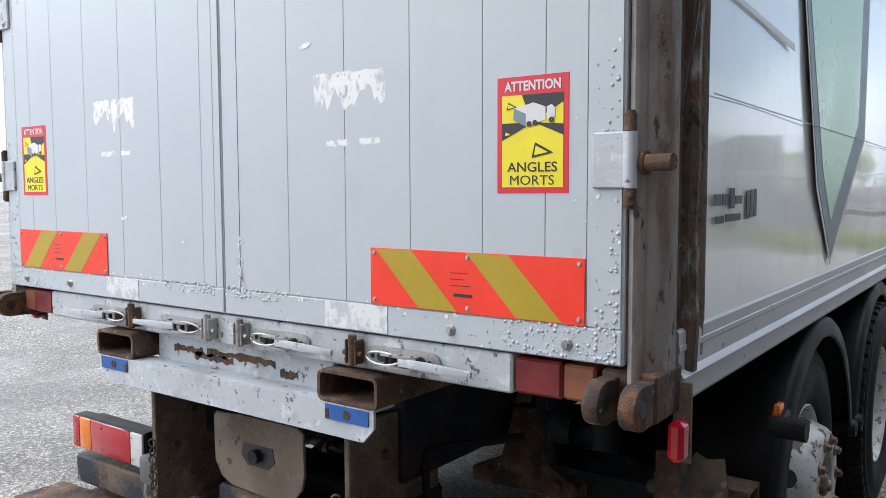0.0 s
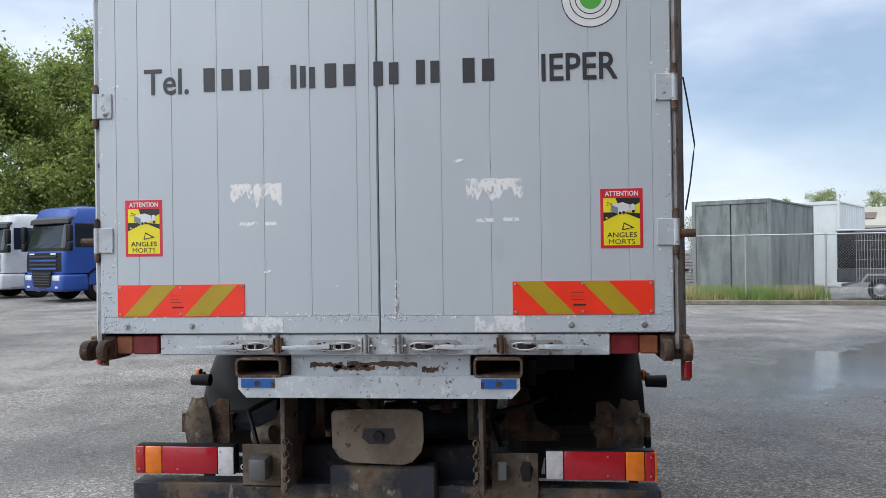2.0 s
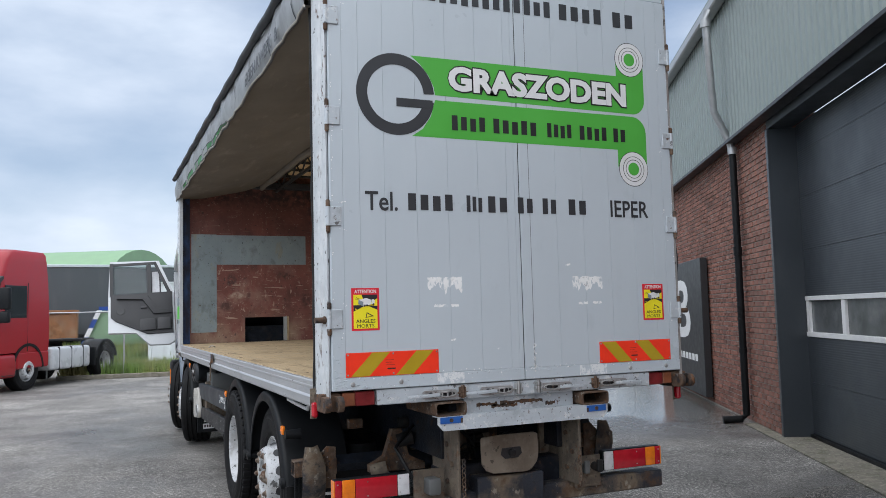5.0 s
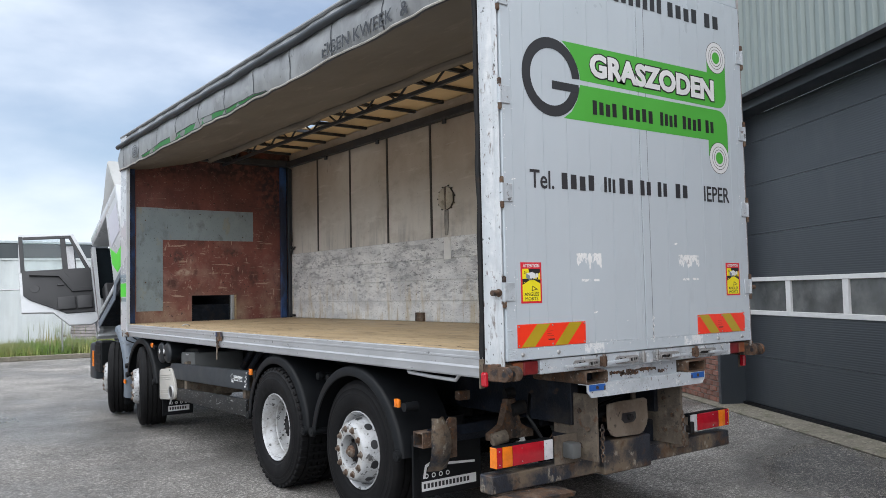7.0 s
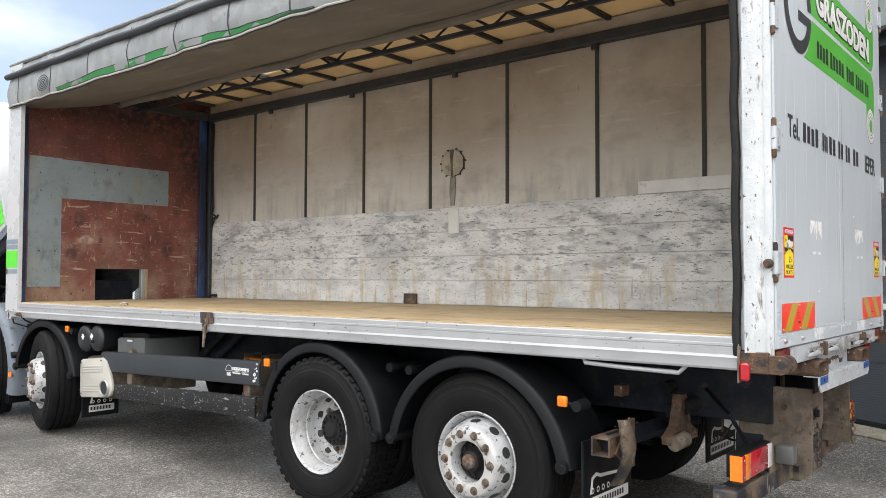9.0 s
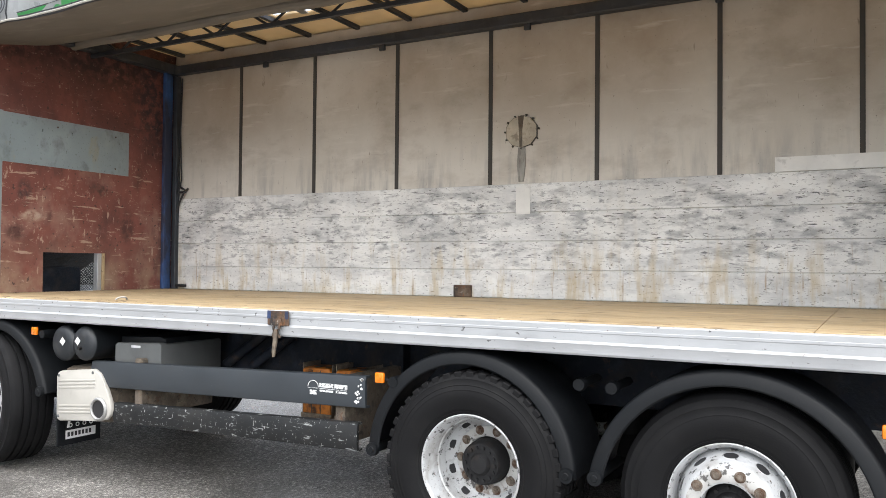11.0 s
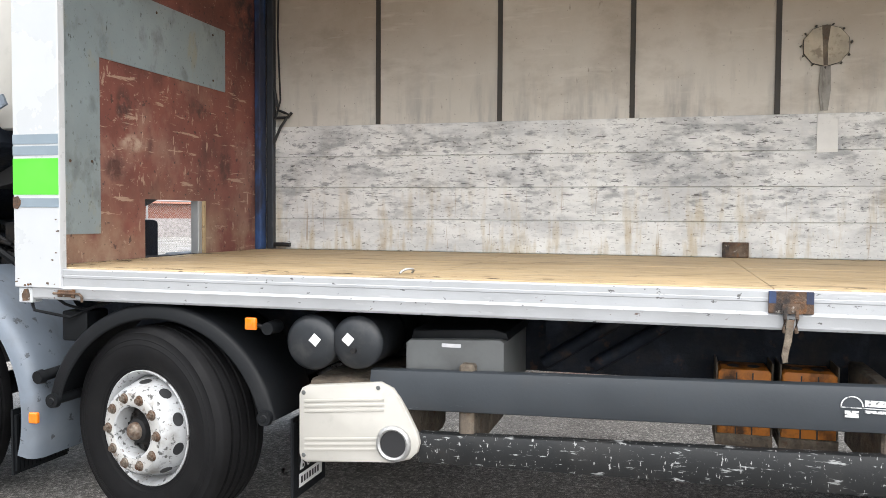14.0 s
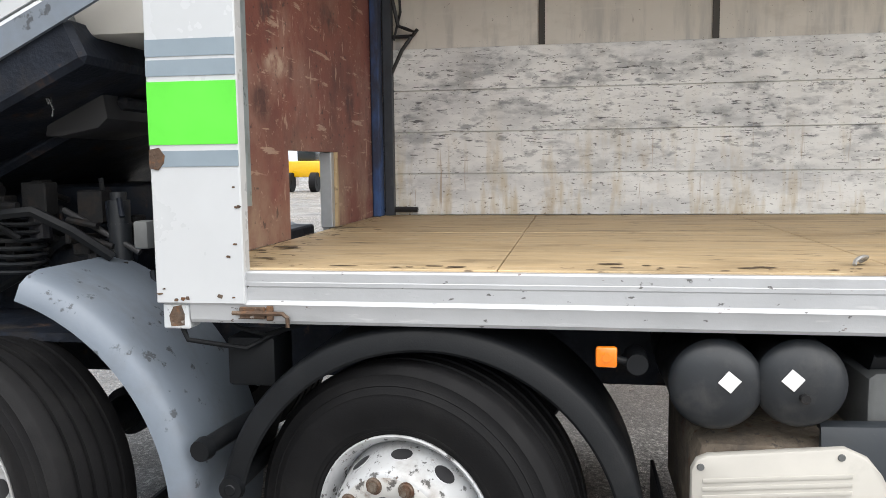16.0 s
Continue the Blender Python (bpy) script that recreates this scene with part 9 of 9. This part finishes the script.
def tree(x, y, h, spread, seed, leaf, label, leaves=7000, size=0.13, low=0.12):
    r = random.Random(seed)
    tr = thing("tree", (x, y, 0), label, "tree", "trees round the yard")
    bm = bmesh.new()
    rod(bm, (x, y, 0), (x + 0.1, y, h * 0.45), 0.02 * h, 0.012 * h, 10)
    rod(bm, (x + 0.1, y, h * 0.45), (x + 0.1, y + 0.1, h * 0.92), 0.012 * h, 0.003 * h, 8)
    tips = []
    for k in range(26):
        z = h * (low + 0.75 * r.random())
        a = r.uniform(0, 6.28)
        ln = spread * (0.5 + 0.6 * r.random()) * (1.0 - 0.55 * max(0, (z / h - 0.45)))
        e = (x + ln * math.cos(a), y + ln * math.sin(a), min(h, z + ln * (0.35 + 0.4 * r.random())))
        rod(bm, (x + 0.08, y, z), e, 0.006 * h, 0.0012 * h, 6)
        tips.append((Vector((x, y, z)), Vector(e)))
    part("trunk", bm, M_BARK, tr, "grey-brown trunk and limbs")
    clumps = []
    for a, b in tips:
        for t in (0.55, 0.8, 1.0):
            clumps.append((a.lerp(b, t) + Vector((r.gauss(0, 0.3), r.gauss(0, 0.3), r.gauss(0, 0.3))), spread * (0.10 + 0.13 * r.random())))
    for k in range(10):
        clumps.append((Vector((x + r.gauss(0, 0.5), y + r.gauss(0, 0.5), h * (0.6 + 0.4 * r.random()))), spread * 0.16))
    verts, faces = [], []
    for k in range(leaves):
        c, rad = clumps[r.randrange(len(clumps))]
        d = Vector((r.gauss(0, 1), r.gauss(0, 1), r.gauss(0, 0.85)))
        p = c + d * rad * 0.62
        u = Vector((r.gauss(0, 1), r.gauss(0, 1), r.gauss(0, 1))).normalized()
        v = u.cross(Vector((r.gauss(0, 1), r.gauss(0, 1), r.gauss(0, 1)))).normalized()
        s = size * (0.6 + 0.8 * r.random())
        i = len(verts)
        verts += [tuple(p - u * s), tuple(p + v * s * 0.55), tuple(p + u * s), tuple(p - v * s * 0.55)]
        faces.append((i, i + 1, i + 2, i + 3))
    me = bpy.data.meshes.new("crown")
    me.from_pydata(verts, [], faces)
    me.materials.append(leaf)
    cr = new("crown", me)
    cr.parent = tr
    cr.matrix_parent_inverse = Matrix.Translation(tr.location).inverted()
    tagged(cr, "loose green foliage", kind="stuff")


for x, y, h, sp, sd, lf in ((-34, 36, 11.5, 5.0, 1, M_LEAF), (-29, 38.5, 13.5, 5.2, 2, M_LEAF), (-23.5, 40, 15, 5.0, 3, M_LEAF), (-18.0, 39.5, 12.0, 3.8, 4, M_LEAF2), (-39, 31, 11, 5, 5, M_LEAF), (-27, 44, 12, 5.5, 6, M_LEAF), (-20.5, 43, 11, 4.5, 7, M_LEAF)):
    tree(x, y, h, sp, sd, lf, "tall broad tree in fresh spring leaf", 60000, 0.10, 0.03)
for x, y, h, sp, sd, lf in ((24, 66, 5.8, 2.4, 11, M_LEAF2), (30, 68, 6.2, 2.6, 12, M_LEAF2), (20, 72, 5.8, 2.4, 13, M_LEAF2), (38, 66, 5.0, 2.6, 14, M_LEAF2), (46, 60, 7.5, 2.2, 15, M_LEAF3), (53, 58, 6.5, 4, 16, M_LEAF2), (-20, 60, 7, 4, 17, M_LEAF2), (9, 70, 4.5, 3.4, 18, M_LEAF2), (14.5, 58, 4.0, 2.6, 19, M_LEAF2)):
    tree(x, y, h, sp, sd, lf, "distant tree in thin spring leaf", 24000, 0.055, 0.05)

# ---- covered trailer behind the fence ----
def cargo_trailer():
    tr = thing("cargo_trailer", tuple(KERB @ Vector((2.4, 2.6, 0))), "twin-axle cargo trailer with a dark grey tarpaulin", "trailer")
    L = [(0.5, 3.75, 1.7, 3.5)][0]
    part("bed", moved(B((L[0], L[1], L[2], L[3], 0.55, 0.95), bevel=0.02), KERB), M_GUARD, tr, "dark grey steel bed")
    bm = bmesh.new()
    box(bm, L[0] + 0.01, L[1] - 0.01, L[2] + 0.01, L[3] - 0.01, 0.952, 2.05, 0.05, 2)
    part("tarpaulin", moved(bm, KERB), M_PLASTIC, tr, "dark grey tarpaulin cover")
    part("lid", moved(B((L[0] - 0.03, L[1] + 0.03, L[2] - 0.02, L[3] + 0.02, 2.052, 2.11), bevel=0.02), KERB), M_CONTPALE, tr, "pale trailer lid")
    for a in (1.65, 2.55):
        bm = bmesh.new()
        m = KERB @ Matrix(((1, 0, 0, a), (0, 0, 1, L[2] - 0.12), (0, 1, 0, 0.34), (0, 0, 0, 1)))
        ring(bm, [(0.0, 0.18), (-0.03, 0.22), (-0.04, 0.30), (0.0, 0.335), (0.16, 0.335), (0.2, 0.3), (0.18, 0.18)], 28, m)
        wh = part("wheel", bm, M_RUBBER, tr)
        bm = bmesh.new()
        ring(bm, [(-0.01, 0.185), (0.02, 0.16), (0.0, 0.10), (-0.02, 0.06), (-0.02, 0.0005)], 24, m)
        part("rim", bm, M_GALV, wh)
    bm = bmesh.new()
    prism(bm, [(1.1, 0.5), (1.3, 0.80), (2.9, 0.80), (3.15, 0.5), (3.1, 0.5), (2.87, 0.75), (1.33, 0.75), (1.15, 0.5)], "y", L[2] - 0.16, L[2] - 0.002)
    part("mudguard", moved(bm, KERB), M_GALV, tr)
    bm = bmesh.new()
    rod(bm, (3.5, 2.6, 0.6), (5.0, 2.6, 0.55), 0.05)
    rod(bm, (4.6, 2.5, 0.2), (4.6, 2.5, 1.0), 0.03)
    rod(bm, (4.6, 2.4, 0.12), (4.6, 2.5, 0.12), 0.12, seg=16)
    box(bm, 3.7, 4.2, 2.2, 3.0, 0.55, 0.95, 0.04)
    part("drawbar", moved(bm, KERB), M_GALV, tr)


cargo_trailer()
# welded mesh panel stood against the fence
mesh_panel = thing("mesh_panel", tuple(KERB2 @ Vector((3, 0.5, 0))), "welded galvanised mesh panel leaning on the fence", "mesh panel")
for k in range(26):
    bm = bmesh.new()
    rod(bm, (2.1 + 0.07 * k, 0.42, 0.14), (2.1 + 0.07 * k, 0.42, 2.1), 0.005, seg=5)
    part("wire", moved(bm, KERB2), M_GALV, mesh_panel)
for k in range(8):
    bm = bmesh.new()
    rod(bm, (2.08, 0.43, 0.2 + 0.26 * k), (3.88, 0.43, 0.2 + 0.26 * k), 0.006, seg=5)
    part("wire", moved(bm, KERB2), M_GALV, mesh_panel)

# ---- stone pallets, pale reefer and grey semi-trailer far behind the fence ----
M_STONE = surface("grey_weathered_stone", (0.30, 0.275, 0.27), 0.9, 0, 0.35, 5, layers=(((0.10, 0.09, 0.08), 7, 0.48, 0.66, (1, 1, 2), 0.7, 0.9), ((0.46, 0.43, 0.42), 12, 0.52, 0.66, (1, 1, 3), 0.6, 0.9)), bump=0.6)
rng = random.Random(14)
for k in range(6):
    pa = thing("stone_pallet", tuple(KERB @ Vector((-9.5 + 1.25 * k, 2.6, 0.1))), "low pallet of grey stone slabs behind the grass", "pallet", "stone pallets")
    for j in range(13):
        z = 0.12 + 0.11 * j + (0.14 if j > 5 else 0.0)
        if k in (0, 4) and j > 10:
            continue
        w = 0.53 + 0.05 * rng.random()
        part("slab", moved(B((-9.5 + 1.25 * k - w, -9.5 + 1.25 * k + w, 2.53 + 0.06 * rng.random(), 3.55, z + 0.008, z + 0.106), bevel=0.012), KERB), M_STONE, pa)
    for z in (0.0, 0.80):
        for q in (-0.5, 0.0, 0.5):
            part("pallet_block", moved(B((-9.58 + 1.25 * k + q, -9.42 + 1.25 * k + q, 2.55, 3.55, z + 0.01, z + 0.115)), KERB), M_MUDSTEEL, pa)
container((4.0, 27.6, 0.1), 80, 4.4, M_CONTWHITE, "white container with dull stains behind the stone pallets", height=3.0)
M_HALL = surface("dark_grey_curtain_sheet", (0.060, 0.068, 0.076), 0.6, 0, 0.1, 0.6, layers=(((0.10, 0.105, 0.11), 2, 0.5, 0.75, (1, 1, 0.2), 0.4, 0.6),))
SEMI = Matrix.Translation((4.6, 33.0, 0)) @ pose(0, 0, 0, 0, 0, 4)
semi = thing("semi_trailer", (4.6, 33.0, 0), "dark grey curtainside semi-trailer with a pale top rail", "trailer")
part("curtain_body", moved(B((-15.6, 0.0, 0.0, 2.5, 1.15, 3.96), bevel=0.03), SEMI), M_HALL, semi, "dark grey curtain sides")
part("top_rail", moved(B((-15.62, 0.02, -0.02, 2.52, 3.962, 4.08), bevel=0.02), SEMI), M_CONTPALE, semi, "pale top rail")
for k in range(7):
    part("door_rib", moved(B((0.002, 0.05, 0.1, 2.4, 1.35 + 0.38 * k, 1.47 + 0.38 * k), bevel=0.01), SEMI), M_GUARD, semi)
part("underframe", moved(B((-14.6, -0.2, 0.5, 2.0, 0.6, 1.149)), SEMI), M_CHASSIS, semi)
for k in range(3):
    for q in (0.12, 2.38):
        bm = bmesh.new()
        rod(bm, (-2.2 - 1.35 * k, q - 0.12, 0.52), (-2.2 - 1.35 * k, q + 0.12, 0.52), 0.52, seg=28)
        part("wheel", moved(bm, SEMI), M_RUBBER, semi)

# ---- distant halls ----
M_CREAMROOF = surface("cream_sheet_roof", (0.36, 0.34, 0.28), 0.6, 0, 0.08, 0.8)
M_GREENROOF = surface("green_barrel_roof", (0.20, 0.33, 0.19), 0.6, 0, 0.1, 0.8)
barrel = thing("barrel_roof_hall", (-16, 84, 0), "green barrel-roofed hall in the distance", "building")
bm = bmesh.new()
prism(bm, [(-9, 0)] + [(-9 * math.cos(radians(a)), 4.4 + 5.2 * math.sin(radians(a))) for a in range(0, 181, 12)] + [(9, 0)], "x", -50, 0)
moved(bm, Matrix.Translation((3.0, 92, 0)) @ pose(0, 0, 0, 0, 0, -28))
part("vault", bm, M_GREENROOF, barrel, "green barrel vault", 40)
shed = thing("cream_roof_shed", (40, 52, 0), "long low shed with a cream sheet roof", "building")
SH = Matrix.Translation((20, 52, 0)) @ pose(0, 0, 0, 0, 0, -25)
part("wall", moved(B((0, 17, 0, 12, 0, 2.8)), SH), M_HALL, shed, "dark shed wall", 0)
bm = bmesh.new()
prism(bm, [(-0.5, 2.8), (6, 4.25), (12.5, 2.8), (12.5, 2.95), (6, 4.4), (-0.5, 2.95)], "x", -0.5, 17.5)
part("roof", moved(bm, SH), M_CREAMROOF, shed, "cream corrugated roof")
for k in range(3):
    bm = bmesh.new()
    prism(bm, [(1.5, 3.42), (3.6, 3.89), (3.58, 3.94), (1.48, 3.47)], "x", 2 + 6 * k, 2.9 + 6 * k)
    part("rooflight", moved(bm, SH), M_MUDSTEEL, shed)
house = thing("brick_house", (48, 47, 0), "low red brick house with a tiled roof in the distance", "house")
HM = Matrix.Translation((41, 50, 0)) @ pose(0, 0, 0, 0, 0, -25)
part("wall", moved(B((0, 16, 0, 8, 0, 2.4)), HM), M_BRICK, house, "red brick wall", 0)
bm = bmesh.new()
prism(bm, [(-0.4, 2.4), (4, 4.3), (8.4, 2.4)], "x", -0.3, 16.3)
part("roof", moved(bm, HM), surface("red_tile_roof", (0.24, 0.10, 0.065), 0.85, 0, 0.2, 3), house, "red-brown tiled roof", 0)
yard_wall = thing("yard_wall", (36, 40, 0), "low dark wall at the far side of the car park", "wall")
part("wall", moved(B((-8, 26, 0, 0.3, 0, 1.25)), Matrix.Translation((36, 40, 0)) @ pose(0, 0, 0, 0, 0, -25)), M_STONE, yard_wall, "dark weathered wall", 0)
gate = thing("pipe_frame", (17.0, 31, 0), "white tubular loading frame on a small trailer", "frame")
PF = Matrix.Translation((15.6, 30.6, 0)) @ pose(0, 0, 0, 0, 0, -25)
for x in (0.0, 1.9, 3.9, 5.6):
    bm = bmesh.new()
    rod(bm, (x, 0, 0.9), (x, 0, 3.05), 0.05, seg=8)
    part("upright", moved(bm, PF), M_WHITEV, gate)
for z in (1.5, 3.05):
    bm = bmesh.new()
    rod(bm, (0, 0, z), (5.7, 0, z), 0.05, seg=8)
    part("cross_tube", moved(bm, PF), M_WHITEV, gate)
part("bed", moved(B((-0.4, 5.9, -0.2, 1.6, 0.78, 0.92)), PF), M_GALV, gate, "grey trailer bed", 0)
for x in (4.6, 5.4):
    bm = bmesh.new()
    rod(bm, (x, -0.25, 0.36), (x, 0.0, 0.36), 0.36, seg=20)
    part("wheel", moved(bm, PF), M_RUBBER, gate)
# what stands past the workshop's far corner, glimpsed through the bulkhead's cut-out
loader = thing("wheel_loader", (45.2, 23.3, 0), "yellow wheel loader parked past the workshop", "loader")
part("body", B((44.2, 46.4, 22.2, 24.4, 0.9, 1.9), bevel=0.1, seg=2), M_YEL_CAB, loader, "yellow body")
part("cab", B((44.8, 46.0, 22.7, 23.9, 1.9, 2.9), bevel=0.08, seg=2), M_DARKGLASS, loader, "dark glazed cab")
for y in (22.5, 24.1):
    bm = bmesh.new()
    rod(bm, (43.9, y - 0.2, 0.6), (43.9, y + 0.2, 0.6), 0.6, seg=24)
    rod(bm, (43.9, y - 0.22, 0.6), (43.9, y + 0.22, 0.6), 0.25, seg=16)
    part("wheel", bm, M_RUBBER, loader)
stack = thing("pallet_stack", (36.6, 19.1, 0), "tall stack of bare wooden pallets", "pallets")
for k in range(15):
    z = 0.02 + 0.15 * k
    part("pallet", B((36.2, 37.0, 18.7, 19.5, z + 0.10, z + 0.13), (36.2, 37.0, 18.7, 18.8, z, z + 0.099), (36.2, 37.0, 19.05, 19.15, z, z + 0.099), (36.2, 37.0, 19.4, 19.5, z, z + 0.099)), M_CHOCK if k > 3 else M_DECK, stack, "", 0)
flag = thing("beach_flag", (19.5, 40, 0), "white beach flag on a tall pole", "flag")
bm = bmesh.new()
rod(bm, (19.5, 40, 0), (19.5, 40, 4.9), 0.03, 0.015)
part("pole", bm, M_GALV, flag)
bm = bmesh.new()
prism(bm, [(19.52, 2.0), (19.85, 2.0), (19.78, 3.8), (19.55, 4.7)], "y", 39.99, 40.0)
part("cloth", bm, M_CONTPALE, flag, "white cloth", 0)
skip = thing("waste_skip", (0.4, 30.5, 0), "green waste skip with blue and white striped edge", "skip")
bm = bmesh.new()
prism(bm, [(-2.75, 0.75), (3.2, 0.75), (3.6, 2.1), (-2.15, 2.1)], "y", 29.6, 31.8, 0.03)
part("body", bm, M_GREENROOF, skip, "green steel body")
for k in range(6):
    part("rib", B((-1.75 + 0.9 * k, -1.63 + 0.9 * k, 29.52, 29.6, 0.8, 2.05)), M_GREENROOF, skip)
for k in range(14):
    part("edge_stripe", B((-2.2 + 0.415 * k, -2.2 + 0.415 * (k + 1), 29.48, 29.6, 2.102, 2.25)), M_WHITEV if k % 2 else M_BLUE_CAB, skip, "white stripe" if k % 2 else "blue stripe", 0)
for k in range(4):
    bm = bmesh.new()
    x0, x1 = -2.85 + 0.15 * k, -2.85 + 0.15 * (k + 1)
    z0, z1 = 0.75 + 0.34 * k, 0.75 + 0.34 * (k + 1)
    prism(bm, [(x0 - 0.02, z0), (x0 + 0.16, z0), (x1 + 0.16, z1), (x1 - 0.02, z1)], "y", 29.46, 29.6)
    part("edge_stripe", bm, M_WHITEV if k % 2 else M_BLUE_CAB, skip, "white stripe" if k % 2 else "blue stripe", 0)
part("skid", B((-2.5, 3.0, 29.9, 30.1, 0.0, 0.749), (-2.5, 3.0, 31.3, 31.5, 0.0, 0.749)), M_CHASSIS, skip)
M_RUSTBOX = surface("orange_rusty_sheet", (0.26, 0.12, 0.055), 0.85, 0.1, 0.3, 3, layers=(((0.36, 0.24, 0.15), 3, 0.5, 0.7, (1, 1, 1), 0.6, 0.85), ((0.09, 0.05, 0.03), 5, 0.55, 0.7, (1, 1, 0.5), 0.6, 0.9)), bump=0.3)
scrap = thing("scrap_container", (-6, 31, 0), "open rusty scrap container on skids", "container")
part("body", B((-9.5, -2.95, 29.8, 31.9, 0.95, 2.12), bevel=0.04), M_RUSTBOX, scrap, "orange-brown rusted body")
part("rim", B((-9.55, -2.9, 29.75, 29.84, 2.0, 2.15), bevel=0.01), M_RUSTBOX, scrap)
part("skid", B((-9.2, -3.1, 30.1, 30.3, 0, 0.949), (-9.2, -3.1, 31.4, 31.6, 0, 0.949)), M_CHASSIS, scrap)

for x, y, h in ((16.0, 36, 2.6), (19.0, 36, 2.6)):
    lp = thing("fence_post", (x, y, 0), "slim galvanised post behind the yard", "post")
    bm = bmesh.new()
    rod(bm, (x, y, 0), (x, y, h), 0.06, 0.035, 10)
    part("pole", bm, M_GALV, lp)

# ---- bricks of the workshop wall: the stretch by the door as parts, the rest joined ----
BRICK_L, BRICK_H, JOINT = 0.21, 0.062, 0.012
brick_mesh = {}


def brick_data(length):
    key = round(length, 3)
    if key not in brick_mesh:
        bm = bmesh.new()
        box(bm, 0, length, -0.03, 0.0, 0, BRICK_H, 0.004)
        brick_mesh[key] = mesh_of(bm, "brick", M_BRICK)
    return brick_mesh[key]


rng = random.Random(2)
near = []
verts, faces = [], []
wall_end = DOOR0 - JAMB - 0.002
row, z = 0, 0.03
while z + BRICK_H < BRICK_TOP - 0.02:
    s = wall_end - (0.0 if row % 2 else BRICK_L / 2)
    if row % 2 == 0:
        near.append((s + JOINT / 2, z, BRICK_L / 2 - JOINT / 2))
    while s > 0.0:
        a, b = max(0.0, s - BRICK_L), s - JOINT
        if b - a > 0.03:
            if wall_end - s < 0.95 and len(near) < 295:
                near.append((a, z, b - a))
            else:
                d = rng.uniform(-0.002, 0.003)
                i = len(verts)
                for ny in (-0.03, d):
                    e = 0.003 if ny == d else 0.0
                    verts += [(a + e, ny, z + e), (b - e, ny, z + e), (b - e, ny, z + BRICK_H - e), (a + e, ny, z + BRICK_H - e)]
                faces += [(i + 4, i + 5, i + 6, i + 7), (i, i + 1, i + 5, i + 4), (i + 1, i + 2, i + 6, i + 5), (i + 2, i + 3, i + 7, i + 6), (i + 3, i, i + 4, i + 7)]
        s -= BRICK_L
    z += BRICK_H + JOINT
    row += 1
brick_wall = [o for o in workshop.children if o.name == "wall"][0]
for s, z, length in near:
    ob = new("brick", brick_data(length))
    ob.parent = brick_wall
    ob.matrix_basis = WALL @ Matrix.Translation((s, rng.uniform(-0.002, 0.003), z))
me = bpy.data.meshes.new("bricks")
me.from_pydata([tuple(WALL @ Vector(v)) for v in verts], [], faces)
mj = M_BRICK.copy()
mj.name = "red_brown_brick_joined"
for nd in list(mj.node_tree.nodes):
    if nd.type == "OBJECT_INFO":
        target = nd.outputs["Random"].links[0].to_socket
        geo = mj.node_tree.nodes.new("ShaderNodeNewGeometry")
        mj.node_tree.links.new(geo.outputs["Random Per Island"], target)
        mj.node_tree.nodes.remove(nd)
me.materials.append(mj)
ob = new("bricks", me)
ob.parent = brick_wall
tagged(ob, "red-brown bricks in running bond", kind="stuff")
